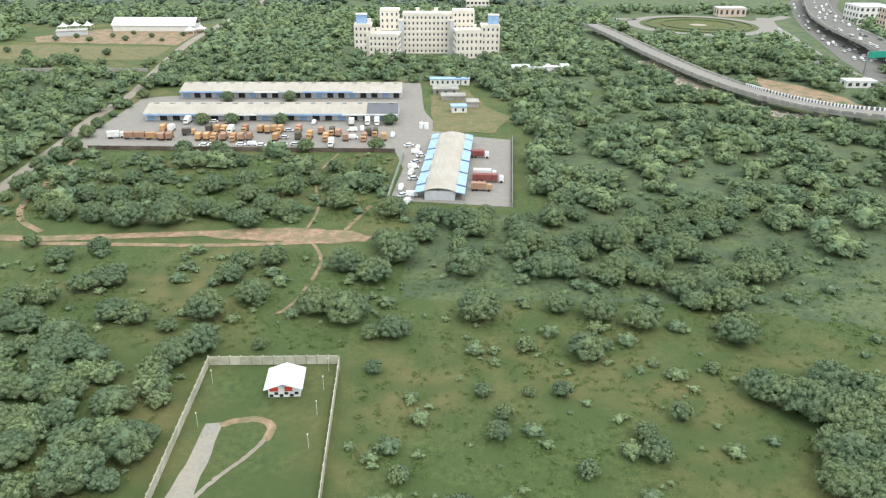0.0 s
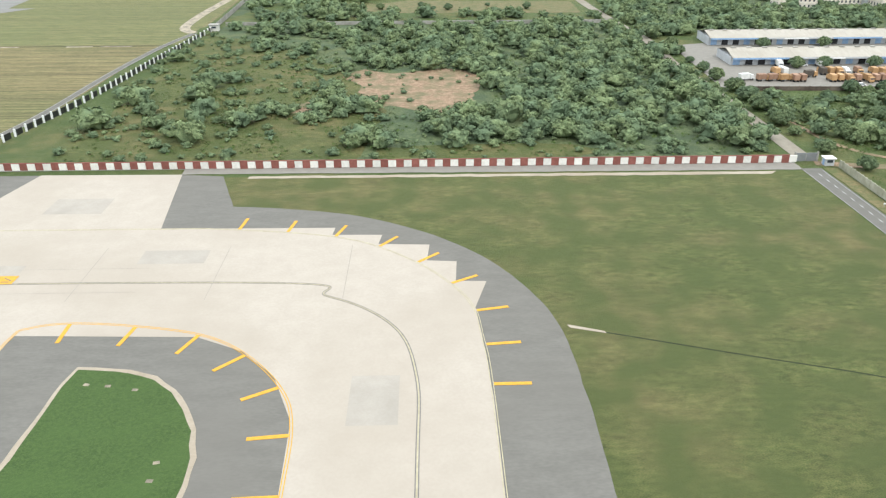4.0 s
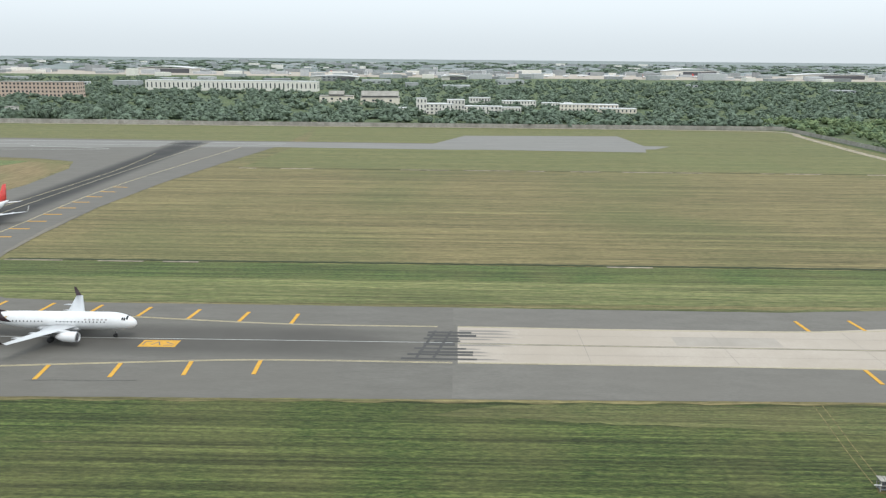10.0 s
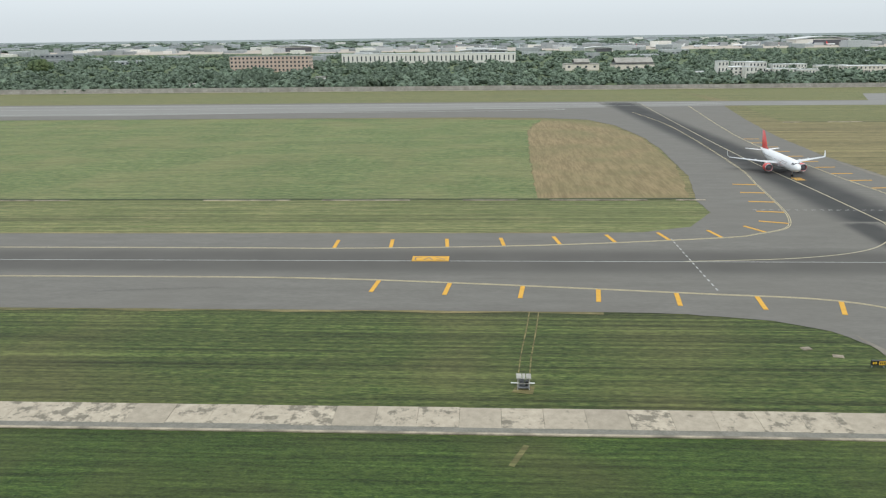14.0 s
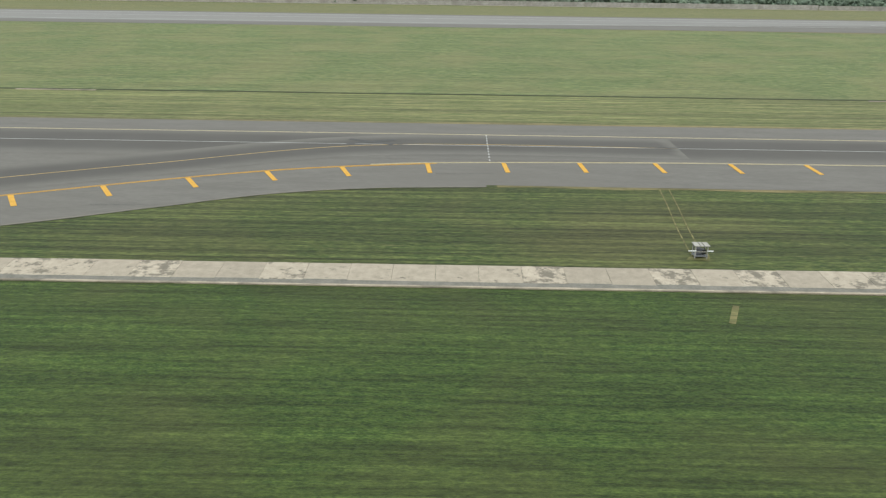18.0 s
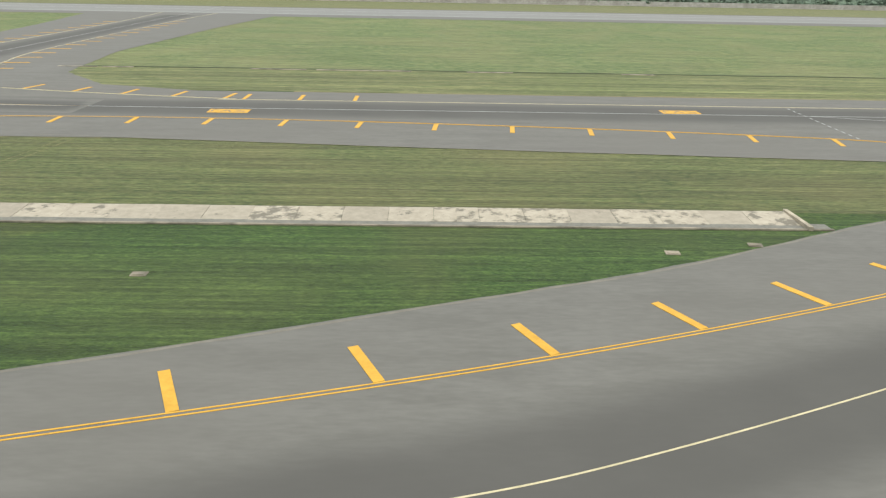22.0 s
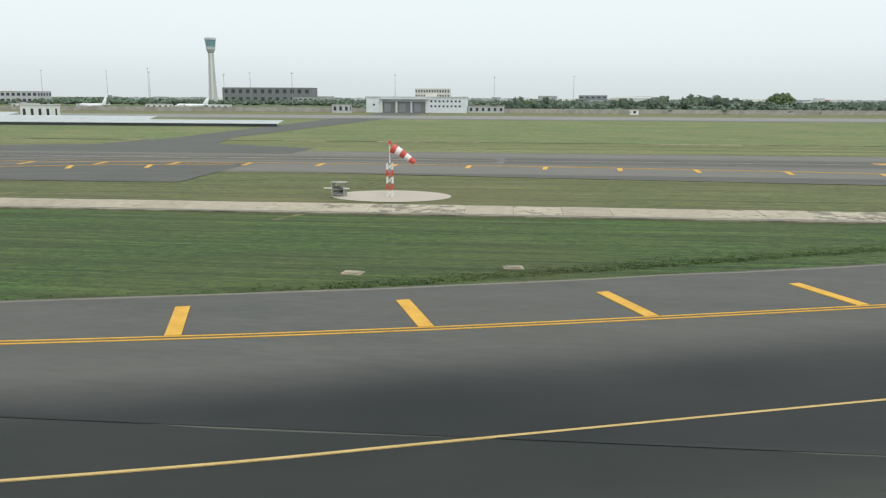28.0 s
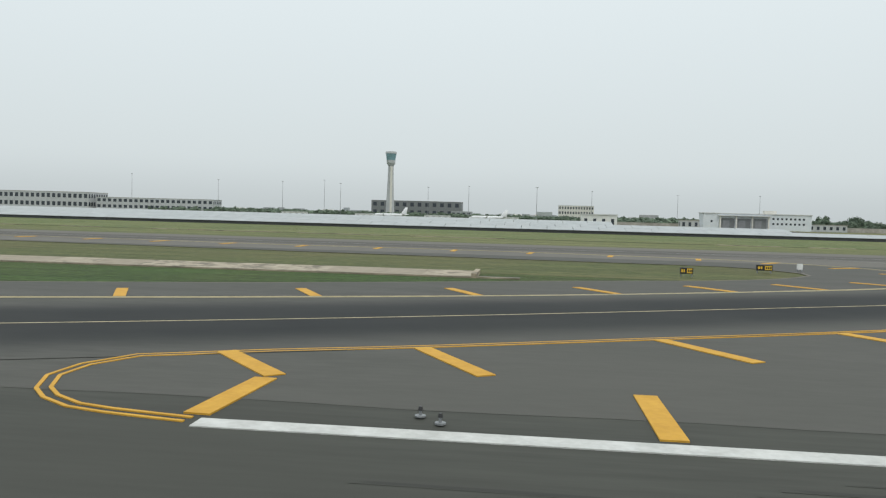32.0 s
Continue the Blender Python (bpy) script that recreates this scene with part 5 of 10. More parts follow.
# rubber laid down where the asphalt meets the concrete
bm = bmesh.new()
for k in range(9):
    x0, y0 = rr.uniform(210, 214.5), 80.8 + k * 1.1 + rr.uniform(-0.3, 0.3)
    strip(bm, [(x0, y0), (216.5 + rr.uniform(-0.3, 2.5), y0 + rr.uniform(-0.1, 0.1))], rr.uniform(0.5, 0.9), ZC + 0.004 + k * 0.0006)
for k, x0 in enumerate((211.8, 213.8)):
    strip(bm, [(x0, 81), (x0 + 2.0, 90)], 0.35, ZC + 0.011 + 0.0006 * k)
link("skid_mark", bm, M["rubber"], LINES)
for k in range(10):
    x0, y0, ln = 216.7, 80.7 + k * 1.05 + rr.uniform(-0.2, 0.2), rr.uniform(3, 9)
    soft_band("skid_mark", [(x0, y0), (x0 + 0.2, y0), (x0 + ln * 0.6, y0), (x0 + ln, y0)], rr.uniform(0.5, 1.0), ZC - 0.012 + k * 0.0006, LINES, False, "concrete_skid")
# sealed cracks in the asphalt
rk = random.Random(17)
bm = bmesh.new()
for x, y, ln in ((-196, 24.3, 3), (-120, 61, 6), (-90, 73, 6), (-330, 75, 8), (20, 74, 14), (60, 95, 10), (128, 58, 8), (170, 73, 12)):
    a = rk.uniform(-0.15, 0.3)
    pts = [(x + ln * i / 14 * math.cos(a), y + ln * i / 14 * math.sin(a) + rk.uniform(-0.12, 0.12)) for i in range(15)]
    strip(bm, pts, 0.05, Z + 0.02)
link("sealed_crack", bm, M["crack"], LINES)


# ---- concrete drains with sloped slabs ----
# channel floor, darker and greyer than the slabs beside it
M["drain_floor"] = mat("damp_drain_floor", (0.13, 0.125, 0.105), (0.20, 0.19, 0.16), 0.8, bump=0.05)
def mould(m):
    """Dark mould in ragged patches, more on some slabs than on others."""
    n, l = m.node_tree.nodes, m.node_tree.links
    b = n["Principled BSDF"]
    before = b.inputs["Base Color"].links[0].from_socket
    geo, info = n.new("ShaderNodeNewGeometry"), n.new("ShaderNodeObjectInfo")
    tex = n.new("ShaderNodeTexNoise")
    tex.inputs["Scale"].default_value, tex.inputs["Detail"].default_value, tex.inputs["Roughness"].default_value = 0.9, 7, 0.72
    l.new(geo.outputs["Position"], tex.inputs["Vector"])
    bias = n.new("ShaderNodeMath")
    bias.operation = "MULTIPLY_ADD"
    bias.inputs[1].default_value = 0.20
    l.new(info.outputs["Random"], bias.inputs[0])
    l.new(tex.outputs["Fac"], bias.inputs[2])
    span = n.new("ShaderNodeMapRange")
    span.inputs["From Min"].default_value, span.inputs["From Max"].default_value, span.inputs["To Max"].default_value = 0.655, 0.74, 0.72
    l.new(bias.outputs[0], span.inputs["Value"])
    mx = n.new("ShaderNodeMix")
    mx.data_type = "RGBA"
    mx.inputs[7].default_value = (0.085, 0.078, 0.060, 1)
    l.new(span.outputs[0], mx.inputs[0])
    l.new(before, mx.inputs[6])
    l.new(mx.outputs[2], b.inputs["Base Color"])
    return m


M["sloping_slab"] = mould(mat("mouldy_drain_concrete", (0.30, 0.26, 0.20), (0.39, 0.34, 0.265), 1.6, bump=0.12, rand=0.16, fine=9.0))
slab_bm = bmesh.new()
box(slab_bm, -1.49, -0.12, -0.12, 1.49, 1.0, 0.0)
for v in slab_bm.verts:
    v.co = Vector((v.co.x, v.co.y * 2.4, v.co.z + max(v.co.y, 0) * 0.14))
slab_me = bpy.data.meshes.new("slab")
slab_bm.to_mesh(slab_me)
slab_bm.free()
slab_me.materials.append(M["sloping_slab"])


def drain(x0, x1, y=44.6, scale=1.0):
    n = int((x1 - x0) / 3.0)
    d = thing("drain", label="long concrete drain with stained sloping slabs", category="drain", kind="structure")
    part("floor", boxes((x0, y, 0.0, x1, y + 1.1, 0.025)), M["drain_floor"], d)
    part("kerb", boxes((x0, y - 0.25, 0.0, x1, y, 0.09)), M["slab"], d, "low pale concrete kerb")
    for i in range(n):
        share("slab", slab_me, d, pose(x0 + 1.5 + 3.0 * i, y + 1.05 + rr.uniform(-0.03, 0.03), 0.03 + rr.uniform(-0.012, 0.012), 0, 0, 0))
    part("end_wall", boxes((x0 - 0.3, y - 0.3, 0.0, x0, y + 3.6, 0.28), (x0 + 3 * n, y - 0.3, 0.0, x0 + 3 * n + 0.3, y + 3.6, 0.28)), M["slab"], d)


for a, b in ((-134.4, 98.7), (140.6, 318), (-348.4, -211.7), (-507.5, -425.2), (-534.0, -525.0), (-760, -613.2)):
    drain(a, b)
# thin open drains across the far grass
for y, x0, x1 in ((120.6, -760, 98), (121.3, 140, 311), (229.4, 150, 368)):
    d = thing("drain", label="thin broken concrete drain in the grass", category="drain", kind="structure")
    x = x0
    while x < x1:
        w = rr.uniform(4, 16)
        if rr.random() < 0.6:
            part("slab", boxes((x, y, 0.0, min(x + w, x1), y + (0.9 if y > 200 else 0.5), 0.09)), M["slab"], d)
        x += w + rr.uniform(0.5, 9)
    bm = bmesh.new()   # the open ditch behind the slabs, overgrown and uneven
    strip(bm, [(x0 + (x1 - x0) * i / 400, y + 1.15 + 0.25 * noise.noise(Vector((i * 0.31, y, 0)))) for i in range(401)], 1.0 if y < 200 else 0.7, 0.03)
    part("ditch", bm, M["ditch"], d, "dark overgrown ditch")


# ---- aircraft ----
K = 0.55   # the airfield's own scale
M["air_white"] = paint("white_aircraft_paint", (0.74, 0.745, 0.75), 0.3, spec=0.5, dirt=0.05)
M["air_grey"] = paint("pale_grey_aircraft_paint", (0.56, 0.57, 0.58), 0.35, dirt=0.05)
M["air_navy"] = paint("navy_aircraft_paint", (0.018, 0.032, 0.085), 0.3, dirt=0.05)
M["air_rose"] = paint("dull_red_paint", (0.42, 0.10, 0.11), 0.4, dirt=0.06)
M["air_gold"] = paint("golden_yellow_paint", (0.85, 0.46, 0.03), 0.35, dirt=0.05)
M["air_plum"] = paint("dark_plum_paint", (0.034, 0.016, 0.020), 0.3, dirt=0.05)
M["air_sand"] = paint("pale_gold_paint", (0.62, 0.45, 0.26), 0.4, dirt=0.05)
M["air_red"] = paint("red_aircraft_paint", (0.62, 0.045, 0.035), 0.35, dirt=0.05)
M["glass_dark"] = paint("dark_window_glass", (0.02, 0.024, 0.03), 0.1, dirt=0.02)
M["tyre"] = paint("black_rubber", (0.025, 0.025, 0.026), 0.8, dirt=0.1)
M["metal"] = paint("bare_metal", (0.50, 0.50, 0.51), 0.35, metal=0.9, dirt=0.08)
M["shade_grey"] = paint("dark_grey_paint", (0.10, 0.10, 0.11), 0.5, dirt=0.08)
M["title"] = paint("pale_title_paint", (0.40, 0.37, 0.36), 0.5, dirt=0.04)


def apart(name, bm, material, parent, label="", smooth=True):
    """An aircraft part modelled at full size, brought to the airfield's scale."""
    bmesh.ops.scale(bm, vec=(K, K, K), verts=bm.verts[:])
    bmesh.ops.recalc_face_normals(bm, faces=bm.faces[:])
    return part(name, bm, material, parent, label, smooth)


def body(L, R, zc, s):
    """Radius and centre height of a fuselage of length L at s metres behind its nose."""
    nose, tail = 1.5 * 2 * R, 0.36 * L
    if s < nose:
        u = s / nose
        return R * math.sin(math.acos(max(0.0, 1 - u))) ** 0.9 if u > 0 else 0.02, zc - 0.28 * R * (1 - u) ** 2
    if s > L - tail:
        u = (s - (L - tail)) / tail
        return R * (1 - 0.9 * u ** 1.5), zc + 0.62 * R * u ** 1.4
    return R, zc


def ring(L, R, zc, s, x_nose, seg=20, a0=0.0, a1=math.tau, grow=0.0):
    r, z = body(L, R, zc, s)
    r += grow
    n = seg if a1 - a0 > 6.28 else seg + 1
    return [(x_nose - s, r * math.sin(a0 + (a1 - a0) * i / seg), z - r * math.cos(a0 + (a1 - a0) * i / seg)) for i in range(n)]


def shell(L, R, zc, xn, s0, s1, a0, a1, n=10, seg=8, grow=0.02, skew=0.0):
    """A painted patch that follows the fuselage: stations s0 to s1, angles from the belly round the side."""
    bm = bmesh.new()
    rows = []
    for i in range(n + 1):
        u = i / n
        rows.append([bm.verts.new(p) for p in ring(L, R, zc, s0 + (s1 - s0) * u, xn, seg, a0 + skew * u, a1, grow)])
    for a, b in zip(rows, rows[1:]):
        for j in range(len(a) - 1):
            bm.faces.new((a[j], a[j + 1], b[j + 1], b[j]))
    return bm


def aerofoil(chord, thick, n=5):
    top = [(-chord * i / n, thick * chord * (0.5 * math.sin(math.pi * (i / n) ** 0.6)) + 0.004) for i in range(n + 1)]
    low = [(-chord * i / n, -thick * chord * 0.35 * math.sin(math.pi * (i / n) ** 0.7) - 0.004) for i in range(n, -1, -1)]
    return top + low


def lifting(stations, axis="y"):
    """A wing or fin from stations of (leading edge x, span place, height, chord, thickness)."""
    rings = []
    for x, y, z, c, t in stations:
        if axis == "y":
            rings.append([(x + px, y, z + pz) for px, pz in aerofoil(c, t)])
        else:
            rings.append([(x + px, y + pz, z) for px, pz in aerofoil(c, t)])
    bm = bmesh.new()
    return loft(bm, rings)


def wheel(bm, x, y, r, w):
    tube(bm, (x, y - w / 2, r), (x, y + w / 2, r), r, r, 12)


def raked(bm, zc, x_front, x_back, rake):
    """Slants the front edge of a painted band: its foot reaches forward, its top lies back."""
    for v in bm.verts:
        u = (v.co.x - x_back) / (x_front - x_back)
        v.co.x += u * rake * (zc + 0.2 - v.co.z)
    return bm


def airliner(at, heading, label, L=37.6, R=1.98, span=34.1, fin="air_white", nacelle="air_white", rear=None, winglet="air_white", gear_from_nose=5.1, fan_r=1.05, rake=0.0):
    zc = 3.85
    xn = gear_from_nose
    a = thing("airliner", at, heading, label, "airliner", "aircraft on the taxiways")
    split = L * 0.70 if rear else L
    st = [0.0, 0.15, 0.5, 1.0, 1.8, 2.8, 4.2, 6.0, 12, 18, L * 0.64]
    bm = bmesh.new()
    fus = loft(bm, [ring(L, R, zc, s, xn) for s in st + [L * (0.66 + 0.034 * i) for i in range(11)]])
    fuselage = apart("fuselage", fus, M["air_white"], a)
    apart("belly_fairing", loft(bmesh.new(), [[(xn - s, w * math.cos(t), zc - R * 0.72 + 0.62 * h * math.sin(t)) for t in [math.tau * i / 14 for i in range(14)]] for s, w, h in ((11.4, 0.3, 0.2), (13, 2.0, 1.4), (17, 2.3, 1.6), (21, 2.0, 1.4), (23.5, 0.3, 0.2))]), M["air_grey"], a)
    for sgn in (1, -1):
        for s0, s1, a0, a1 in ((1.55, 1.95, 0.10, 0.86), (2.02, 2.36, 0.60, 1.06), (2.44, 2.78, 0.64, 1.06)):
            lo_, hi_ = (math.pi - a1, math.pi - a0) if sgn > 0 else (math.pi + a0, math.pi + a1)
            apart("cockpit_window", shell(L, R, zc, xn, s0, s1, lo_, hi_, 2, 5, 0.03), M["glass_dark"], fuselage, "dark cockpit pane")
    # cabin windows, one mesh shared
    wb = bmesh.new()
    bmesh.ops.create_circle(wb, cap_ends=True, segments=8, radius=1.0)
    for v in wb.verts:
        v.co = Vector((v.co.x * 0.15 * K, 0, v.co.y * 0.16 * K))
    wm = bpy.data.meshes.new("cabin_window")
    wb.to_mesh(wm)
    wb.free()
    wm.materials.append(M["glass_dark"])
    for side in (1, -1):
        for i in range(28):
            s = 6.4 + i * 0.82
            if abs(s - L * 0.5) > 1.0:
                share("cabin_window", wm, fuselage, pose((xn - s) * K, side * (R * 0.985 + 0.03) * K, (zc + 0.32) * K, side * 9, 0, 0))
    half = span / 2
    for side in (1, -1):
        w = lifting([(xn - 12.2, side * 0.6, 3.0, 7.4, 0.13), (xn - 14.6, side * 6.2, 3.42, 4.2, 0.12), (xn - 19.9, side * half * 0.97, 4.25, 1.6, 0.10)])
        wing = apart("wing", w, M["air_grey"], a, "swept wing with a pale grey top")
        tip = lifting([(xn - 19.9, side * half * 0.965, 4.2, 1.6, 0.1), (xn - 20.6, side * half * 0.99, 4.6, 1.25, 0.09), (xn - 21.6, side * half * 1.0, 6.3, 0.55, 0.08)], "y")
        apart("winglet", tip, M[winglet], wing)
        for yy in (3.4, 7.6, 11.2):
            fx = xn - 15.0 - yy * 0.42
            apart("flap_fairing", loft(bmesh.new(), [[(fx - d, side * yy + r * math.cos(t), 3.05 + yy * 0.055 + r * math.sin(t)) for t in [math.tau * i / 8 for i in range(8)]] for d, r in ((-0.8, 0.06), (0.2, 0.24), (1.3, 0.22), (2.3, 0.05))]), M["air_grey"], wing)
        nac = loft(bmesh.new(), [[(xn - 10.6 - d, side * 5.75 + r * math.cos(t), 2.05 + r * math.sin(t)) for t in [math.tau * i / 18 for i in range(18)]] for d, r in ((0.35, fan_r * 0.86), (0.0, fan_r * 0.96), (0.3, fan_r * 1.08), (1.6, fan_r * 1.14), (3.3, fan_r * 0.96), (4.2, fan_r * 0.7), (4.9, 0.32))])
        eng = apart("engine", nac, M[nacelle], a, "podded jet engine under the wing")
        face = bmesh.new()
        tube(face, (xn - 10.98, side * 5.75, 2.05), (xn - 10.9, side * 5.75, 2.05), fan_r * 0.86, fan_r * 0.84, 18)
        apart("fan", face, M["shade_grey"], eng, "dark engine intake")
        lip = loft(bmesh.new(), [[(xn - 10.6 - d, side * 5.75 + r * math.cos(t), 2.05 + r * math.sin(t)) for t in [math.tau * i / 18 for i in range(18)]] for d, r in ((0.2, fan_r * 0.9), (-0.03, fan_r * 0.97), (0.25, fan_r * 1.09))], False)
        apart("intake_lip", lip, M["metal"], eng)
        apart("pylon", lifting([(xn - 11.4, side * 5.75, 2.9, 4.6, 0.07), (xn - 12.6, side * 5.75, 3.5, 4.2, 0.07)], "z"), M["air_white"], eng)
        apart("tailplane", lifting([(xn - L + 5.2, side * 0.3, zc + 0.9, 3.6, 0.1), (xn - L + 2.2, side * 6.1, zc + 1.35, 1.3, 0.09)]), M["air_white"], a)
        mg = bmesh.new()
        tube(mg, (xn - 17.9, side * 3.7, 0.6), (xn - 17.7, side * 3.6, 3.1), 0.16)
        gear = apart("main_gear", mg, M["metal"], a)
        mw = bmesh.new()
        wheel(mw, xn - 17.9, side * 3.7 - 0.42, 0.58, 0.42)
        wheel(mw, xn - 17.9, side * 3.7 + 0.42, 0.58, 0.42)
        apart("tyre", mw, M["tyre"], gear)
    tailfin = apart("fin", lifting([(xn - L + 9.6, 0, zc + 1.6, 8.4, 0.05), (xn - L + 6.9, 0, zc + 2.4, 5.8, 0.08), (xn - L + 2.6, 0, zc + 7.9, 2.5, 0.08)], "z"), M[fin], a, "tall swept tail fin")
    ng = bmesh.new()
    tube(ng, (0, 0, 0.4), (0.1, 0, 2.4), 0.11)
    gear = apart("nose_gear", ng, M["metal"], a)
    nw = bmesh.new()
    wheel(nw, 0, -0.25, 0.38, 0.24)
    wheel(nw, 0, 0.25, 0.38, 0.24)
    apart("tyre", nw, M["tyre"], gear)
    if rear:
        apart("rear_livery", raked(shell(L, R, zc, xn, L * 0.735, L * 0.985, 0.02, math.tau - 0.02, 12, 22, 0.025), zc, xn - L * 0.735, xn - L * 0.985, rake), M[rear], fuselage, "coloured rear fuselage")
    for side in (1, -1):   # faint title bars along the side
        mid = math.pi - side * 1.12
        for j in range(6):
            s = L * 0.155 + j * 0.92
            apart("title_bar", shell(L, R, zc, xn, s, s + 0.5, mid - 0.06, mid + 0.12, 2, 2, 0.03), M["title"], fuselage)
    return a, fuselage, tailfin, xn, zc


jet, jf, jt, xn, zc = airliner((303.6, 85.5, 0.06), 0, "white airliner with a navy tail and a yellow disc", L=39.5, R=1.88, fin="air_navy", rear="air_navy", gear_from_nose=4.0)
for side in (1, -1):
    disc = bmesh.new()
    bmesh.ops.create_circle(disc, cap_ends=True, segments=24, radius=1.35)
    for v in disc.verts:
        v.co = Vector((xn - 39.5 + 3.3 + v.co.x * 0.95 - v.co.y * 0.55, side * 0.34, zc + 4.6 + v.co.y * 1.05))
    apart("tail_disc", disc, M["air_gold"], jt, "golden yellow disc on the fin")
    mid = math.pi / 2 if side > 0 else math.pi * 1.5
    apart("side_stripe", shell(39.5, 1.88, zc, xn, 15, 30, mid - (0.24 if side > 0 else 0.0), mid + (0.0 if side > 0 else 0.24), 12, 4, 0.022), M["air_navy"], jf)
    apart("gold_stripe", shell(39.5, 1.88, zc, xn, 6.8, 15, mid - 0.1, mid + 0.02, 8, 3, 0.022), M["air_gold"], jf)

plum, pf, pt, xn, zc = airliner((174.2, 86.2, 0.06), 0, "white airliner with a plum and gold patterned tail", fin="air_plum", rear="air_plum", winglet="air_plum", rake=1.5)
for side in (1, -1):
    # interlaced bundles of strokes that climb the fin
    for run in (((0.42, 1.0), (0.30, 0.76), (0.66, 0.54), (0.58, 0.30), (0.30, 0.02)), ((0.04, 0.74), (0.40, 0.62), (0.26, 0.42), (0.04, 0.34)), ((0.04, 0.52), (0.34, 0.34), (0.72, 0.22), (0.92, 0.0)), ((0.50, 0.86), (0.74, 0.66), (0.60, 0.46), (0.84, 0.30))):
        for o in (-0.13, 0.0, 0.13):
            bm = bmesh.new()
            pts = []
            for u, v in run:
                back, chord = xn - 37.6 + 1.1 - 1.0 * v, 5.8 - 3.3 * v
                pts.append((back + min(0.96, max(0.04, u + o)) * chord, zc + 2.4 + 5.4 * v))
            for (x0, z0), (x1, z1) in zip(pts, pts[1:]):
                d = Vector((x1 - x0, 0, z1 - z0)).normalized()
                s = Vector((-d.z, 0, d.x)) * 0.11
                y = side * 0.34
                bm.faces.new([bm.verts.new(p) for p in ((x0 - s.x, y, z0 - s.z), (x0 + s.x, y, z0 + s.z), (x1 + s.x, y, z1 + s.z), (x1 - s.x, y, z1 - s.z))])
            apart("gold_stroke", bm, M["air_sand"], pt, "pale gold angular stroke", False)
    for k in range(6):
        s0 = 37.6 * 0.745 + k * 1.25
        c = math.pi / 2 if side > 0 else math.pi * 1.5
        apart("gold_stroke", shell(37.6, 1.98, zc, xn, s0, s0 + 0.9, c - 0.75 + 0.12 * k, c - 0.62 + 0.12 * k, 3, 2, 0.045, 0.6), M["air_sand"], pt, "pale gold angular stroke")

red, rf, rt, xn, zc = airliner((119.3, 141.5, 0.06), -90.5, "white airliner facing the taxiway with red engine cowls", nacelle="air_red", fin="air_red", fan_r=1.25)


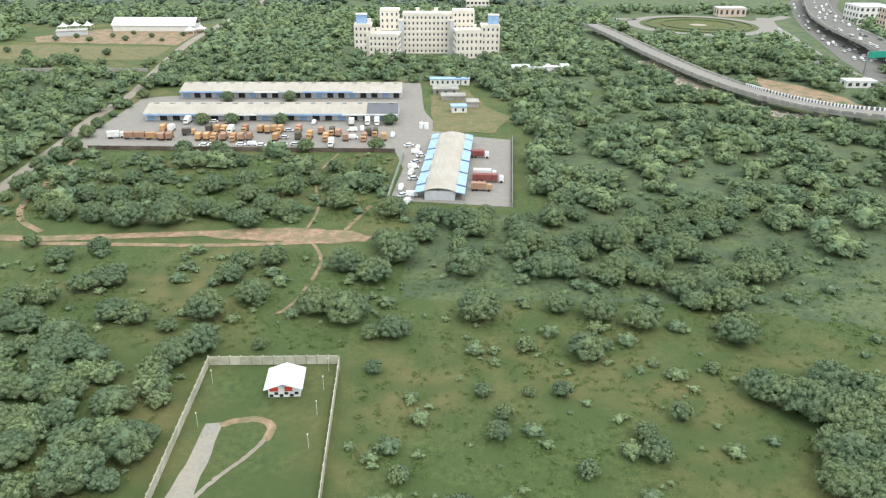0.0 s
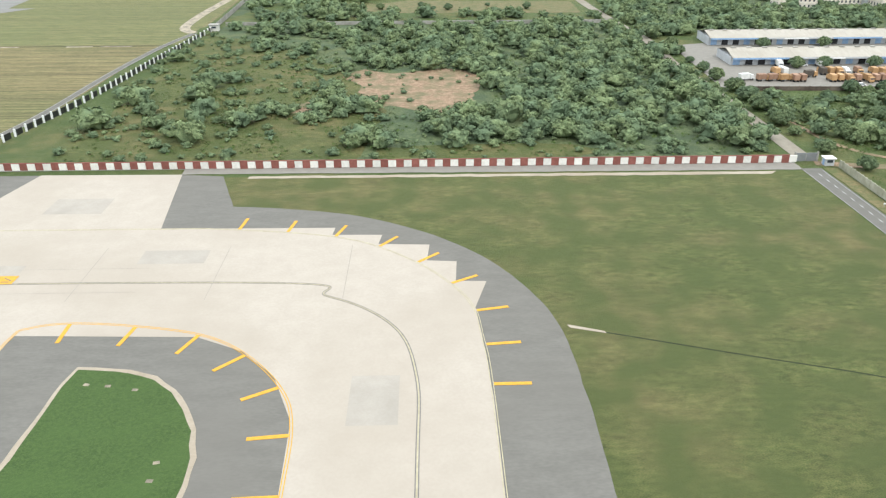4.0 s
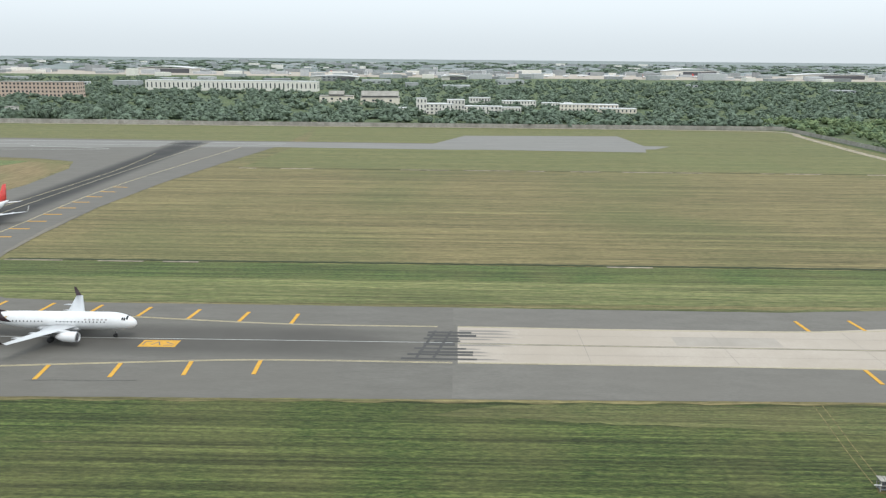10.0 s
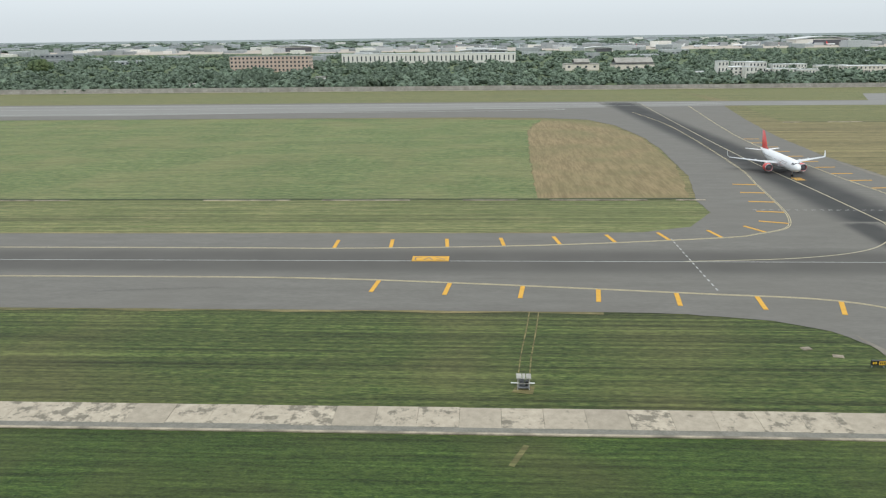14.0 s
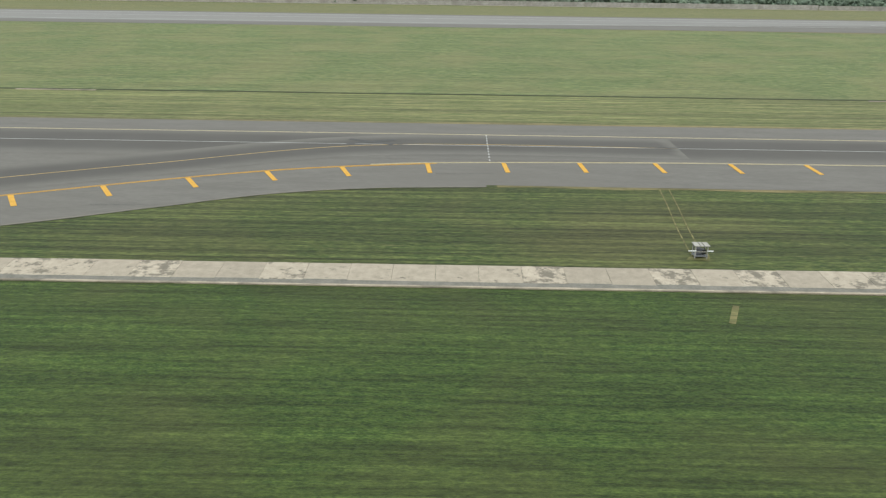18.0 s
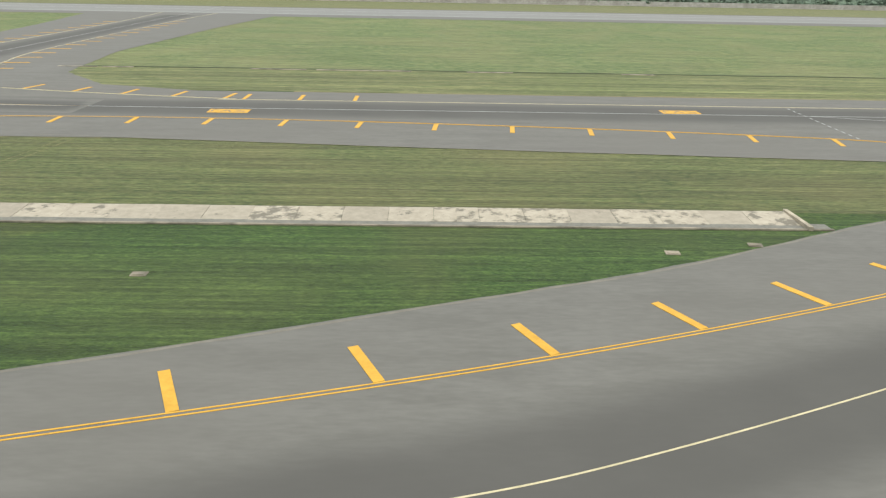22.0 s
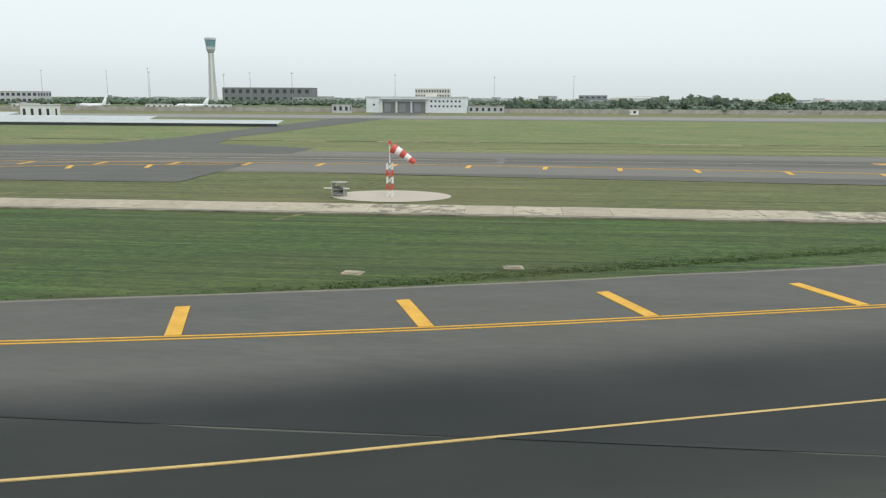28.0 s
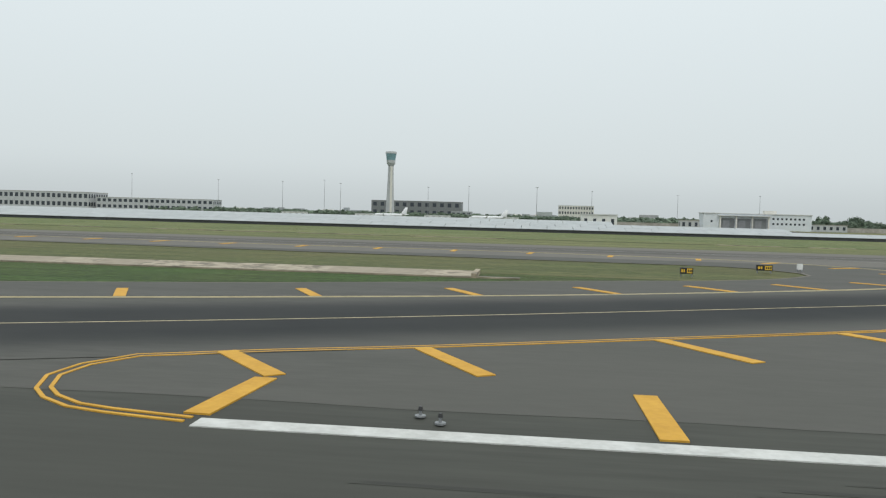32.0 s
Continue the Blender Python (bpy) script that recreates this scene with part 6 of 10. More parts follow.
def turboprop(at, heading, label):
    L, R, zc, xn = 25.0, 1.42, 2.35, 1.7
    a = thing("turboprop", at, heading, label, "turboprop airliner", "aircraft on the taxiways")
    f = apart("fuselage", loft(bmesh.new(), [ring(L, R, zc, s, xn) for s in [0, 0.15, 0.5, 1.0, 1.8, 2.8, 4.2, 8, 13] + [L * (0.62 + 0.038 * i) for i in range(11)]]), M["air_white"], a)
    for lo, hi in ((math.pi - 1.0, math.pi - 0.55), (math.pi - 0.48, math.pi - 0.05), (math.pi + 0.05, math.pi + 0.48), (math.pi + 0.55, math.pi + 1.0)):
        apart("cockpit_window", shell(L, R, zc, xn, 1.7, 2.5, lo, hi, 2, 3, 0.03), M["glass_dark"], f, "dark cockpit pane")
    wb = bmesh.new()
    box(wb, -0.13 * K, -0.01, -0.18 * K, 0.13 * K, 0.01, 0.18 * K)
    wm = bpy.data.meshes.new("cabin_window")
    wb.to_mesh(wm)
    wb.free()
    wm.materials.append(M["glass_dark"])
    for side in (1, -1):
        for i in range(17):
            share("cabin_window", wm, f, pose((xn - 5.2 - i * 0.78) * K, side * (R * 0.97 + 0.02) * K, (zc + 0.35) * K, side * 13, 0, 0))
        w = apart("wing", lifting([(xn - 10.6, 0, 4.0, 2.6, 0.16), (xn - 10.6, side * 4.6, 4.05, 2.6, 0.15), (xn - 11.2, side * 13.5, 4.2, 1.5, 0.13)]), M["air_white"], a, "straight high wing")
        apart("de_icing_boot", lifting([(xn - 10.5, side * 5.3, 4.02, 0.42, 0.5), (xn - 11.05, side * 13.4, 4.18, 0.3, 0.5)]), M["shade_grey"], w, "dark leading edge")
        nac = loft(bmesh.new(), [[(xn - 8.2 - d, side * 4.05 + r * math.cos(t), 3.75 - 0.1 * d * 0.3 + r * 1.15 * math.sin(t)) for t in [math.tau * i / 14 for i in range(14)]] for d, r in ((0, 0.3), (0.25, 0.5), (1.5, 0.62), (3.6, 0.6), (5.2, 0.2))])
        eng = apart("engine", nac, M["air_rose"], a, "dull red engine nacelle")
        hub = bmesh.new()
        tube(hub, (xn - 8.25, side * 4.05, 3.75), (xn - 7.6, side * 4.05, 3.75), 0.26, 0.04, 10)
        prop = apart("propeller_hub", hub, M["shade_grey"], eng)
        for b in range(6):
            t = b * math.tau / 6 + 0.3
            bl = bmesh.new()
            dy, dz = math.cos(t), math.sin(t)
            pr = Vector((0, -dz, dy))
            for s_, e_, w_ in ((0.2, 1.1, 0.12), (1.1, 1.95, 0.16)):
                p0, p1 = Vector((xn - 8.0, side * 4.05 + dy * s_, 3.75 + dz * s_)), Vector((xn - 8.0, side * 4.05 + dy * e_, 3.75 + dz * e_))
                o = pr * w_ + Vector((0.08, 0, 0))
                q = [bl.verts.new(p) for p in (p0 - o, p0 + o, p1 + o, p1 - o)]
                bl.faces.new(q)
            ex = bmesh.ops.extrude_face_region(bl, geom=bl.faces[:])
            for v in [g for g in ex["geom"] if isinstance(g, bmesh.types.BMVert)]:
                v.co.x -= 0.05
            apart("propeller_blade", bl, M["shade_grey"], prop, "dark propeller blade", False)
        apart("tailplane", lifting([(xn - L + 2.3, 0, 7.5, 1.9, 0.1), (xn - L + 1.9, side * 3.65, 7.55, 1.2, 0.09)]), M["air_white"], a)
        mg = bmesh.new()
        tube(mg, (xn - 12.4, side * 2.0, 0.4), (xn - 12.2, side * 1.3, 1.6), 0.13)
        wheel(mg, xn - 12.4, side * 2.0, 0.45, 0.5)
        apart("main_gear", mg, M["tyre"], a)
    fin = apart("fin", lifting([(xn - L + 9.2, 0, zc + R * 0.85, 8.6, 0.03), (xn - L + 5.6, 0, zc + R * 1.1, 5.0, 0.07), (xn - L + 3.4, 0, zc + 3.2, 3.2, 0.09), (xn - L + 2.4, 0, 7.55, 2.2, 0.1)], "z"), M["air_white"], a)
    for side in (1, -1):
        pn = bmesh.new()
        pn.faces.new([pn.verts.new(p) for p in ((xn - L + 6.0, side * 0.24, 4.1), (xn - L + 2.4, side * 0.24, 4.1), (xn - L + 1.6, side * 0.24, 7.2), (xn - L + 2.4, side * 0.24, 7.2), (xn - L + 3.2, side * 0.26, 5.2))])
        apart("fin_panel", pn, M["air_red"], fin, "red swept fin panel", False)
    ng = bmesh.new()
    tube(ng, (0, 0, 0.3), (0, 0, 1.5), 0.08)
    wheel(ng, 0, -0.15, 0.25, 0.2)
    wheel(ng, 0, 0.15, 0.25, 0.2)
    apart("nose_gear", ng, M["tyre"], a)


turboprop((338.55, 48.85, 0.08), -90.8, "white turboprop airliner with red engines and fin")


# ---- walls, fences and fixtures of the airfield ----
M["wall_white"] = mat("whitewashed_wall", (0.60, 0.58, 0.53), (0.72, 0.70, 0.65), 1.2, bump=0.05, rand=0.1)
M["wall_red"] = mat("red_brown_wall_paint", (0.19, 0.068, 0.053), (0.26, 0.098, 0.078), 1.2, bump=0.05, rand=0.12)
M["precast"] = mat("weathered_precast_concrete", (0.27, 0.26, 0.23), (0.38, 0.365, 0.33), 0.9, bump=0.08, c3=(0.2, 0.19, 0.165), big=0.3, rand=0.1)
M["steel"] = paint("galvanised_steel", (0.30, 0.31, 0.32), 0.5, metal=0.5, dirt=0.1)
M["sign_black"] = paint("black_sign_face", (0.02, 0.02, 0.02), 0.4, dirt=0.05)
M["sign_yellow"] = paint("yellow_sign_face", (0.80, 0.50, 0.04), 0.4, dirt=0.06)
M["plain_white"] = paint("white_enamel", (0.76, 0.76, 0.74), 0.5, dirt=0.06)
M["plain_red"] = paint("red_enamel", (0.60, 0.07, 0.05), 0.5, dirt=0.08)
M["blue_sheet"] = mat("blue_painted_sheet", (0.22, 0.34, 0.52), (0.31, 0.44, 0.63), 0.8, rough=0.5, bump=0.05)
M["pale_roof"] = mat("pale_cream_sheet_roof", (0.33, 0.30, 0.252), (0.41, 0.372, 0.315), 0.5, rough=0.6, bump=0.05, stretch=(4, 0.4, 1), c3=(0.30, 0.265, 0.215), big=0.2)
M["white_roof"] = mat("white_sheet_roof", (0.52, 0.53, 0.53), (0.62, 0.62, 0.61), 0.5, rough=0.5, bump=0.03)
M["facade"] = mat("cream_plaster", (0.68, 0.62, 0.54), (0.78, 0.72, 0.64), 0.6, bump=0.03, c3=(0.64, 0.57, 0.48), big=0.15)
M["station_white"] = mat("pale_blue_white_plaster", (0.60, 0.64, 0.68), (0.70, 0.73, 0.76), 0.5, bump=0.03)
M["grey_wall"] = mat("grey_plaster", (0.42, 0.43, 0.44), (0.52, 0.53, 0.54), 0.5, bump=0.03)
M["pink_wall"] = mat("pinkish_plaster", (0.50, 0.38, 0.31), (0.58, 0.46, 0.38), 0.5, bump=0.03)
M["window"] = paint("dark_building_glass", (0.05, 0.06, 0.075), 0.2, dirt=0.1)
M["teal"] = paint("teal_glass", (0.20, 0.33, 0.37), 0.3, dirt=0.05)
# the sky's reflection on the panels is put into a pale base colour
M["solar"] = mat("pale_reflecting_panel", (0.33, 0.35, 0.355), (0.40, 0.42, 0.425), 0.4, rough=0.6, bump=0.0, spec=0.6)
M["hangar_grey"] = paint("weathered_grey_cladding", (0.20, 0.21, 0.215), 0.6, dirt=0.12)
M["aged_panel"] = mat("aged_cream_concrete", (0.36, 0.345, 0.27), (0.47, 0.45, 0.36), 0.9, bump=0.06, c3=(0.25, 0.25, 0.17), big=0.4, rand=0.12)
M["dark_wall"] = mat("grimy_brown_wall", (0.055, 0.042, 0.034), (0.12, 0.088, 0.068), 0.7, bump=0.08, c3=(0.19, 0.16, 0.13), big=0.2, rand=0.15)
M["green_wall"] = mat("faded_green_wall_paint", (0.27, 0.33, 0.27), (0.37, 0.43, 0.36), 0.9, bump=0.05, c3=(0.22, 0.24, 0.2), big=0.3, rand=0.1)
M["dark_void"] = paint("shadowed_interior", (0.03, 0.03, 0.032), 0.9, dirt=0.1)


def shared_mesh(name, bm, material):
    me = bpy.data.meshes.new(name)
    bm.to_mesh(me)
    bm.free()
    for mt in (material if isinstance(material, (list, tuple)) else [material]):
        me.materials.append(mt)
    return me


# red and white boundary wall
bw = thing("wall_boundary", label="red and white painted masonry boundary wall", category="wall", kind="structure")
pan_r = shared_mesh("panel", boxes((-0.66, -0.1, 0, 0.66, 0.1, 1.42), (-0.66, -0.14, 1.42, 0.66, 0.14, 1.48)), M["wall_red"])
pan_w = shared_mesh("panel", boxes((-0.68, -0.11, 0.1, 0.68, 0.11, 1.36)), M["wall_white"])
x, k = 363.0, 0
while x < 511.5:
    w = 1.33 if k % 2 else 1.41
    share("panel", pan_r if k % 2 else pan_w, bw, pose(x + w / 2, 126.35 + 0.3 * math.sin(x * 0.01), 0))
    x += w
    k += 1
cap = bmesh.new()
strip(cap, [(363 + i * 3, 126.35 + 0.3 * math.sin((363 + i * 3) * 0.01)) for i in range(50)], 0.24, 1.44, 0.0, 0.09)
part("coping", cap, M["wall_red"], bw)
part("footing", boxes((362.8, 126.0, 0, 511.6, 126.7, 0.12)), M["precast"], bw)

# gate in the boundary wall and the guard hut
g = thing("gate", (514.2, 126.5, 0), 0, "grey sheet steel double gate across the lane", "gate")
for s in (-1, 1):
    part("leaf", boxes((min(0.04 * s, 1.95 * s), -0.04, 0.1, max(0.04 * s, 1.95 * s), 0.04, 1.62)), M["steel"], g)
    part("post", boxes((2.0 * s - 0.14, -0.16, 0, 2.0 * s + 0.14, 0.16, 1.8)), M["precast"], g)
h = thing("guard_hut", (517.4, 124.8, 0), 0, "small grey guard hut with a flat roof", "hut")
part("wall", boxes((-0.8, -0.7, 0, 0.8, 0.7, 1.3)), M["grey_wall"], h)
part("roof", boxes((-1.0, -0.95, 1.3, 1.0, 0.9, 1.42)), M["wall_white"], h)
part("window", boxes((-0.5, -0.72, 0.6, 0.5, -0.69, 1.1)), M["window"], h)
part("door", boxes((-0.83, -0.3, 0.02, -0.79, 0.25, 1.1)), M["blue_sheet"], h)


def panel_wall(name, a, b, height, step, label, material="precast"):
    a, b = Vector((*a, 0)), Vector((*b, 0))
    n = max(1, int((b - a).length / step))
    t = math.degrees(math.atan2(b.y - a.y, b.x - a.x))
    w = thing(name, label=label, category="wall", kind="structure")
    pm = shared_mesh("panel", boxes((0.06, -0.05, 0.0, step - 0.06, 0.05, height * 0.48), (0.06, -0.045, height * 0.5, step - 0.06, 0.045, height)), M[material])
    qm = shared_mesh("post", boxes((-0.08, -0.1, 0, 0.08, 0.1, height + 0.12)), M[material])
    for i in range(n):
        p = a.lerp(b, i / n)
        share("panel", pm, w, pose(p.x, p.y, 0, 0, 0, t))
        share("post", qm, w, pose(p.x, p.y, 0, 0, 0, t))
    return w


panel_wall("wall_road", (519.8, 40), (518.8, 123.6), 1.35, 1.25, "weathered precast concrete wall beside the access road", "aged_panel")
panel_wall("wall_compound", (572.7, 82.7), (589.4, 82.7), 1.25, 1.3, "weathered precast concrete compound wall", "aged_panel")
panel_wall("wall_compound", (572.9, 45), (572.7, 82.7), 1.2, 1.3, "weathered precast concrete compound wall", "aged_panel")
panel_wall("wall_compound", (590.0, 45), (589.4, 82.7), 1.2, 1.3, "weathered precast concrete compound wall", "aged_panel")
panel_wall("wall_yard", (522, 174.6), (594, 171.8), 1.0, 2.4, "dark weathered yard wall", "dark_wall")
panel_wall("wall_yard", (593.4, 141), (596, 170), 1.2, 1.6, "pale green painted yard wall", "green_wall")
panel_wall("wall_yard", (617.6, 137), (622.6, 182), 1.2, 1.6, "pale precast yard wall")
panel_wall("wall_perimeter", (374.5, 372.6), (80, 371.6), 1.9, 3.0, "pale precast perimeter wall")
panel_wall("wall_perimeter", (378, 255), (374.5, 372.6), 1.6, 2.6, "pale precast perimeter wall")
far_wall = thing("wall_perimeter", label="pale precast perimeter wall far across the field", category="wall", kind="structure")
part("wall_run", boxes((FAR, 372, 0, 80, 372.3, 2.1)), M["precast"], far_wall)
far_wall = thing("wall_far", label="pale boundary wall behind the scrub", category="wall", kind="structure")
part("wall_run", boxes((380, 262.0, 0, 508, 262.3, 1.1)), M["precast"], far_wall)

# black and white posts along the perimeter road fence
pf2 = thing("fence", label="perimeter fence with black and white posts", category="fence", kind="structure")
pw = shared_mesh("post", boxes((-0.16, -0.16, 0, 0.16, 0.16, 1.6)), M["plain_white"])
pd = shared_mesh("mesh_panel", boxes((-0.03, 0.0, 0.1, 0.03, 2.3, 1.35)), M["sign_black"])
fl = smooth_line([(362.6, 130), (366.2, 150), (369.8, 172), (373, 205), (376, 235), (378, 254)], 1.0)
acc = 0.0
for a, b in zip(fl, fl[1:]):
    acc += (b - a).length
    if acc > 2.5:
        acc = 0.0
        t = math.degrees(math.atan2(b.y - a.y, b.x - a.x)) - 90
        share("post", pw, pf2, pose(b.x, b.y, 0, 0, 0, t))
        share("mesh_panel", pd, pf2, pose(b.x, b.y, 0, 0, 0, t))
h = thing("guard_hut", (364.2, 127.6, 0), 0, "small hut with a blue sheet roof", "hut")
part("wall", boxes((-0.7, -0.6, 0, 0.7, 0.6, 1.5)), M["grey_wall"], h)
part("roof", boxes((-1.0, -0.95, 1.5, 1.0, 0.95, 1.66)), M["blue_sheet"], h)
part("window", boxes((-0.4, -0.62, 0.7, 0.4, -0.59, 1.2)), M["window"], h)
h = thing("guard_hut", (378.5, 253.5, 0), 0, "pale concrete watch hut at the fence corner", "hut")
part("wall", boxes((-1.4, -1.0, 0, 1.4, 1.0, 1.9)), M["wall_white"], h)
part("roof", boxes((-1.7, -1.3, 1.9, 1.7, 1.3, 2.1)), M["precast"], h)
part("window", boxes((-0.7, -1.03, 0.9, 0.7, -0.99, 1.5)), M["window"], h)


def sheltered_box(x, y):
    """Instrument frame: a pale steel stand with a slatted lid, side arms and boxes, on worn grass."""
    s = thing("instrument_stand", (x, y, 0), rr.uniform(-4, 4), "pale weathered steel instrument stand with a slatted lid", "instrument stand", "instrument stands by the runway")
    for a in (-0.44, 0.44):
        for b in (-0.32, 0.32):
            part("leg", boxes((a - 0.04, b - 0.04, 0, a + 0.04, b + 0.04, 0.98)), M["precast"], s)
    for a0, a1 in ((-0.56, -0.16), (-0.10, 0.12), (0.18, 0.56)):
        part("lid_slat", boxes((a0, -0.44, 0.98, a1, 0.44, 1.03)), M["precast"], s)
    for b in (-0.34, 0.34):
        part("rail", boxes((-0.5, b - 0.02, 0.52, 0.5, b + 0.02, 0.57)), M["precast"], s)
    part("arm", boxes((-1.0, -0.40, 0.58, -0.4, -0.36, 0.66)), M["plain_white"], s)
    part("arm", boxes((0.4, -0.40, 0.58, 0.85, -0.36, 0.66)), M["plain_white"], s)
    part("cabinet", boxes((-0.32, -0.22, 0.3, 0.06, 0.22, 0.72)), M["shade_grey"], s)
    part("cabinet", boxes((0.12, -0.22, 0.3, 0.36, 0.22, 0.64)), M["sign_black"], s)
    part("base_plate", boxes((-0.48, -0.36, 0.16, 0.48, 0.36, 0.22)), M["hangar_grey"], s)
    sheet("worn_soil", [(x - 0.9, y - 0.7), (x + 0.8, y - 0.8), (x + 0.9, y + 0.6), (x - 0.3, y + 0.8)], 0.022, M["hay"], "worn dry grass under an instrument stand", "soil", soft=True, wobble=0.4)
    ribbon("worn_path", [(x, y + 0.6), (x + 0.5, y + 6), (x + 1.4, y + 13), (x + 2.0, y + 18.5)], 0.11, 0.016, M["hay"], "faint worn wheel ruts across the grass", "path", offsets=(-0.45, 0.45))
    ribbon("worn_path", [(x - 0.2, y - 8.6), (x - 1.3, y - 11.2)], 0.4, 0.016, M["hay"], "faint worn footpath across the grass", "path")


for x, y in ((65.4, 51.7), (-272.7, 52.0), (-69.9, 50.9), (251.6, 54.2), (-474.9, 52.9)):
    sheltered_box(x, y)


def guidance_sign(x, y, w, kind, turn=0.0):
    s = thing("guidance_sign", (x, y, 0), turn, {"both": "black and yellow taxiway guidance sign on low legs", "back": "blank white back of a taxiway sign on low legs", "yellow": "yellow taxiway guidance sign on low legs"}[kind], "sign", "taxiway signs")
    for a in (-0.42, 0.42):
        part("leg", boxes((a * w - 0.04, -0.04, 0, a * w + 0.04, 0.04, 0.25)), M["steel"], s)
    part("cabinet", boxes((-w / 2, -0.1, 0.2, w / 2, 0.1, 0.62)), M["plain_white"] if kind == "back" else M["sign_black"], s)
    if kind != "back":
        cut = w * 0.02 if kind == "both" else -w / 2 + 0.04
        face = part("face", boxes((cut, -0.115, 0.26, w / 2 - 0.05, -0.1, 0.56)), M["sign_yellow"], s, "yellow sign face")
        if kind == "both":
            for x0, x1 in ((-0.42, -0.3), (-0.25, -0.15)):
                part("stroke", boxes((w * x0, -0.112, 0.32, w * x1, -0.1, 0.50)), M["sign_yellow"], s)
        for i in range(3):
            part("stroke", boxes((cut + w * (0.06 + 0.13 * i), -0.125, 0.32, cut + w * (0.14 + 0.13 * i), -0.114, 0.50)), M["sign_black"], s)


for x, y, w, k in ((-194.4, 61.8, 1.7, "back"), (-201.4, 51.0, 1.1, "both"), (-196.0, 56.8, 1.8, "both"), (94.2, 56.3, 1.5, "both"), (96.4, 40.4, 1.7, "both"),
                   (-408.2, 60.4, 1.6, "back"), (-414.1, 50.6, 1.2, "both"), (-316.0, 64.0, 0.9, "back"), (-314.4, 64.5, 0.7, "back"),
                   (362.6, 46.1, 1.6, "back"), (367.8, 46.0, 1.4, "back"), (411.3, 45.2, 1.2, "back"), (422.2, 45.4, 1.1, "back"), (137, 107, 1.0, "back"),
                   (-595.8, 57.4, 1.5, "both"), (-602.5, 51.2, 1.1, "both"), (-592.4, 60.2, 0.5, "back"), (-524.8, 55.5, 0.45, "back"), (-282.5, 67.8, 0.4, "back"), (-154.3, 38.7, 1.2, "back"), (-152.5, 38.8, 1.2, "back")):
    guidance_sign(x, y, w * 0.74, k)

# pale access covers set in the grass
cover = [(364.8, 56.6), (365.8, 52.9), (411.3, 63.2), (413.6, 62.9), (416.6, 62.2), (422.1, 51.4), (422.2, 49.1), (-178.2, 24.5), (-177.4, 25.9), (-175.3, 27.5), (-156.0, 24.5), (-151.7, 24.5), (-468.9, 28.8), (-462.5, 30.5), (-253, 36), (-223.5, 40), (-218, 41.5), (90, 60), (92, 58.4), (-313, 16.5), (-579.3, 25.9), (-576.1, 27.0), (-571.9, 26.3), (-558, 30), (-548, 33), (-554, 20.5)]
for x, y in cover:
    c = new("access_cover", shared_mesh("access_cover", boxes((-0.42, -0.3, 0, 0.42, 0.3, 0.05), (-0.3, -0.2, 0.05, 0.3, 0.2, 0.085)), M["slab"]))
    c.matrix_basis = pose(x, y, -0.005, 0, 0, rr.uniform(-15, 15))
    tagged(c, "pale concrete access cover set in the grass", "access cover", "covers in the grass")

# red and white barriers before the closed strip
for i in range(8):
    x = 110.9 + i * 2.15
    if abs(x - 118.3) < 0.9:
        continue
    b = thing("barrier", (x, 49.75 + 0.06 * (i % 3), 0.06), rr.uniform(-4, 4), "white barrier bar resting on red plastic feet", "barrier", "barriers at the closed strip")
    for f in (-0.85, 0.0, 0.85):
        bm = bmesh.new()
        loft(bm, [[(f - x_, y_, z_), (f + x_, y_, z_), (f + x_, -y_, z_), (f - x_, -y_, z_)] for x_, y_, z_ in ((0.16, 0.16, 0.0), (0.15, 0.14, 0.08), (0.1, 0.08, 0.22), (0.09, 0.06, 0.3))])
        part("foot", bm, M["plain_red"], b, "red plastic foot")
    bm = bmesh.new()
    tube(bm, (-0.98, 0, 0.3), (0.98, 0, 0.3), 0.085, seg=8)
    part("bar", bm, M["plain_white"], b, "white horizontal bar")
for x, lab in ((113.4, "shade_grey"), (118.2, "plain_white"), (121.6, "shade_grey"), (124.4, "plain_white")):
    s = thing("light_stand", (x, 50.9, 0.06), 0, "small portable light stand with a red lamp", "light stand", "light stands")
    bm = bmesh.new()
    tube(bm, (0, 0, 0), (0, 0, 0.75), 0.035)
    part("post", bm, M[lab], s)
    part("lamp_head", boxes((-0.1, -0.08, 0.72, 0.1, 0.08, 0.95)), M["plain_red"], s)
    part("foot", boxes((-0.22, -0.22, 0, 0.22, 0.22, 0.05)), M[lab], s)

# windsock on its pale round pad
bm = bmesh.new()
bmesh.ops.create_circle(bm, cap_ends=True, segments=40, radius=1.0)
for v in bm.verts:
    v.co = Vector((-471.2 + v.co.x * 4.3, 53.4 + v.co.y * 3.3, 0.03))
tagged(link("pavement_round", bm, M["concrete"]), "round pale concrete pad under the windsock", "pavement", "", "structure")
ws = thing("windsock", (-471.2, 52.8, 0.03), 0, "red and white windsock on a lattice mast", "windsock")
for i in range(5):
    z0, z1 = i * 0.48, (i + 1) * 0.48
    bm = bmesh.new()
    for a, b in ((-1, -1), (1, -1), (1, 1), (-1, 1)):
        tube(bm, (a * 0.2, b * 0.2, z0), (a * 0.19, b * 0.19, z1), 0.035, seg=5)
    tube(bm, (-0.2, -0.2, z0), (0.2, -0.2, z1), 0.025, seg=5)
    tube(bm, (0.2, -0.2, z0), (-0.2, -0.2, z1), 0.025, seg=5)
    tube(bm, (-0.2, 0.2, z0), (0.2, 0.2, z1), 0.025, seg=5)
    part("mast_section", bm, M["plain_red"] if i % 2 else M["plain_white"], ws)
bm = bmesh.new()
tube(bm, (0, 0, 2.4), (0, 0, 3.7), 0.04)
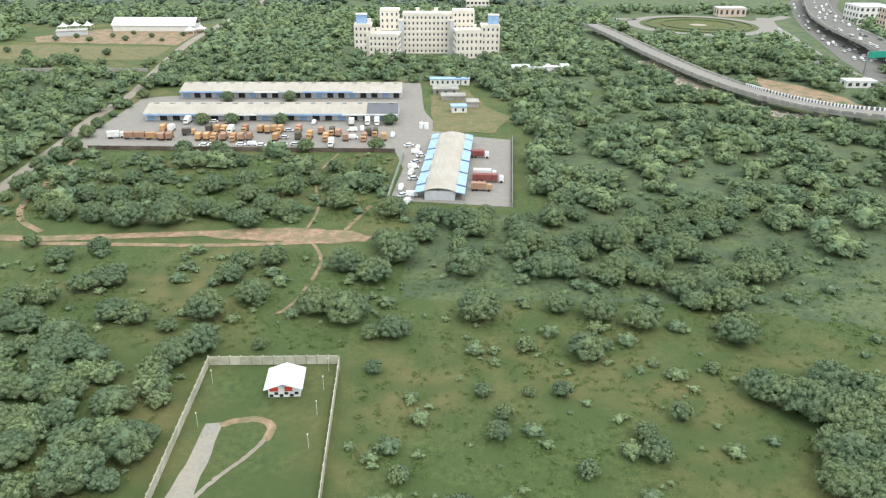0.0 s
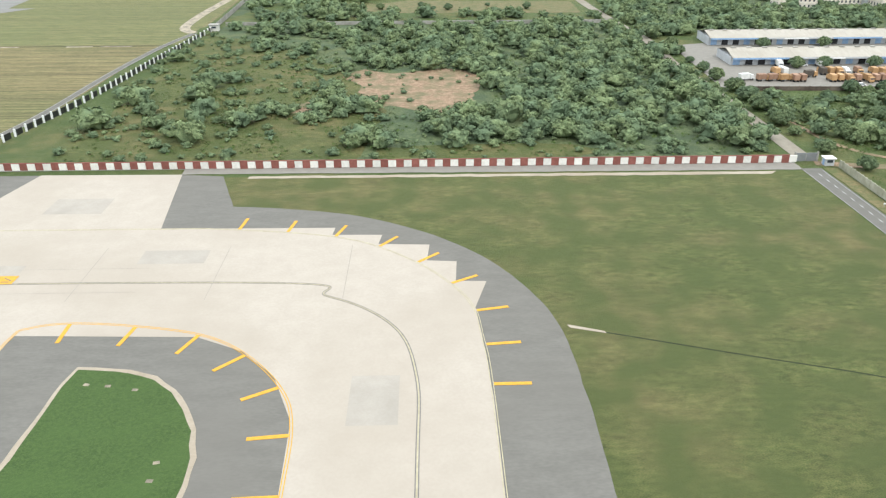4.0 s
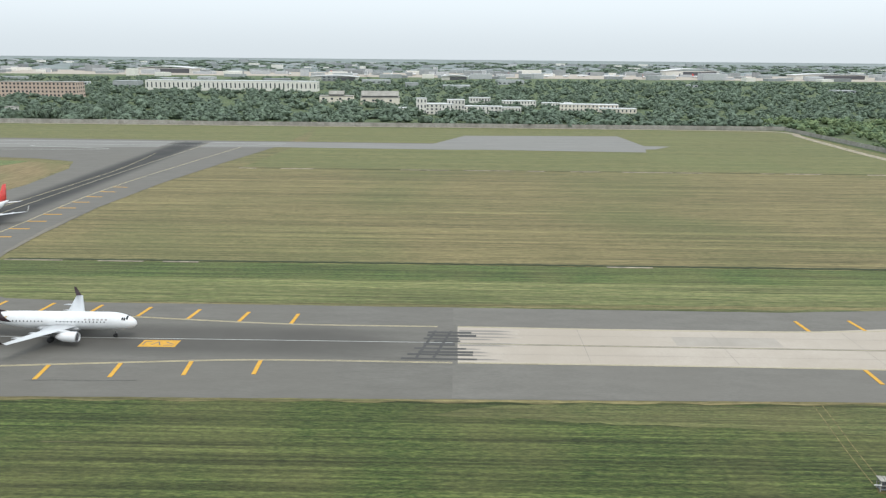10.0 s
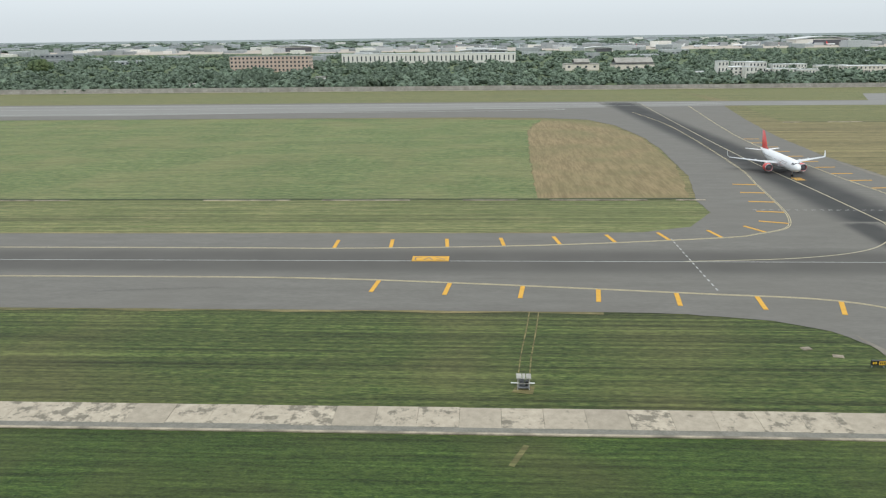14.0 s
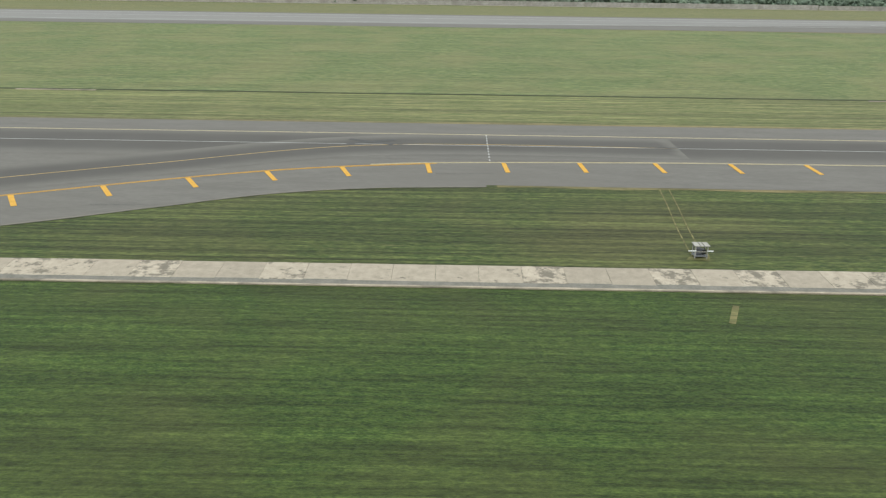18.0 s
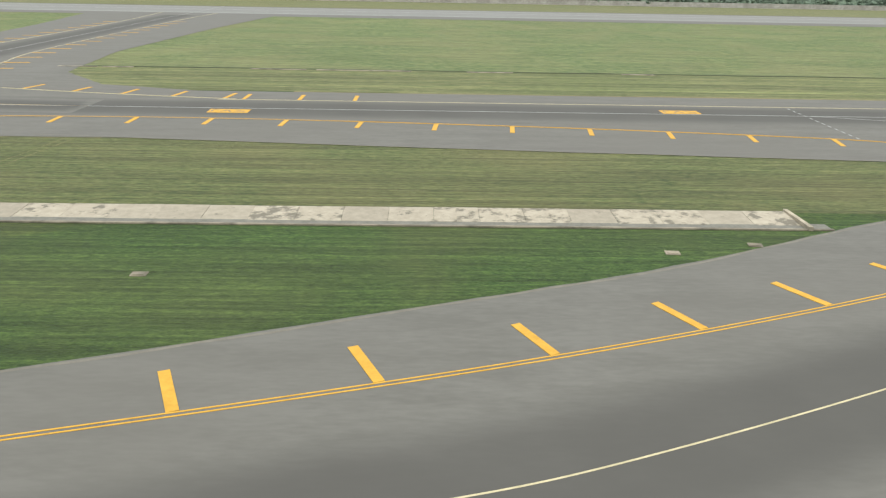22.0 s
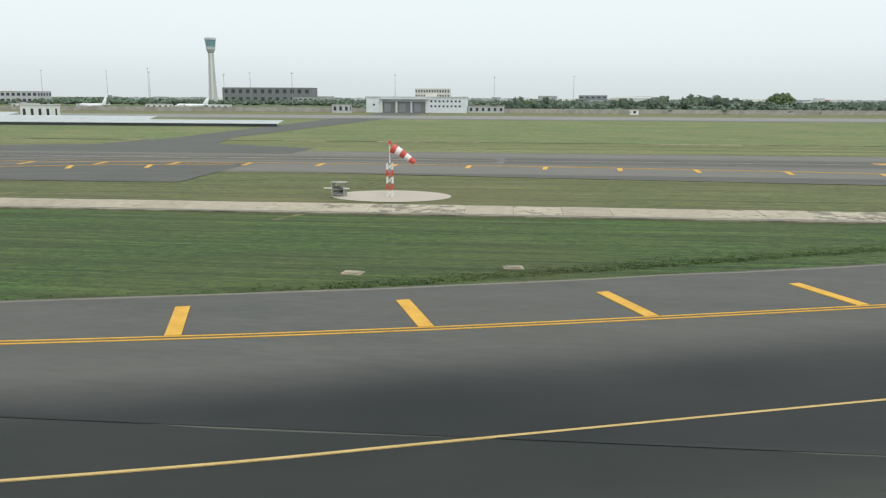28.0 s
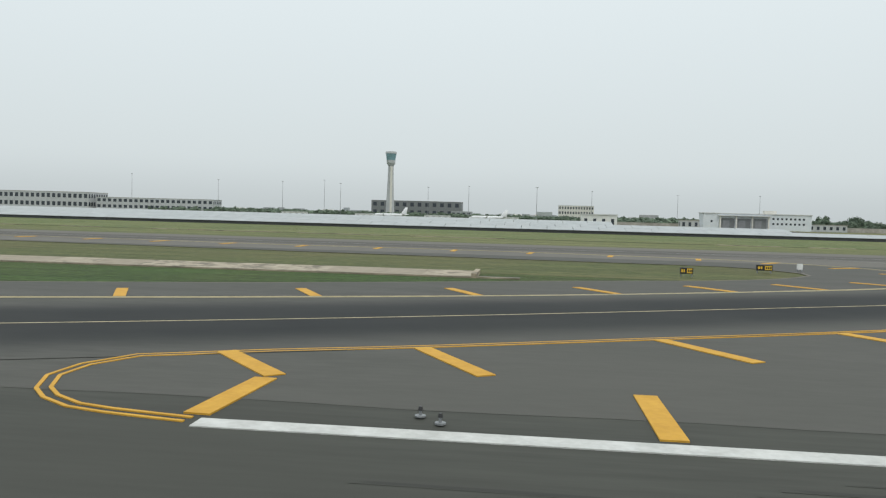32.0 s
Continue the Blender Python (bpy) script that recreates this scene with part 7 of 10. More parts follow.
part("pole", bm, M["plain_white"], ws)
bm = bmesh.new()
tube(bm, (0, 0, 3.7), (0, 0, 3.95), 0.12, 0.08)
part("obstruction_light", bm, M["plain_red"], ws)
for i in range(5):
    u0, u1 = i / 5, (i + 1) / 5
    p0, p1 = Vector((0.15 + 1.6 * u0, 0, 3.45 - 1.0 * u0 ** 1.2)), Vector((0.15 + 1.6 * u1, 0, 3.45 - 1.0 * u1 ** 1.2))
    bm = bmesh.new()
    tube(bm, p0, p1, 0.34 - 0.16 * u0, 0.34 - 0.16 * u1, 12, False)
    part("sleeve_band", bm, M["plain_white"] if i % 2 else M["plain_red"], ws)

# runway distance box on a worn pad
mk = thing("marker_box", (-559.3, 17.7, 0.02), 12, "white and orange marker box on a concrete pad", "marker")
part("pad", boxes((-0.7, -0.45, 0, 0.7, 0.45, 0.04)), M["slab"], mk)
bm = boxes((-0.2, -0.13, 0.04, 0.2, 0.13, 0.66))
part("cabinet", bm, M["plain_white"], mk)
part("side_panel", boxes((0.2, -0.12, 0.1, 0.23, 0.12, 0.5)), M["sign_yellow"], mk)
part("slot", boxes((-0.16, -0.145, 0.12, -0.06, -0.13, 0.5)), M["sign_black"], mk)
sheet("worn_soil", [(-561, 16.5), (-557, 16.2), (-553.5, 16.6), (-554, 18), (-558, 18.6), (-561.3, 18)], 0.012, M["sand"], "worn sandy soil by the runway edge", "soil", soft=True, wobble=0.6)

# small edge lights
for x, y in ((-614.7, 13.4), (-614.3, 13.0), (-588, 13.6), (-549.7, 13.5), (-518.9, 13.9), (-205.5, 24.2), (-212, 20.6)):
    e = thing("edge_light", (x, y, 0.06), 0, "small raised runway edge light", "runway light", "edge lights")
    bm = bmesh.new()
    tube(bm, (0, 0, 0), (0, 0, 0.03), 0.1, seg=10)
    part("base", bm, M["steel"], e)
    bm = bmesh.new()
    tube(bm, (0, 0, 0.03), (0, 0, 0.12), 0.03, 0.025)
    part("stem", bm, M["steel"], e)
    bm = bmesh.new()
    tube(bm, (0, 0, 0.12), (0, 0, 0.19), 0.05, 0.03)
    part("lens", bm, M["sign_black"], e)


def block(name, at, w, d, h, storeys, wall, label, category="building", turn=0.0, roof="precast", bay=2.6, win_w=1.2, group="", sides=True, parapet=0.3, z0=0.0, win_h=0.5):
    """A plain building with rows of windows, a roof slab and a parapet."""
    o = thing(name, (at[0], at[1], z0), turn, label, category, group)
    part("wall", boxes((-w / 2, -d / 2, 0, w / 2, d / 2, h)), M[wall], o)
    part("roof", boxes((-w / 2 - 0.15, -d / 2 - 0.15, h, w / 2 + 0.15, d / 2 + 0.15, h + parapet)), M[roof], o)
    if storeys:
        sh_ = h / storeys
        wm = shared_mesh("window", boxes((-win_w / 2, -0.05, 0, win_w / 2, 0.03, sh_ * win_h)), M["window"])
        n = max(1, int(w / bay))
        for s in range(storeys):
            for i in range(n):
                share("window", wm, o, pose(-w / 2 + (i + 0.5) * w / n, -d / 2, s * sh_ + sh_ * 0.3))
            if sides:
                m = max(1, int(d / bay))
                for i in range(m):
                    for sg in (-1, 1):
                        share("window", wm, o, pose(sg * w / 2, -d / 2 + (i + 0.5) * d / m, s * sh_ + sh_ * 0.3, 0, 0, 90 * sg))
    return o


# fire station
fs = thing("fire_station", (-515.5, 369, 0), 0, "long pale grey fire station with open vehicle bays", "fire station")
part("wall", boxes((-16.5, -4.5, 0, 31.2, 4.5, 7.2)), M["station_white"], fs)
part("roof", boxes((-16.8, -4.8, 7.2, 31.5, 4.8, 7.55)), M["white_roof"], fs)
for i in range(3):
    # flat dark panel on the wall: the open bay's inner shade as colour
    part("bay", boxes((-8.8 + i * 7.1, -4.56, 0, -2.6 + i * 7.1, -4.48, 5.2)), M["hangar_grey"], fs, "open dark vehicle bay")
    part("vehicle_front", boxes((-7.9 + i * 7.1, -4.66, 0.3, -4.9 + i * 7.1, -4.57, 4.2)), M["steel"], fs, "vehicle standing inside the bay")
for i in range(4):
    part("column", boxes((-9.3 + i * 7.1, -5.2, 0, -8.7 + i * 7.1, -4.5, 6.4)), M["wall_white"], fs)
part("canopy", boxes((-10, -6.0, 6.2, 13.2, -4.5, 6.5)), M["white_roof"], fs)
wm = shared_mesh("window", boxes((-0.45, -0.05, 0, 0.45, 0.03, 0.9)), M["window"])
for r_ in range(2):
    for i in range(8):
        share("window", wm, fs, pose(14.5 + i * 1.9, -4.5, 2.6 + 2.3 * r_))
share("window", wm, fs, pose(-12.8, -4.5, 3.2))
part("roof_room", boxes((11.5, -2, 7.5, 16.5, 2, 9.0)), M["wall_white"], fs)
block("station_annex", (-475.5, 372, 0), 17, 6, 3.0, 1, "grey_wall", "low grey annex beside the fire station", "building", roof="precast")
block("pump_house", (-541, 352, 0), 8, 5, 3.6, 1, "grey_wall", "small grey pump house", "building")
block("site_office", (-594, 206, 0), 9.2, 4, 4.4, 1, "plain_white", "white prefabricated site office on the apron", "building", roof="white_roof", bay=2.2, win_w=0.8)
hut = block("equipment_hut", (-409.5, 350, 0), 3.4, 3, 2.1, 1, "plain_white", "small white equipment hut", "hut", bay=3)

# control tower
ct = thing("control_tower", (-737.5, 697, 0), 20, "tall pale control tower with a teal glass cab", "control tower")
bm = bmesh.new()
loft(bm, [[(r * math.cos(math.tau * i / 12), r * 0.8 * math.sin(math.tau * i / 12), z) for i in range(12)] for z, r in ((0, 4.2), (20, 3.3), (36, 2.7), (47, 2.5))])
part("shaft", bm, M["grey_wall"], ct)
part("rib", boxes((-0.9, -3.6, 0, 0.9, -2.0, 46)), M["wall_white"], ct)
bm = bmesh.new()
loft(bm, [[(r * math.cos(math.tau * i / 16), r * math.sin(math.tau * i / 16), z) for i in range(16)] for z, r in ((46.5, 2.7), (49, 4.0), (51.5, 4.2))])
part("collar", bm, M["grey_wall"], ct)
bm = bmesh.new()
loft(bm, [[(r * math.cos(math.tau * i / 16), r * math.sin(math.tau * i / 16), z) for i in range(16)] for z, r in ((51.5, 4.0), (57.5, 4.9))])
part("glass_cab", bm, M["teal"], ct)
bm = bmesh.new()
loft(bm, [[(r * math.cos(math.tau * i / 16), r * math.sin(math.tau * i / 16), z) for i in range(16)] for z, r in ((57.5, 5.2), (59.3, 5.0))])
part("cab_roof", bm, M["grey_wall"], ct)

# rows of tilted solar panels beside the taxiway
for r_ in range(3):
    sp = thing("solar_array", label="long pale row of tilted solar panels on steel legs", category="solar panels", group="solar rows")
    y0, zl, x_end = 179 + r_ * 5.0, 0.75 + r_ * 0.7, (-518, -552, -592)[r_]
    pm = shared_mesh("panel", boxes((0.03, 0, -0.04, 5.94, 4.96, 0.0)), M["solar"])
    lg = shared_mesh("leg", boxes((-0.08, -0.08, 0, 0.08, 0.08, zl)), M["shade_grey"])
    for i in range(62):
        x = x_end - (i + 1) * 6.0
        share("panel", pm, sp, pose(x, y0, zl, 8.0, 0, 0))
        if i % 2 == 0:
            share("leg", lg, sp, pose(x, y0 + 0.3, -0.02))
    # added dark board stands in for the shaded gap under the low edge
    part("kerb_wall", boxes((x_end - 372, y0 + 0.6, 0, x_end - 0.5, y0 + 0.8, zl - 0.05)), M["shade_grey"], sp)

# lamp masts round the far apron
for x, y, hgt in ((-606.5, 500, 22), (-655, 560, 24), (-985, 694, 34), (-900, 694, 30), (-840, 700, 30), (-800, 700, 32), (-770, 640, 27), (-560, 640, 25), (-480, 700, 25), (-410, 700, 26), (-690, 600, 24)):
    lm = thing("lamp_mast", (x, y, 0), 0, "tall thin apron lamp mast", "lamp mast", "lamp masts")
    bm = bmesh.new()
    tube(bm, (0, 0, 0), (0, 0, hgt), 0.2, 0.1, 8)
    part("pole", bm, M["steel"], lm)
    part("lamp_head", boxes((-0.9, -0.3, hgt, 0.9, 0.3, hgt + 0.45)), M["grey_wall"], lm)

# patrol vehicle by the perimeter gate
def car(at, turn, colour, label, van=False, group="parked cars"):
    c = thing("van" if van else "car", at, turn, label, "van" if van else "car", group)
    q = car_mesh(colour, van)
    L, W = (2.5, 0.95) if van else (2.3, 0.95)
    for nm, me in q:
        if nm == "wheel":
            for a in (-0.3, 0.3):
                for b in (-0.45, 0.45):
                    share(nm, me, c, pose(a * L, b * W, 0.18))
        else:
            share(nm, me, c, pose(0, 0, 0))
    return c


CARS = {}


def car_mesh(colour, van):
    if (colour, van) in CARS:
        return CARS[(colour, van)]
    L, W, H = (2.5, 0.95, 1.05) if van else (2.3, 0.95, 0.78)
    b = bmesh.new()
    prof = [(-L / 2, 0.16), (-L / 2, 0.48), (-L * 0.46, 0.52), (L * 0.3, 0.5), (L * 0.48, 0.42), (L / 2, 0.18)]
    loft(b, [[(x, y, z) for x, z in prof] for y in (-W / 2, W / 2)])
    bmesh.ops.recalc_face_normals(b, faces=b.faces[:])
    cab = bmesh.new()
    x0, x1 = (-L * 0.48, L * 0.26) if van else (-L * 0.36, L * 0.22)
    loft(cab, [[(x0, -W / 2 * 0.96, 0.5), (x1 + 0.25, -W / 2 * 0.96, 0.5), (x1, -W / 2 * 0.8, H), (x0 + 0.12, -W / 2 * 0.8, H)], [(x0, W / 2 * 0.96, 0.5), (x1 + 0.25, W / 2 * 0.96, 0.5), (x1, W / 2 * 0.8, H), (x0 + 0.12, W / 2 * 0.8, H)]])
    bmesh.ops.recalc_face_normals(cab, faces=cab.faces[:])
    roof = boxes((x0 + 0.12, -W / 2 * 0.8, H, x1, W / 2 * 0.8, H + 0.03))
    wb = bmesh.new()
    tube(wb, (0, -0.07, 0), (0, 0.07, 0), 0.18, 0.18, 10)
    out = [("body", shared_mesh("body", b, M[colour])), ("cabin", shared_mesh("cabin", cab, M["plain_white"] if van else M["window"])), ("roof", shared_mesh("roof", roof, M[colour])), ("wheel", shared_mesh("wheel", wb, M["tyre"]))]
    CARS[(colour, van)] = out
    return out


car((355.9, 125.6, 0.03), 0, "plain_white", "white patrol car parked by the perimeter gate", group="patrol car")

# small white marker posts beside the access road
for x, y in ((517.2, 105.8), (517.9, 67.8), (517.6, 86.5), (518.2, 52.5)):
    mp = thing("marker_post", (x, y, 0), 0, "small white marker post beside the access road", "marker post", "roadside marker posts")
    bm = bmesh.new()
    tube(bm, (0, 0, 0), (0, 0, 0.55), 0.04, 0.04, 6)
    part("post", bm, M["precast"], mp)
    part("plate", boxes((-0.16, -0.03, 0.5, 0.16, 0.03, 0.72)), M["plain_white"], mp)


M["gravel"] = mat("grey_gravel", (0.20, 0.185, 0.155), (0.27, 0.25, 0.21), 2.0, c3=(0.30, 0.26, 0.20), big=0.3, bump=0.2)


# ---- beyond the fence: compound, warehouses, halls and roads ----
sheet("compound_lawn", [(573, 45), (572.9, 82.4), (589.2, 82.4), (589.8, 45)], 0.0, M["land"], "green lawn inside the walled compound", "grass field")
sheet("compound_drive", [(573.6, 45), (573.6, 54), (574.6, 62), (575.4, 70.6), (577.4, 70.8), (577.0, 62), (576.7, 54), (576.6, 45)], 0.02, M["gravel"], "grey gravel drive in the compound", "drive", wobble=0.3)
for pts, w, mt, z in (([(576.6, 57.4), (578.4, 61), (581.0, 64.6), (582.6, 67.6)], 0.45, "lane", 0.028), ([(577.2, 70.2), (578.6, 71.0), (580.6, 71.3), (582.2, 70.8), (583.0, 69.6), (582.6, 67.6)], 1.0, "dirt", 0.024)):
    run = smooth_line(pts, 0.35)
    bm = bmesh.new()
    strip(bm, [p + noise.noise_vector(p * 1.4) * 0.16 for p in run], w, z, 0.0)
    strip(bm, [p + noise.noise_vector(p * 2.3) * 0.3 for p in run], w * 0.6, z + 0.004, 0.15)
    tagged(link("compound_path", bm, M[mt]), "pale worn footpath curving across the compound lawn", "path", "", "structure")
hs = thing("cabin", (583.4, 77.2, 0), 2, "small cabin with a white sheet roof and red panels", "cabin")
part("wall", boxes((-1.9, -1.6, 0, 1.9, 1.9, 1.55)), M["plain_white"], hs)
for s_ in (-1, 1):
    bm = bmesh.new()
    loft(bm, [[(s_ * 2.3, y, 1.5), (0, y, 2.3), (0, y, 2.22), (s_ * 2.3, y, 1.42)] for y in (-2.3, 2.4)])
    bmesh.ops.recalc_face_normals(bm, faces=bm.faces[:])
    part("roof_slope", bm, M["white_roof"], hs)
part("front_panel", boxes((-1.7, -1.66, 0.85, -0.7, -1.6, 1.45)), M["plain_red"], hs)
part("front_panel", boxes((0.1, -1.66, 0.85, 1.0, -1.6, 1.45)), M["plain_red"], hs)
for i in range(6):
    part("chequer", boxes((-1.75 + i * 0.6, -1.67, 0.08 + 0.3 * (i % 2), -1.3 + i * 0.6, -1.61, 0.42 + 0.3 * (i % 2))), M["sign_black"], hs)
for x, y in ((588.2, 81), (588, 77), (587.8, 72), (587.6, 66), (574.2, 78.5), (574.6, 70)):
    pl = thing("lamp_post", (x, y, 0), 0, "slim white lamp post on the lawn", "lamp post", "compound lamp posts")
    bm = bmesh.new()
    tube(bm, (0, 0, 0), (0, 0, 2.0), 0.02, 0.015, 6)
    part("pole", bm, M["plain_white"], pl)
    part("lamp_head", boxes((-0.06, -0.16, 1.98, 0.06, 0.03, 2.05)), M["plain_white"], pl)


def warehouse(x0, x1, y0, y1, eave, ridge, dark_end=False):
    w = thing("warehouse", ((x0 + x1) / 2, y0, 0), 0, "long warehouse with a cream roof and blue fascia", "warehouse", "warehouses")
    L, D = x1 - x0, y1 - y0
    part("wall", boxes((-L / 2, 1.0, 0, L / 2, D - 0.4, eave)), M["grey_wall"], w)
    n = 16
    for i in range(n):
        a, b = -L / 2 + L * i / n, -L / 2 + L * (i + 1) / n
        for (ya, za), (yb, zb) in (((-0.2, eave), (D / 2, ridge)), ((D / 2, ridge), (D + 0.2, eave))):
            bm = bmesh.new()
            loft(bm, [[(a + 0.01, ya, za), (a + 0.01, yb, zb), (a + 0.01, yb, zb - 0.12), (a + 0.01, ya, za - 0.12)], [(b - 0.01, ya, za), (b - 0.01, yb, zb), (b - 0.01, yb, zb - 0.12), (b - 0.01, ya, za - 0.12)]])
            bmesh.ops.recalc_face_normals(bm, faces=bm.faces[:])
            part("roof_panel", bm, M["shade_grey"] if dark_end and i >= n - 2 and ya < 1 else M["pale_roof"], w)
        part("ridge_vent", boxes((a + L / n * 0.35, D / 2 - 0.6, ridge - 0.05, a + L / n * 0.65, D / 2 + 0.3, ridge + 0.14)), M["precast"], w)
    for i in range(9):
        a = -L / 2 + L * i / 9
        part("fascia", boxes((a + 0.05, -0.5, eave - 0.45, a + L / 9 - 0.05, -0.3, eave - 0.05)), M[("blue_sheet", "blue_sheet", "grey_wall", "plain_white", "grey_wall", "blue_sheet", "blue_sheet", "plain_white", "plain_white")[i]], w)
    for i in range(20):
        a = -L / 2 + L * (i + 0.2) / 20
        # dark panels paint the inner shade of open doorways; every third is blue sheet
        part("loading_door", boxes((a, 0.93, 0.1, a + L / 20 * 0.55, 1.02, eave * 0.72)), M["dark_void"] if i % 3 else M["blue_sheet"], w)


warehouse(527, 594, 199, 211, 2.2, 3.6, True)
warehouse(529.5, 594.5, 224, 236, 2.3, 3.5)

# slanting loading shed with blue side awnings
sd = thing("loading_shed", (603.6, 140.5, 0), -6.0, "loading shed with a cream vaulted roof and blue awnings", "warehouse")
bm = bmesh.new()
prof = [(-3.2, 2.0), (-2.4, 2.35), (-1.2, 2.6), (0, 2.7), (1.2, 2.6), (2.4, 2.35), (3.2, 2.0)]
loft(bm, [[(x, y, z) for x, z in prof] + [(x, y, z - 0.1) for x, z in prof[::-1]] for y in (0, 40)])
bmesh.ops.recalc_face_normals(bm, faces=bm.faces[:])
part("roof", bm, M["pale_roof"], sd)
part("wall", boxes((-3.0, 0.3, 0, 3.0, 39.7, 2.0)), M["grey_wall"], sd)
for i in range(10):
    for s_ in (-1, 1):
        bm = bmesh.new()
        xa, xb = s_ * 3.2, s_ * 5.0
        up = 0.25 if i % 2 else 0.0
        y0, y1 = i * 4 + 0.1, i * 4 + 3.9
        loft(bm, [[(xa, y, 2.0 + up), (xb, y, 1.6 + up), (xb, y, 1.5 + up), (xa, y, 1.88 + up)] for y in (y0, y1)])
        bmesh.ops.recalc_face_normals(bm, faces=bm.faces[:])
        part("awning", bm, M["blue_sheet"], sd)
        part("awning_post", boxes((xb - 0.06 * s_ - 0.05, y0, 0, xb - 0.06 * s_ + 0.05, y0 + 0.1, 1.55)), M["steel"], sd)

M["truck_orange"] = mat("orange_truck_paint", (0.38, 0.22, 0.10), (0.46, 0.285, 0.14), 0.8, rough=0.6, bump=0.02, rand=0.15)
M["truck_brown"] = mat("rusty_brown_truck_paint", (0.27, 0.16, 0.105), (0.35, 0.215, 0.145), 0.8, rough=0.7, bump=0.02, rand=0.15)
M["truck_red"] = mat("dark_red_trailer_paint", (0.17, 0.05, 0.045), (0.24, 0.075, 0.065), 0.8, rough=0.6, bump=0.02)
M["truck_dark"] = mat("dark_canvas", (0.07, 0.06, 0.05), (0.12, 0.10, 0.08), 0.8, rough=0.9, bump=0.05)
M["tarp"] = mat("white_tarpaulin", (0.58, 0.57, 0.54), (0.70, 0.69, 0.66), 0.8, bump=0.05)
TR = {}


def truck(at, turn, colour, label, long=2.9):
    key = (colour, long)
    if key not in TR:
        cargo = bmesh.new()
        rings = []
        for i in range(7):   # ribbed box body
            for x, w in ((-long / 2 + long * i / 7 + 0.02, 0.62), (-long / 2 + long * (i + 0.4) / 7, 0.62), (-long / 2 + long * (i + 0.45) / 7, 0.66), (-long / 2 + long * (i + 0.6) / 7, 0.66), (-long / 2 + long * (i + 0.65) / 7, 0.62)):
                rings.append([(x, -w, 0.5), (x, w, 0.5), (x, w, 1.7 + w * 0.1), (x, -w, 1.7 + w * 0.1)])
        loft(cargo, rings)
        bmesh.ops.recalc_face_normals(cargo, faces=cargo.faces[:])
        cab = bmesh.new()
        loft(cab, [[(long / 2 + 0.08, y, 0.3), (long / 2 + 1.0, y, 0.3), (long / 2 + 1.02, y, 0.85), (long / 2 + 0.85, y, 1.4), (long / 2 + 0.1, y, 1.45)] for y in (-0.58, 0.58)])
        bmesh.ops.recalc_face_normals(cab, faces=cab.faces[:])
        glass = boxes((long / 2 + 0.95, -0.5, 0.88, long / 2 + 1.0, 0.5, 1.22))
        wh = bmesh.new()
        tube(wh, (0, -0.11, 0), (0, 0.11, 0), 0.27, 0.27, 10)
        TR[key] = [("cargo_body", shared_mesh("cargo_body", cargo, M[colour])), ("cab", shared_mesh("cab", cab, M["truck_orange"] if colour not in ("tarp", "truck_red") else M["plain_white"])),
                   ("windscreen", shared_mesh("windscreen", glass, M["window"])), ("wheel", shared_mesh("wheel", wh, M["tyre"]))]
    o = thing("truck", at, turn, label, "truck", "trucks in the yard")
    for nm, me in TR[key]:
        if nm == "wheel":
            for a in (-long * 0.34, -long * 0.14, long / 2 + 0.5):
                for b in (-0.5, 0.5):
                    share(nm, me, o, pose(a, b, 0.27))
        else:
            share(nm, me, o, pose(0, 0, 0))


rt_ = random.Random(11)
TRL = {"truck_orange": "orange cargo truck parked in the yard", "truck_brown": "rusty brown cargo truck parked in the yard", "truck_dark": "truck with a dark canvas cover", "tarp": "truck with a white covered body"}
def tilt():
    return rt_.uniform(-6, 6)


for colour, spots in (
        ("truck_orange", ((534.9, 189.6), (545.7, 182.2), (547.6, 182.4), (549.6, 182), (548.6, 189.4), (550.4, 189), (554.2, 182), (559.5, 189), (561.3, 188.4), (562.9, 189), (564.5, 189), (564.5, 181.8), (572.6, 184), (576.7, 182), (590.9, 182))),
        ("truck_brown", ((536.7, 182.5), (538.5, 182.7), (551.8, 182.1), (556.1, 182), (558, 182.3), (555.6, 189.6), (569.1, 189.5), (574.9, 187.6), (579.4, 185.5), (581.6, 181.6), (586.1, 182))),
        ("truck_dark", ((546.5, 189.2), (569.8, 182.8), (577.7, 187.2), (586.9, 186.2), (588.6, 185.9))),
        ("tarp", ((536.9, 189.6), (552.1, 189), (539, 198.0), (549.6, 197), (581.9, 195.6), (586, 196.8), (588.5, 196.4), (578.5, 177.6)))):
    for x, y in spots:
        truck((x, y, P1), (-90 if rt_.random() < 0.4 else 90) + tilt(), colour, TRL[colour], 2.3)
for x, y, colour in ((528.6, 183.2, "truck_brown"), (531.3, 183.2, "truck_brown"), (534, 182.8, "truck_orange"), (541.7, 186.4, "truck_dark")):
    truck((x, y, P1), 8 + tilt() * 0.5, colour, TRL[colour], 2.3)
truck((524.6, 183.8, P1), 14, "tarp", TRL["tarp"])
for at, tn, c, lg in (((611.8, 146.3, P1), -6, "truck_brown", 3.2), ((613.6, 151.5, P1), -6, "truck_red", 5.6), ((613.2, 154.6, P1), -6, "tarp", 4.0), ((613.0, 168.0, P1), -6, "truck_red", 3.4)):
    truck(at, tn, c, TRL["tarp"] if c == "tarp" else "long red-brown trailer truck at the loading shed", lg)
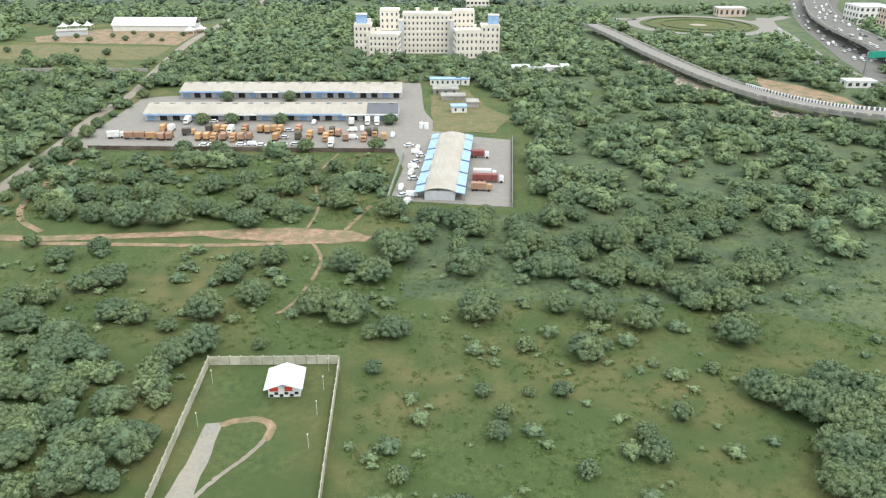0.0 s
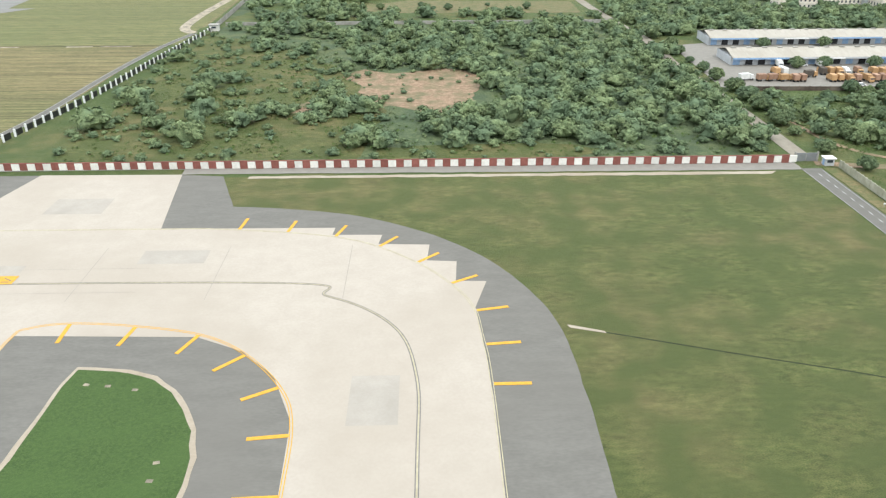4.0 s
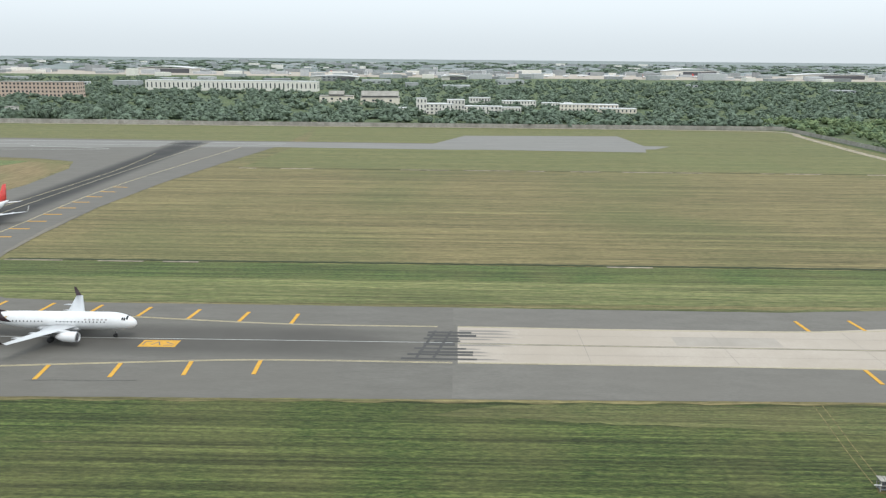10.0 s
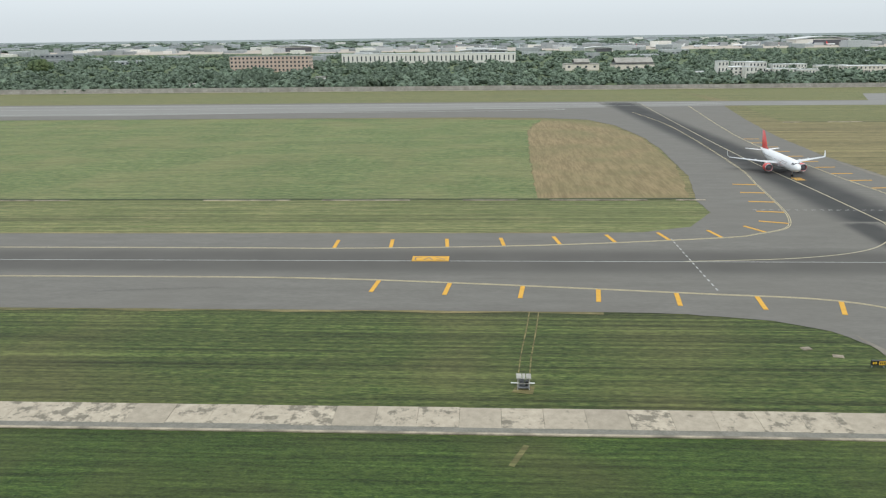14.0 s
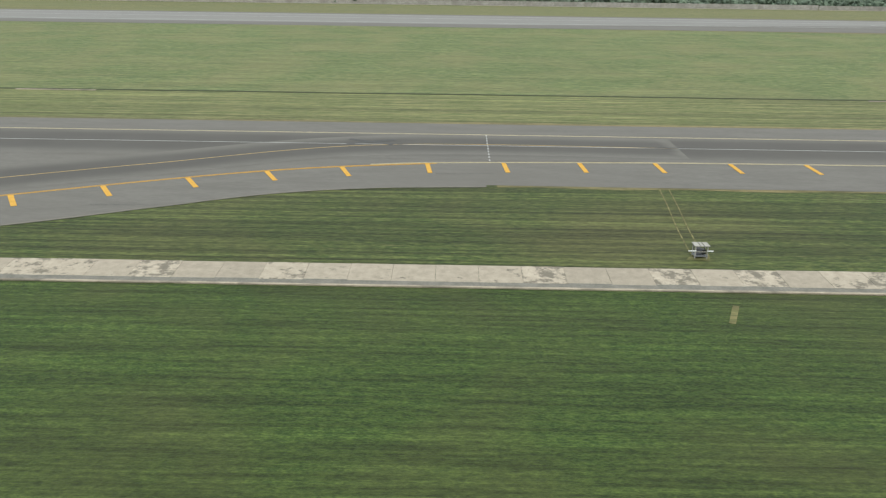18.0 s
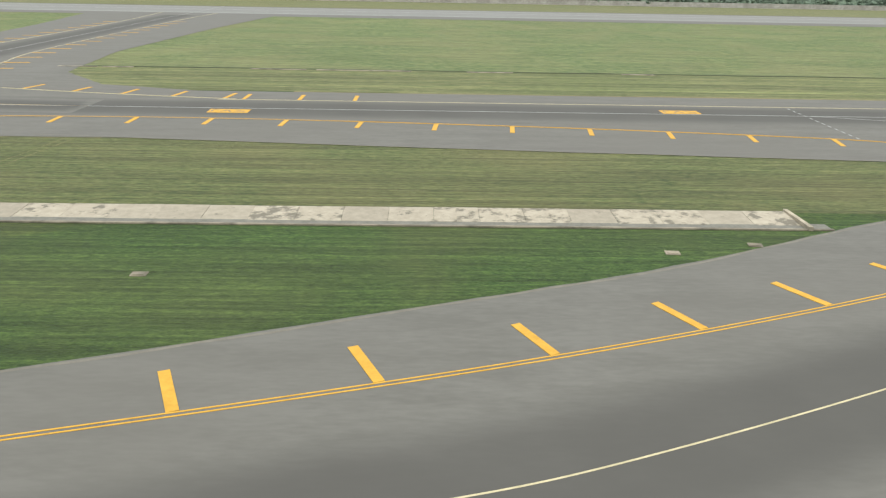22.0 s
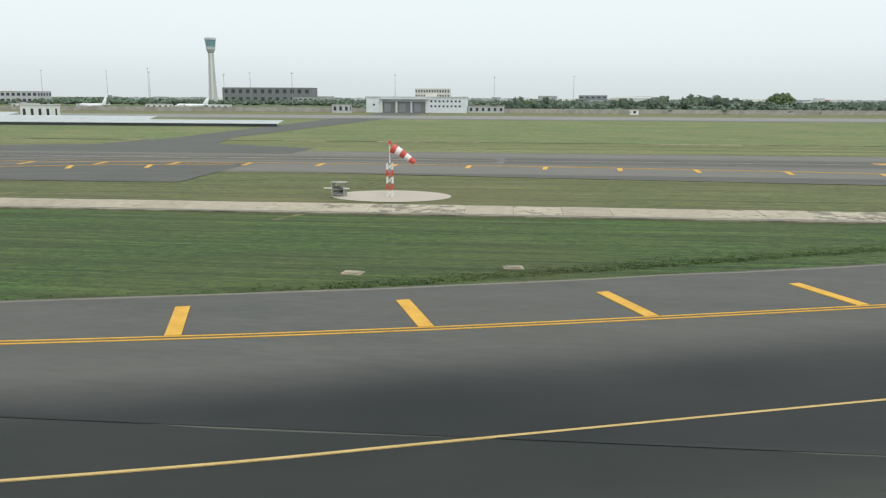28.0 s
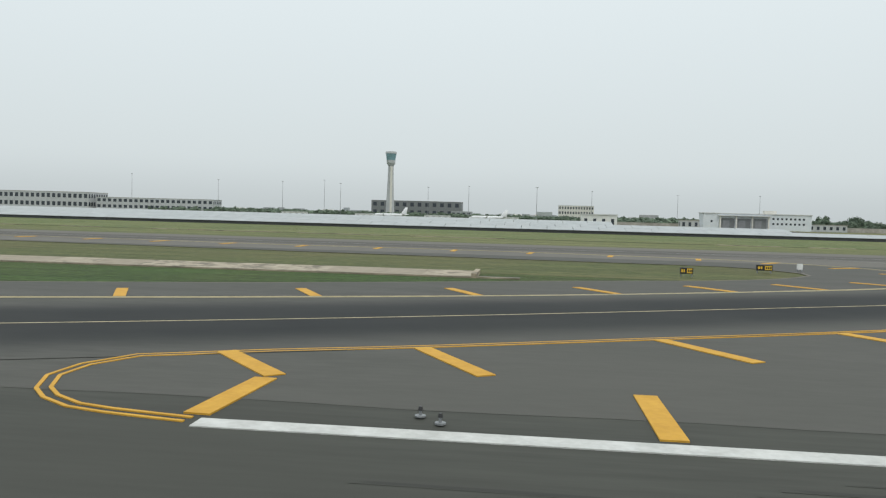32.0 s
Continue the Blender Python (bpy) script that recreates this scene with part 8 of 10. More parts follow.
for x, y in ((595.9, 147.2), (596.3, 143), (598.1, 143.1), (597.3, 139.4), (597.9, 156.6), (598.3, 160.4), (598.8, 164), (597.1, 176.6), (599.3, 174), (598.4, 153), (600, 168.6), (598.9, 171)):
    car((x, y, P1), rt_.choice((0, 20, 75, 40)) + tilt(), rt_.choice(("plain_white", "plain_white", "air_grey")), "pale car parked beside the loading shed", rt_.random() < 0.4)
for x, y in ((545.5, 198), (572, 196.8), (566.3, 183.2), (566.5, 189.5), (582.6, 189.6), (583.3, 183), (593, 184.8), (585, 190.8)):
    car((x, y, P1), rt_.choice((0, 90, 180)) + tilt() * 2, rt_.choice(("plain_white", "plain_white", "air_grey")), "small pale car or van parked in the truck yard", rt_.random() < 0.5)
for x in (548.3, 550.3, 556.9, 559.7, 561.9, 564.7, 566.8, 569.8):
    car((x, 177.2 + rt_.uniform(-0.3, 0.3), P1), tilt(), rt_.choice(("plain_white", "plain_white", "air_grey")), "pale car parked along the yard wall", rt_.random() < 0.3)

# little works buildings past the yard
block("works_office", (607.8, 243.6, 0), 9.6, 3, 1.7, 1, "wall_white", "low white works office with a blue roof", "building", roof="blue_sheet", bay=1.4, win_w=0.6)
block("works_office", (614.2, 243.2, 0), 2.6, 3, 1.9, 1, "wall_white", "small white works annexe with a blue roof", "building", roof="blue_sheet", bay=1.4, win_w=0.6)
block("works_shed", (610.6, 209.4, 0), 4.2, 3, 1.6, 1, "wall_white", "small works shed with a blue roof", "shed", roof="blue_sheet", turn=4, bay=1.6, win_w=0.5)
block("works_shed", (607.6, 232, 0), 7.6, 5, 1.4, 1, "precast", "flat grey concrete works building", "building", bay=2, win_w=0.7)
block("works_shed", (609.6, 224, 0), 7, 4, 1.1, 0, "precast", "low flat grey concrete shed", "shed")
block("works_shed", (614.8, 216, 0), 3.4, 4, 1.3, 0, "precast", "small square concrete shed", "shed")
for x, y in ((600.2, 192.4), (601.4, 192.0)):
    tk = thing("water_tank", (x, y, 0), 0, "upright white water tank on the lot", "water tank", "water tanks")
    bm = bmesh.new()
    tube(bm, (0, 0, 0), (0, 0, 1.5), 0.6, 0.6, 14)
    part("tank", bm, M["plain_white"], tk)
    bm = bmesh.new()
    tube(bm, (0, 0, 1.5), (0, 0, 1.75), 0.58, 0.18, 14)
    part("lid", bm, M["plain_white"], tk)
block("low_house", (640, 262, 0), 22, 5, 2.0, 0, "wall_white", "low building with a pale roof among trees", "building", roof="white_roof", turn=4)

# the large institutional building: a set of joined blocks with regular windows
for (cx, cy, w, d, h, st, tn) in ((579.0, 291.0, 6.2, 7, 11.4, 5, 0), (587.0, 289.6, 10.6, 8, 8.2, 4, -7), (588.6, 298.4, 7.0, 8, 15.6, 7, 0), (602.8, 299.4, 18.6, 8, 14.2, 7, 0), (616.2, 298.6, 7.8, 8, 15.4, 7, 0), (617.6, 289.8, 9.8, 8, 9.6, 4, 6), (625.8, 291.2, 6.6, 7, 11.2, 5, 0)):
    ib = block("institute_block", (cx, cy, 0), w, d, h, st, "facade", "cream multi-storey institute block with rows of dark windows", "institute building", tn, "facade", 1.5, 0.58, "institute blocks", parapet=0.35, win_h=0.42)
    for s in range(1, st):
        part("ledge", boxes((-w / 2 - 0.1, -d / 2 - 0.16, h * s / st - 0.05, w / 2 + 0.1, d / 2, h * s / st + 0.07)), M["facade"], ib)
    for sg in (-1, 1):
        part("corner_pier", boxes((sg * (w / 2 - 0.2) - 0.26, -d / 2 - 0.3, 0, sg * (w / 2 - 0.2) + 0.26, -d / 2 - 0.02, h + 0.4)), M["facade"], ib)
    part("parapet", boxes((-w / 2, -d / 2 - 0.12, h + 0.35, w / 2, -d / 2 + 0.1, h + 0.8)), M["facade"], ib)
for x in (592.9, 611.8):
    # grey in place of cream puts the shade between the blocks into colour
    block("link_bay", (x, 296.2, 0), 1.6, 6, 12.4, 0, "grey_wall", "shaded link bay between institute blocks", "institute building", parapet=0.2, roof="facade")
for x, y, z in ((578.4, 291, 11.75), (627.0, 291.4, 11.55)):
    block("roof_room", (x, y, 0), 3.8, 3.4, 3.3, 0, "blue_sheet", "pale blue roof room on the institute", "roof room", roof="facade", z0=z, parapet=0.15)
for x, y, z in ((581.2, 291.5, 11.75), (582.6, 290.6, 8.55), (584.4, 291.4, 8.55), (620, 290.4, 9.95), (606, 300, 14.55), (599, 300, 14.55)):
    block("roof_tank", (x, y, 0), 1.3, 1.3, 1.5, 0, "facade", "cream roof tank housing on the institute", "roof tank", z0=z, parapet=0.1, group="roof tanks", roof="facade")
for x in (588, 615.5):
    bm = bmesh.new()
    tube(bm, (x, 297, 15.9), (x, 297, 19), 0.1, 0.05, 6)
    tagged(link("roof_mast", bm, M["steel"]), "thin mast on the institute roof", "mast", "roof masts")
block("annex_block", (630, 420, 0), 12, 9, 12, 5, "facade", "cream block far behind the institute", "building", bay=2)

# white event hall with pointed tents
eh = thing("event_hall", (484, 350.5, 0), 0, "large white fabric event hall with a ridge roof", "event hall")
part("wall", boxes((-17.5, -5, 0, 17.5, 6, 2.6)), M["wall_white"], eh)
for ya, yb in ((-5.4, 0.5), (6.4, 0.5)):
    bm = bmesh.new()
    loft(bm, [[(x, ya, 2.5), (x, yb, 5.2), (x, yb, 5.1), (x, ya, 2.4)] for x in (-18, 18)])
    bmesh.ops.recalc_face_normals(bm, faces=bm.faces[:])
    part("roof_slope", bm, M["white_roof"], eh)
for x, y in ((501, 341), (505, 344), (448, 352), (453, 353), (444, 349)):
    tt = thing("tent", (x, y, 0), 0, "white pointed fabric event tent", "tent", "tents by the hall")
    bm = bmesh.new()
    loft(bm, [[(a * r, b * r, z) for a, b in ((-1, -1), (1, -1), (1, 1), (-1, 1))] for r, z in ((2.0, 1.5), (0.9, 2.0), (0.08, 3.2))])
    part("canopy", bm, M["white_roof"], tt)
    for a, b in ((-1.9, -1.9), (1.9, -1.9), (1.9, 1.9), (-1.9, 1.9)):
        part("pole", boxes((a - 0.05, b - 0.05, 0, a + 0.05, b + 0.05, 1.55)), M["plain_white"], tt)
block("low_canopy", (453, 336, 0), 12, 6, 1.8, 0, "grey_wall", "low grey canopy on the sandy ground", "canopy", turn=20, roof="precast")

# flyover on piers with a chequered parapet
fo = thing("flyover", label="curving concrete flyover with black and white parapets", category="flyover", kind="structure")
deck_pts = smooth_line([(840, 182), (790, 184), (752, 188), (723, 195.5), (708.8, 203.5), (698.3, 220), (690.8, 246), (684.5, 285), (681, 316), (676, 350)], 3.0)
bm = bmesh.new()
left, right = [], []
for i, p in enumerate(deck_pts):
    d = (deck_pts[min(i + 1, len(deck_pts) - 1)] - deck_pts[max(i - 1, 0)]).normalized()
    s = Vector((-d.y, d.x, 0))
    left.append(p + s * 3.2)
    right.append(p - s * 3.2)
zd = 3.0
loft(bm, [[(*l_.xy, zd - 0.9), (*r_.xy, zd - 0.9), (*r_.xy, zd), (*l_.xy, zd)] for l_, r_ in zip(left, right)])
part("deck", bm, M["precast"], fo)
part_bm = bmesh.new()
strip(part_bm, deck_pts, 5.4, zd + 0.02)
part("road_surface", part_bm, M["old_asphalt"], fo)
pm_w = shared_mesh("parapet_block", boxes((-1.5, -0.14, 0, 1.5, 0.14, 0.6)), M["precast"])
pm_b = shared_mesh("parapet_block", boxes((-1.5, -0.12, 0, 1.5, 0.12, 0.72)), M["shade_grey"])
pm_p = shared_mesh("parapet_post", boxes((-0.24, -0.17, 0, 0.24, 0.17, 0.85)), M["plain_white"])
for side in (left, right):
    for i in range(0, len(side) - 1):
        a, b = side[i], side[i + 1]
        t = math.degrees(math.atan2(b.y - a.y, b.x - a.x))
        m_ = (a + b) / 2
        curve = side is right and 699 < m_.x < 742
        share("parapet_block", pm_b if curve else pm_w, fo, pose(m_.x, m_.y, zd, 0, 0, t))
        if curve:   # white painted blocks on the dark parapet
            for k in (1 / 6, 0.5, 5 / 6):
                q_ = a.lerp(b, k)
                share("parapet_post", pm_p, fo, pose(q_.x, q_.y, zd, 0, 0, t))
for p in deck_pts[2::5]:
    bm = bmesh.new()
    tube(bm, (p.x, p.y, 0), (p.x, p.y, zd - 0.9), 0.7, 0.7, 10)
    part("pier", bm, M["precast"], fo)
    part("pier_head", boxes((p.x - 1.7, p.y - 1.7, zd - 1.35, p.x + 1.7, p.y + 1.7, zd - 0.88)), M["precast"], fo)
for x0, y0, x1, y1, seed in ((709, 203, 697, 206.5, 3), (697, 206.5, 689.5, 224, 5), (689.5, 224, 684.6, 251, 7), (684.6, 251, 681.8, 282, 9)):
    sheet("rubble_ground", [(x0 - 3, y0 - 1.5), (x1 - 3, y1 - 1), (x1 + 4, y1 + 1.5), (x0 + 4, y0 + 2)], P1 - 0.004 + 0.002 * seed, M["sand"], "pale rubble-strewn ground under the flyover", "clearing", wobble=0.6)
    rb = bmesh.new()
    qr = random.Random(seed)
    for _ in range(46):
        k, r = qr.random(), qr.uniform(0.15, 0.6)
        bmesh.ops.create_icosphere(rb, subdivisions=1, radius=r, matrix=pose(x0 + (x1 - x0) * k + qr.uniform(-2.6, 1.5), y0 + (y1 - y0) * k + qr.uniform(-1.4, 1.4), r * 0.25, qr.uniform(0, 90), qr.uniform(0, 90), 0) @ Matrix.Diagonal((1.3, 0.8, 0.6, 1)))
    tagged(link("rubble", rb, M["precast"]), "heaps of broken concrete below the flyover", "rubble", "", "stuff")

# ring road, roundabout and the highway with traffic
def oval(rx, ry, n=24):
    return [(731 + rx * math.cos(math.tau * i / n), 368.5 + ry * math.sin(math.tau * i / n)) for i in range(n + 1)]


sheet("circle_lawn", oval(26.5, 25)[:-1], 0.02, M["pasture"], "mown grass circle inside the ring road", "grass field")
ribbon("ring_road", oval(30, 28.5), 5.5, P1, M["old_asphalt"], "grey ring road round a grass circle", "road")
for rx, ry in ((24.5, 23), (17, 15.5)):
    ribbon("hedge", oval(rx, ry), 0.9, 0.4, M["undergrowth"], "low clipped hedge ring on the grass circle", "hedge", skirt=0.42)
sheet("circle_paving", oval(4.2, 3.2, 12)[:-1], 0.06, M["sand"], "pale paved centre of the grass circle", "paving")
MAIN = [(762, 246), (769, 280), (778, 315), (790, 360), (806, 405), (824, 450), (870, 525), (940, 610)]
HIGH = [(769, 232), (773, 275), (777, 302), (782, 334), (790, 366), (804, 403), (830, 460), (880, 540), (950, 610)]
ribbon("highway", MAIN, 25, P1, M["asphalt"], "broad grey highway with dense traffic", "road")
ribbon("service_road", [(746, 236), (748, 278), (752, 301), (759, 338), (764, 367), (772, 392)], 8, P1 - 0.008, M["old_asphalt"], "grey service road beside the highway", "road")
ribbon("ring_road", [(560, 395), (620, 398), (694, 388), (704, 384)], 6, P1, M["old_asphalt"], "grey road behind the institute", "road")
ribbon("ring_road", [(762, 378), (776, 388), (786, 398)], 6, P1 + 0.008, M["old_asphalt"], "grey slip road to the highway", "road")
ed = thing("elevated_road", label="raised concrete carriageway on piers above the highway", category="flyover", kind="structure")
high = smooth_line(HIGH, 4.0)
rim = []
for i, p in enumerate(high):
    d = (high[min(i + 1, len(high) - 1)] - high[max(i - 1, 0)]).normalized()
    rim.append((p, Vector((-d.y, d.x, 0))))
bm = bmesh.new()
loft(bm, [[(*(p + s_ * 6).xy, 3.3), (*(p - s_ * 6).xy, 3.3), (*(p - s_ * 6).xy, 4.0), (*(p + s_ * 6).xy, 4.0)] for p, s_ in rim])
bmesh.ops.recalc_face_normals(bm, faces=bm.faces[:])
part("deck", bm, M["precast"], ed)
bm = bmesh.new()
strip(bm, high, 11.2, 4.02)
part("road_surface", bm, M["asphalt"], ed)
for sg in (-1, 1):
    bm = bmesh.new()
    loft(bm, [[(*(p + s_ * sg * 6).xy, 3.9), (*(p + s_ * sg * 5.7).xy, 3.9), (*(p + s_ * sg * 5.7).xy, 4.5), (*(p + s_ * sg * 6).xy, 4.5)] for p, s_ in rim])
    bmesh.ops.recalc_face_normals(bm, faces=bm.faces[:])
    part("parapet", bm, M["precast"], ed)
for p, s_ in rim[3::6]:
    bm = bmesh.new()
    tube(bm, (p.x, p.y, 0), (p.x, p.y, 3.3), 0.9, 0.9, 10)
    part("pier", bm, M["precast"], ed)
hw = smooth_line(MAIN[1:-2], 1.0)
hw2 = smooth_line(HIGH[1:-2], 1.0)
for k in range(105):
    low_ = k % 5 < 3
    run = hw if low_ else hw2
    i = rt_.randrange(len(run) - 2)
    d = (run[i + 1] - run[i]).normalized()
    s = Vector((-d.y, d.x, 0)) * (rt_.choice((10.6, 8, 5.4, 2.8, 0.2, -2.6)) if low_ else rt_.choice((-4, -1.4, 1.4, 4)))
    p = run[i] + s
    car((p.x, p.y, P1 + 0.005 if low_ else 4.025), math.degrees(math.atan2(d.y, d.x)), rt_.choice(("plain_white", "plain_white", "plain_white", "plain_white", "air_grey", "shade_grey")), "small pale car in the highway traffic", rt_.random() < 0.35, "highway traffic")
for x, y in ((749, 290), (751.5, 296), (748.6, 283), (756, 322), (758, 331), (761, 346), (763, 353)):
    car((x, y, P1), 75 + tilt(), "plain_white", "white car on the service road", False, "highway traffic")
for x, y, w, d, h, st, wl_ in ((816, 378, 16, 14, 8, 3, "wall_white"), (812, 352, 7, 8, 10, 4, "pink_wall"), (840, 366, 16, 12, 9, 3, "grey_wall"), (740, 240.6, 9.6, 4.4, 2.0, 1, "wall_white"), (757, 399, 14, 7, 4, 1, "pink_wall"), (850, 395, 20, 14, 14, 5, "grey_wall")):
    block("roadside_building", (x, y, 0), w, d, h, st, wl_, "pale roadside building by the highway", "building", rt_.uniform(-6, 6), "white_roof", 2.4, 1.2, "roadside buildings")
gs = thing("road_sign", (759, 262, 0), 12, "green overhead highway sign on a gantry", "road sign")
M["green_sign"] = paint("green_sign_face", (0.02, 0.30, 0.22), 0.4)
part("face", boxes((-6, -0.15, 5.2, 6, 0.15, 7.4)), M["green_sign"], gs)
for s_ in (-6.4, 6.4):
    part("post", boxes((s_ - 0.2, -0.2, 0, s_ + 0.2, 0.2, 7.4)), M["steel"], gs)

# ---- distance beyond the far perimeter ----
block("white_campus", (204, 458, 0), 13, 10, 5.8, 3, "wall_white", "white three-storey campus block", "building", 8, "white_roof", 2.2, 1.1)
block("white_campus", (220, 462, 0), 14, 8, 4.4, 2, "wall_white", "white two-storey campus wing", "building", 4, "white_roof", 2.2, 1.1)
block("white_campus", (238, 470, 0), 12, 7, 3.8, 2, "wall_white", "white two-storey campus wing", "building", 0, "white_roof", 2.2, 1.1)
block("grey_campus", (300, 492, 0), 36, 9, 4.2, 2, "facade", "long pale campus block with flat roofs", "building", -4, "white_roof", 2.4, 0.8)
block("grey_campus", (316, 480, 0), 22, 7, 2.6, 1, "facade", "low pale campus wing", "building", -4, "white_roof", 2.4, 0.8)
def works_hall(at, w, d, wall_h, roof_w, roof_d, roof_h, turn):
    """A low cream works hall with a raised grey pitched roof."""
    o = thing("works_hall", (*at, 0), turn, "low cream works hall under a grey pitched roof", "works hall", "works halls in the woods")
    part("wall", boxes((-w / 2, -d / 2, 0, w / 2, d / 2, wall_h)), M["facade"], o)
    part("parapet", boxes((-w / 2 - 0.2, -d / 2 - 0.2, wall_h, w / 2 + 0.2, d / 2 + 0.2, wall_h + 0.4)), M["precast"], o)
    part("upper_wall", boxes((-roof_w / 2 + 0.5, -roof_d / 2 + 0.5, wall_h + 0.4, roof_w / 2 - 0.5, roof_d / 2 - 0.5, wall_h + 1.6)), M["shade_grey"], o)
    for y_ in (-1, 1):
        bm = bmesh.new()
        z_ = wall_h + 1.5
        loft(bm, [[(x, y_ * roof_d / 2, z_), (x, 0, z_ + roof_h), (x, 0, z_ + roof_h - 0.3), (x, y_ * roof_d / 2, z_ - 0.3)] for x in (-roof_w / 2, roof_w / 2)])
        bmesh.ops.recalc_face_normals(bm, faces=bm.faces[:])
        part("roof_slope", bm, M["precast"], o)
    for i in range(int(w / 6)):
        part("window", boxes((-w / 2 + 2 + i * 6, -d / 2 - 0.05, wall_h * 0.45, -w / 2 + 3.6 + i * 6, -d / 2 + 0.05, wall_h * 0.75)), M["window"], o)


works_hall((130, 562), 24, 12, 4.2, 11, 10, 2.2, 4)
works_hall((163, 545), 27, 14, 4.4, 26, 12, 3.0, 4)
for x, y, w, d, h in ((196, 452, 6, 5, 9.2), (211, 449, 7, 5, 6.2), (216, 455, 10, 6, 8.4), (231, 458, 9, 6, 4.6), (249, 466, 12, 5, 3.6), (186, 456, 7, 5, 3.4), (258, 520, 22, 7, 4.4), (232, 528, 14, 6, 5.8), (283, 515, 20, 6, 3.6)):
    block("white_campus", (x, y, 0), w, d, h, max(1, round(h / 2.9)), "wall_white", "white stepped campus block in the woods", "building", 5, "white_roof", 1.9, 0.7, "campus blocks", sides=False)
block("long_terminal", (11, 716, 0), 157, 14, 8.8, 1, "wall_white", "very long low white terminal building", "terminal", 0, "white_roof", 4, 1.1)
block("brown_block", (-99, 588, 0), 60, 14, 11.2, 4, "pink_wall", "long brown multi-storey block among trees", "building", 0, "precast", 3, 1.4)
block("small_house", (-27, 420, 0), 5, 5, 4.2, 1, "wall_white", "small white house by the far wall", "house")
block("small_house", (-86, 396, 0), 8, 5, 2.6, 1, "wall_white", "small white house by the far wall", "house")
block("small_house", (-10, 430, 0), 7, 4, 2.4, 1, "wall_white", "small white house by the far wall", "house")
block("dark_hangar", (-735, 860, 0), 100, 30, 17, 2, "hangar_grey", "dark grey hangar beyond the apron", "hangar", 0, "precast", 8, 4)
block("terminal_wing", (-960, 700, 0), 110, 26, 11, 2, "grey_wall", "grey airport terminal with a long roof", "terminal", 5, "precast", 5, 3)
block("terminal_wing", (-1100, 690, 0), 160, 40, 15, 2, "grey_wall", "grey airport terminal with a long roof", "terminal", 5, "pale_roof", 5, 3)
block("white_depot", (-556, 905, 0), 40, 14, 17, 3, "wall_white", "white depot block behind the trees", "building", 0, "white_roof", 3, 1.6)
for x, y in ((-700, 420), (-662, 425), (-624, 415), (-745, 430)):
    block("apron_plant", (x, y, 0), 14, 5, 2.6, 1, "plain_white", "parked apron plant and white cabins", "cabin", rt_.uniform(-8, 8), "white_roof", 3, 1.4, "apron cabins")
# a small white parked aircraft row on the far apron
for x, y, tn in ((-690, 395, 160), (-640, 402, 170)):
    airliner((x, y, 0.06), tn, "distant white airliner parked on the far apron")


def far_jet(at, turn):
    """An airliner far off on another apron: hull, wings, fin and tailplane."""
    o = thing("airliner", at, turn, "tiny white airliner parked on a distant apron", "airliner", "airliners on the distant apron")
    bm = bmesh.new()
    loft(bm, [[(x, r * math.cos(math.tau * i / 8), 2.2 + dz + r * math.sin(math.tau * i / 8)) for i in range(8)] for x, r, dz in ((11, 0.1, -0.2), (10, 0.8, -0.1), (8, 1.15, 0), (-4, 1.15, 0), (-9, 0.6, 0.4), (-11, 0.15, 0.7))])
    part("fuselage", bm, M["air_white"], o)
    for sd in (-1, 1):
        part("wing", loft(bmesh.new(), [[(x0, y_, z_), (x1, y_, z_), (x1, y_, z_ + 0.25), (x0, y_, z_ + 0.25)] for x0, x1, y_, z_ in ((-1.5, 3.2, 0.8 * sd, 1.6), (-4.6, -3.2, 10.0 * sd, 2.3))]), M["air_grey"], o)
    part("fin", loft(bmesh.new(), [[(x0, -0.15, z_), (x1, -0.15, z_), (x1, 0.15, z_), (x0, 0.15, z_)] for x0, x1, z_ in ((-10.6, -6.2, 3.2), (-11.6, -10.0, 7.0))]), M[rd.choice(("air_white", "air_red", "air_navy", "air_white"))], o)
    part("gear", boxes((-1.2, -1.6, 0, -0.6, -1.2, 1.4), (-1.2, 1.2, 0, -0.6, 1.6, 1.4), (8, -0.2, 0, 8.5, 0.2, 1.4)), M["tyre"], o)


rd = random.Random(21)
for i in range(22):
    x = -40 + i * 31 + rd.uniform(-9, 9)
    far_jet((x, 1235 + 26 * math.sin(i * 1.3) + 0.05 * x, 0.06), rd.choice((70, 100, 160, 190, 20, 95)) + rd.uniform(-12, 12))


def arched_hangar(at, w, d, h, turn):
    o = thing("hangar", (*at, 0), turn, "wide pale hangar with a gently arched roof", "hangar", "distant hangars")
    part("wall", boxes((-w / 2, -d / 2, 0, w / 2, d / 2, h * 0.72)), M["wall_white"], o)
    part("door", boxes((-w * 0.18, -d / 2 - 0.4, 0, w * 0.45, -d / 2 - 0.02, h * 0.62)), M["shade_grey"], o)
    arc = [(-w / 2 * 1.04 + w * 1.04 * i / 10, h * (0.72 + 0.28 * math.sin(math.pi * i / 10))) for i in range(11)]
    bm = bmesh.new()
    loft(bm, [[(x, y, z) for x, z in arc] + [(x, y, z - 0.8) for x, z in arc[::-1]] for y in (-d / 2 - 1.5, d / 2)])
    bmesh.ops.recalc_face_normals(bm, faces=bm.faces[:])
    part("roof", bm, M["white_roof"], o)


arched_hangar((612, 1345), 88, 40, 14, 0)
arched_hangar((214, 1072), 36, 18, 7, 0)
arched_hangar((820, 1290), 120, 30, 9, 3)
arched_hangar((-260, 1300), 90, 36, 11, -3)
arched_hangar((60, 1010), 60, 24, 7, 2)

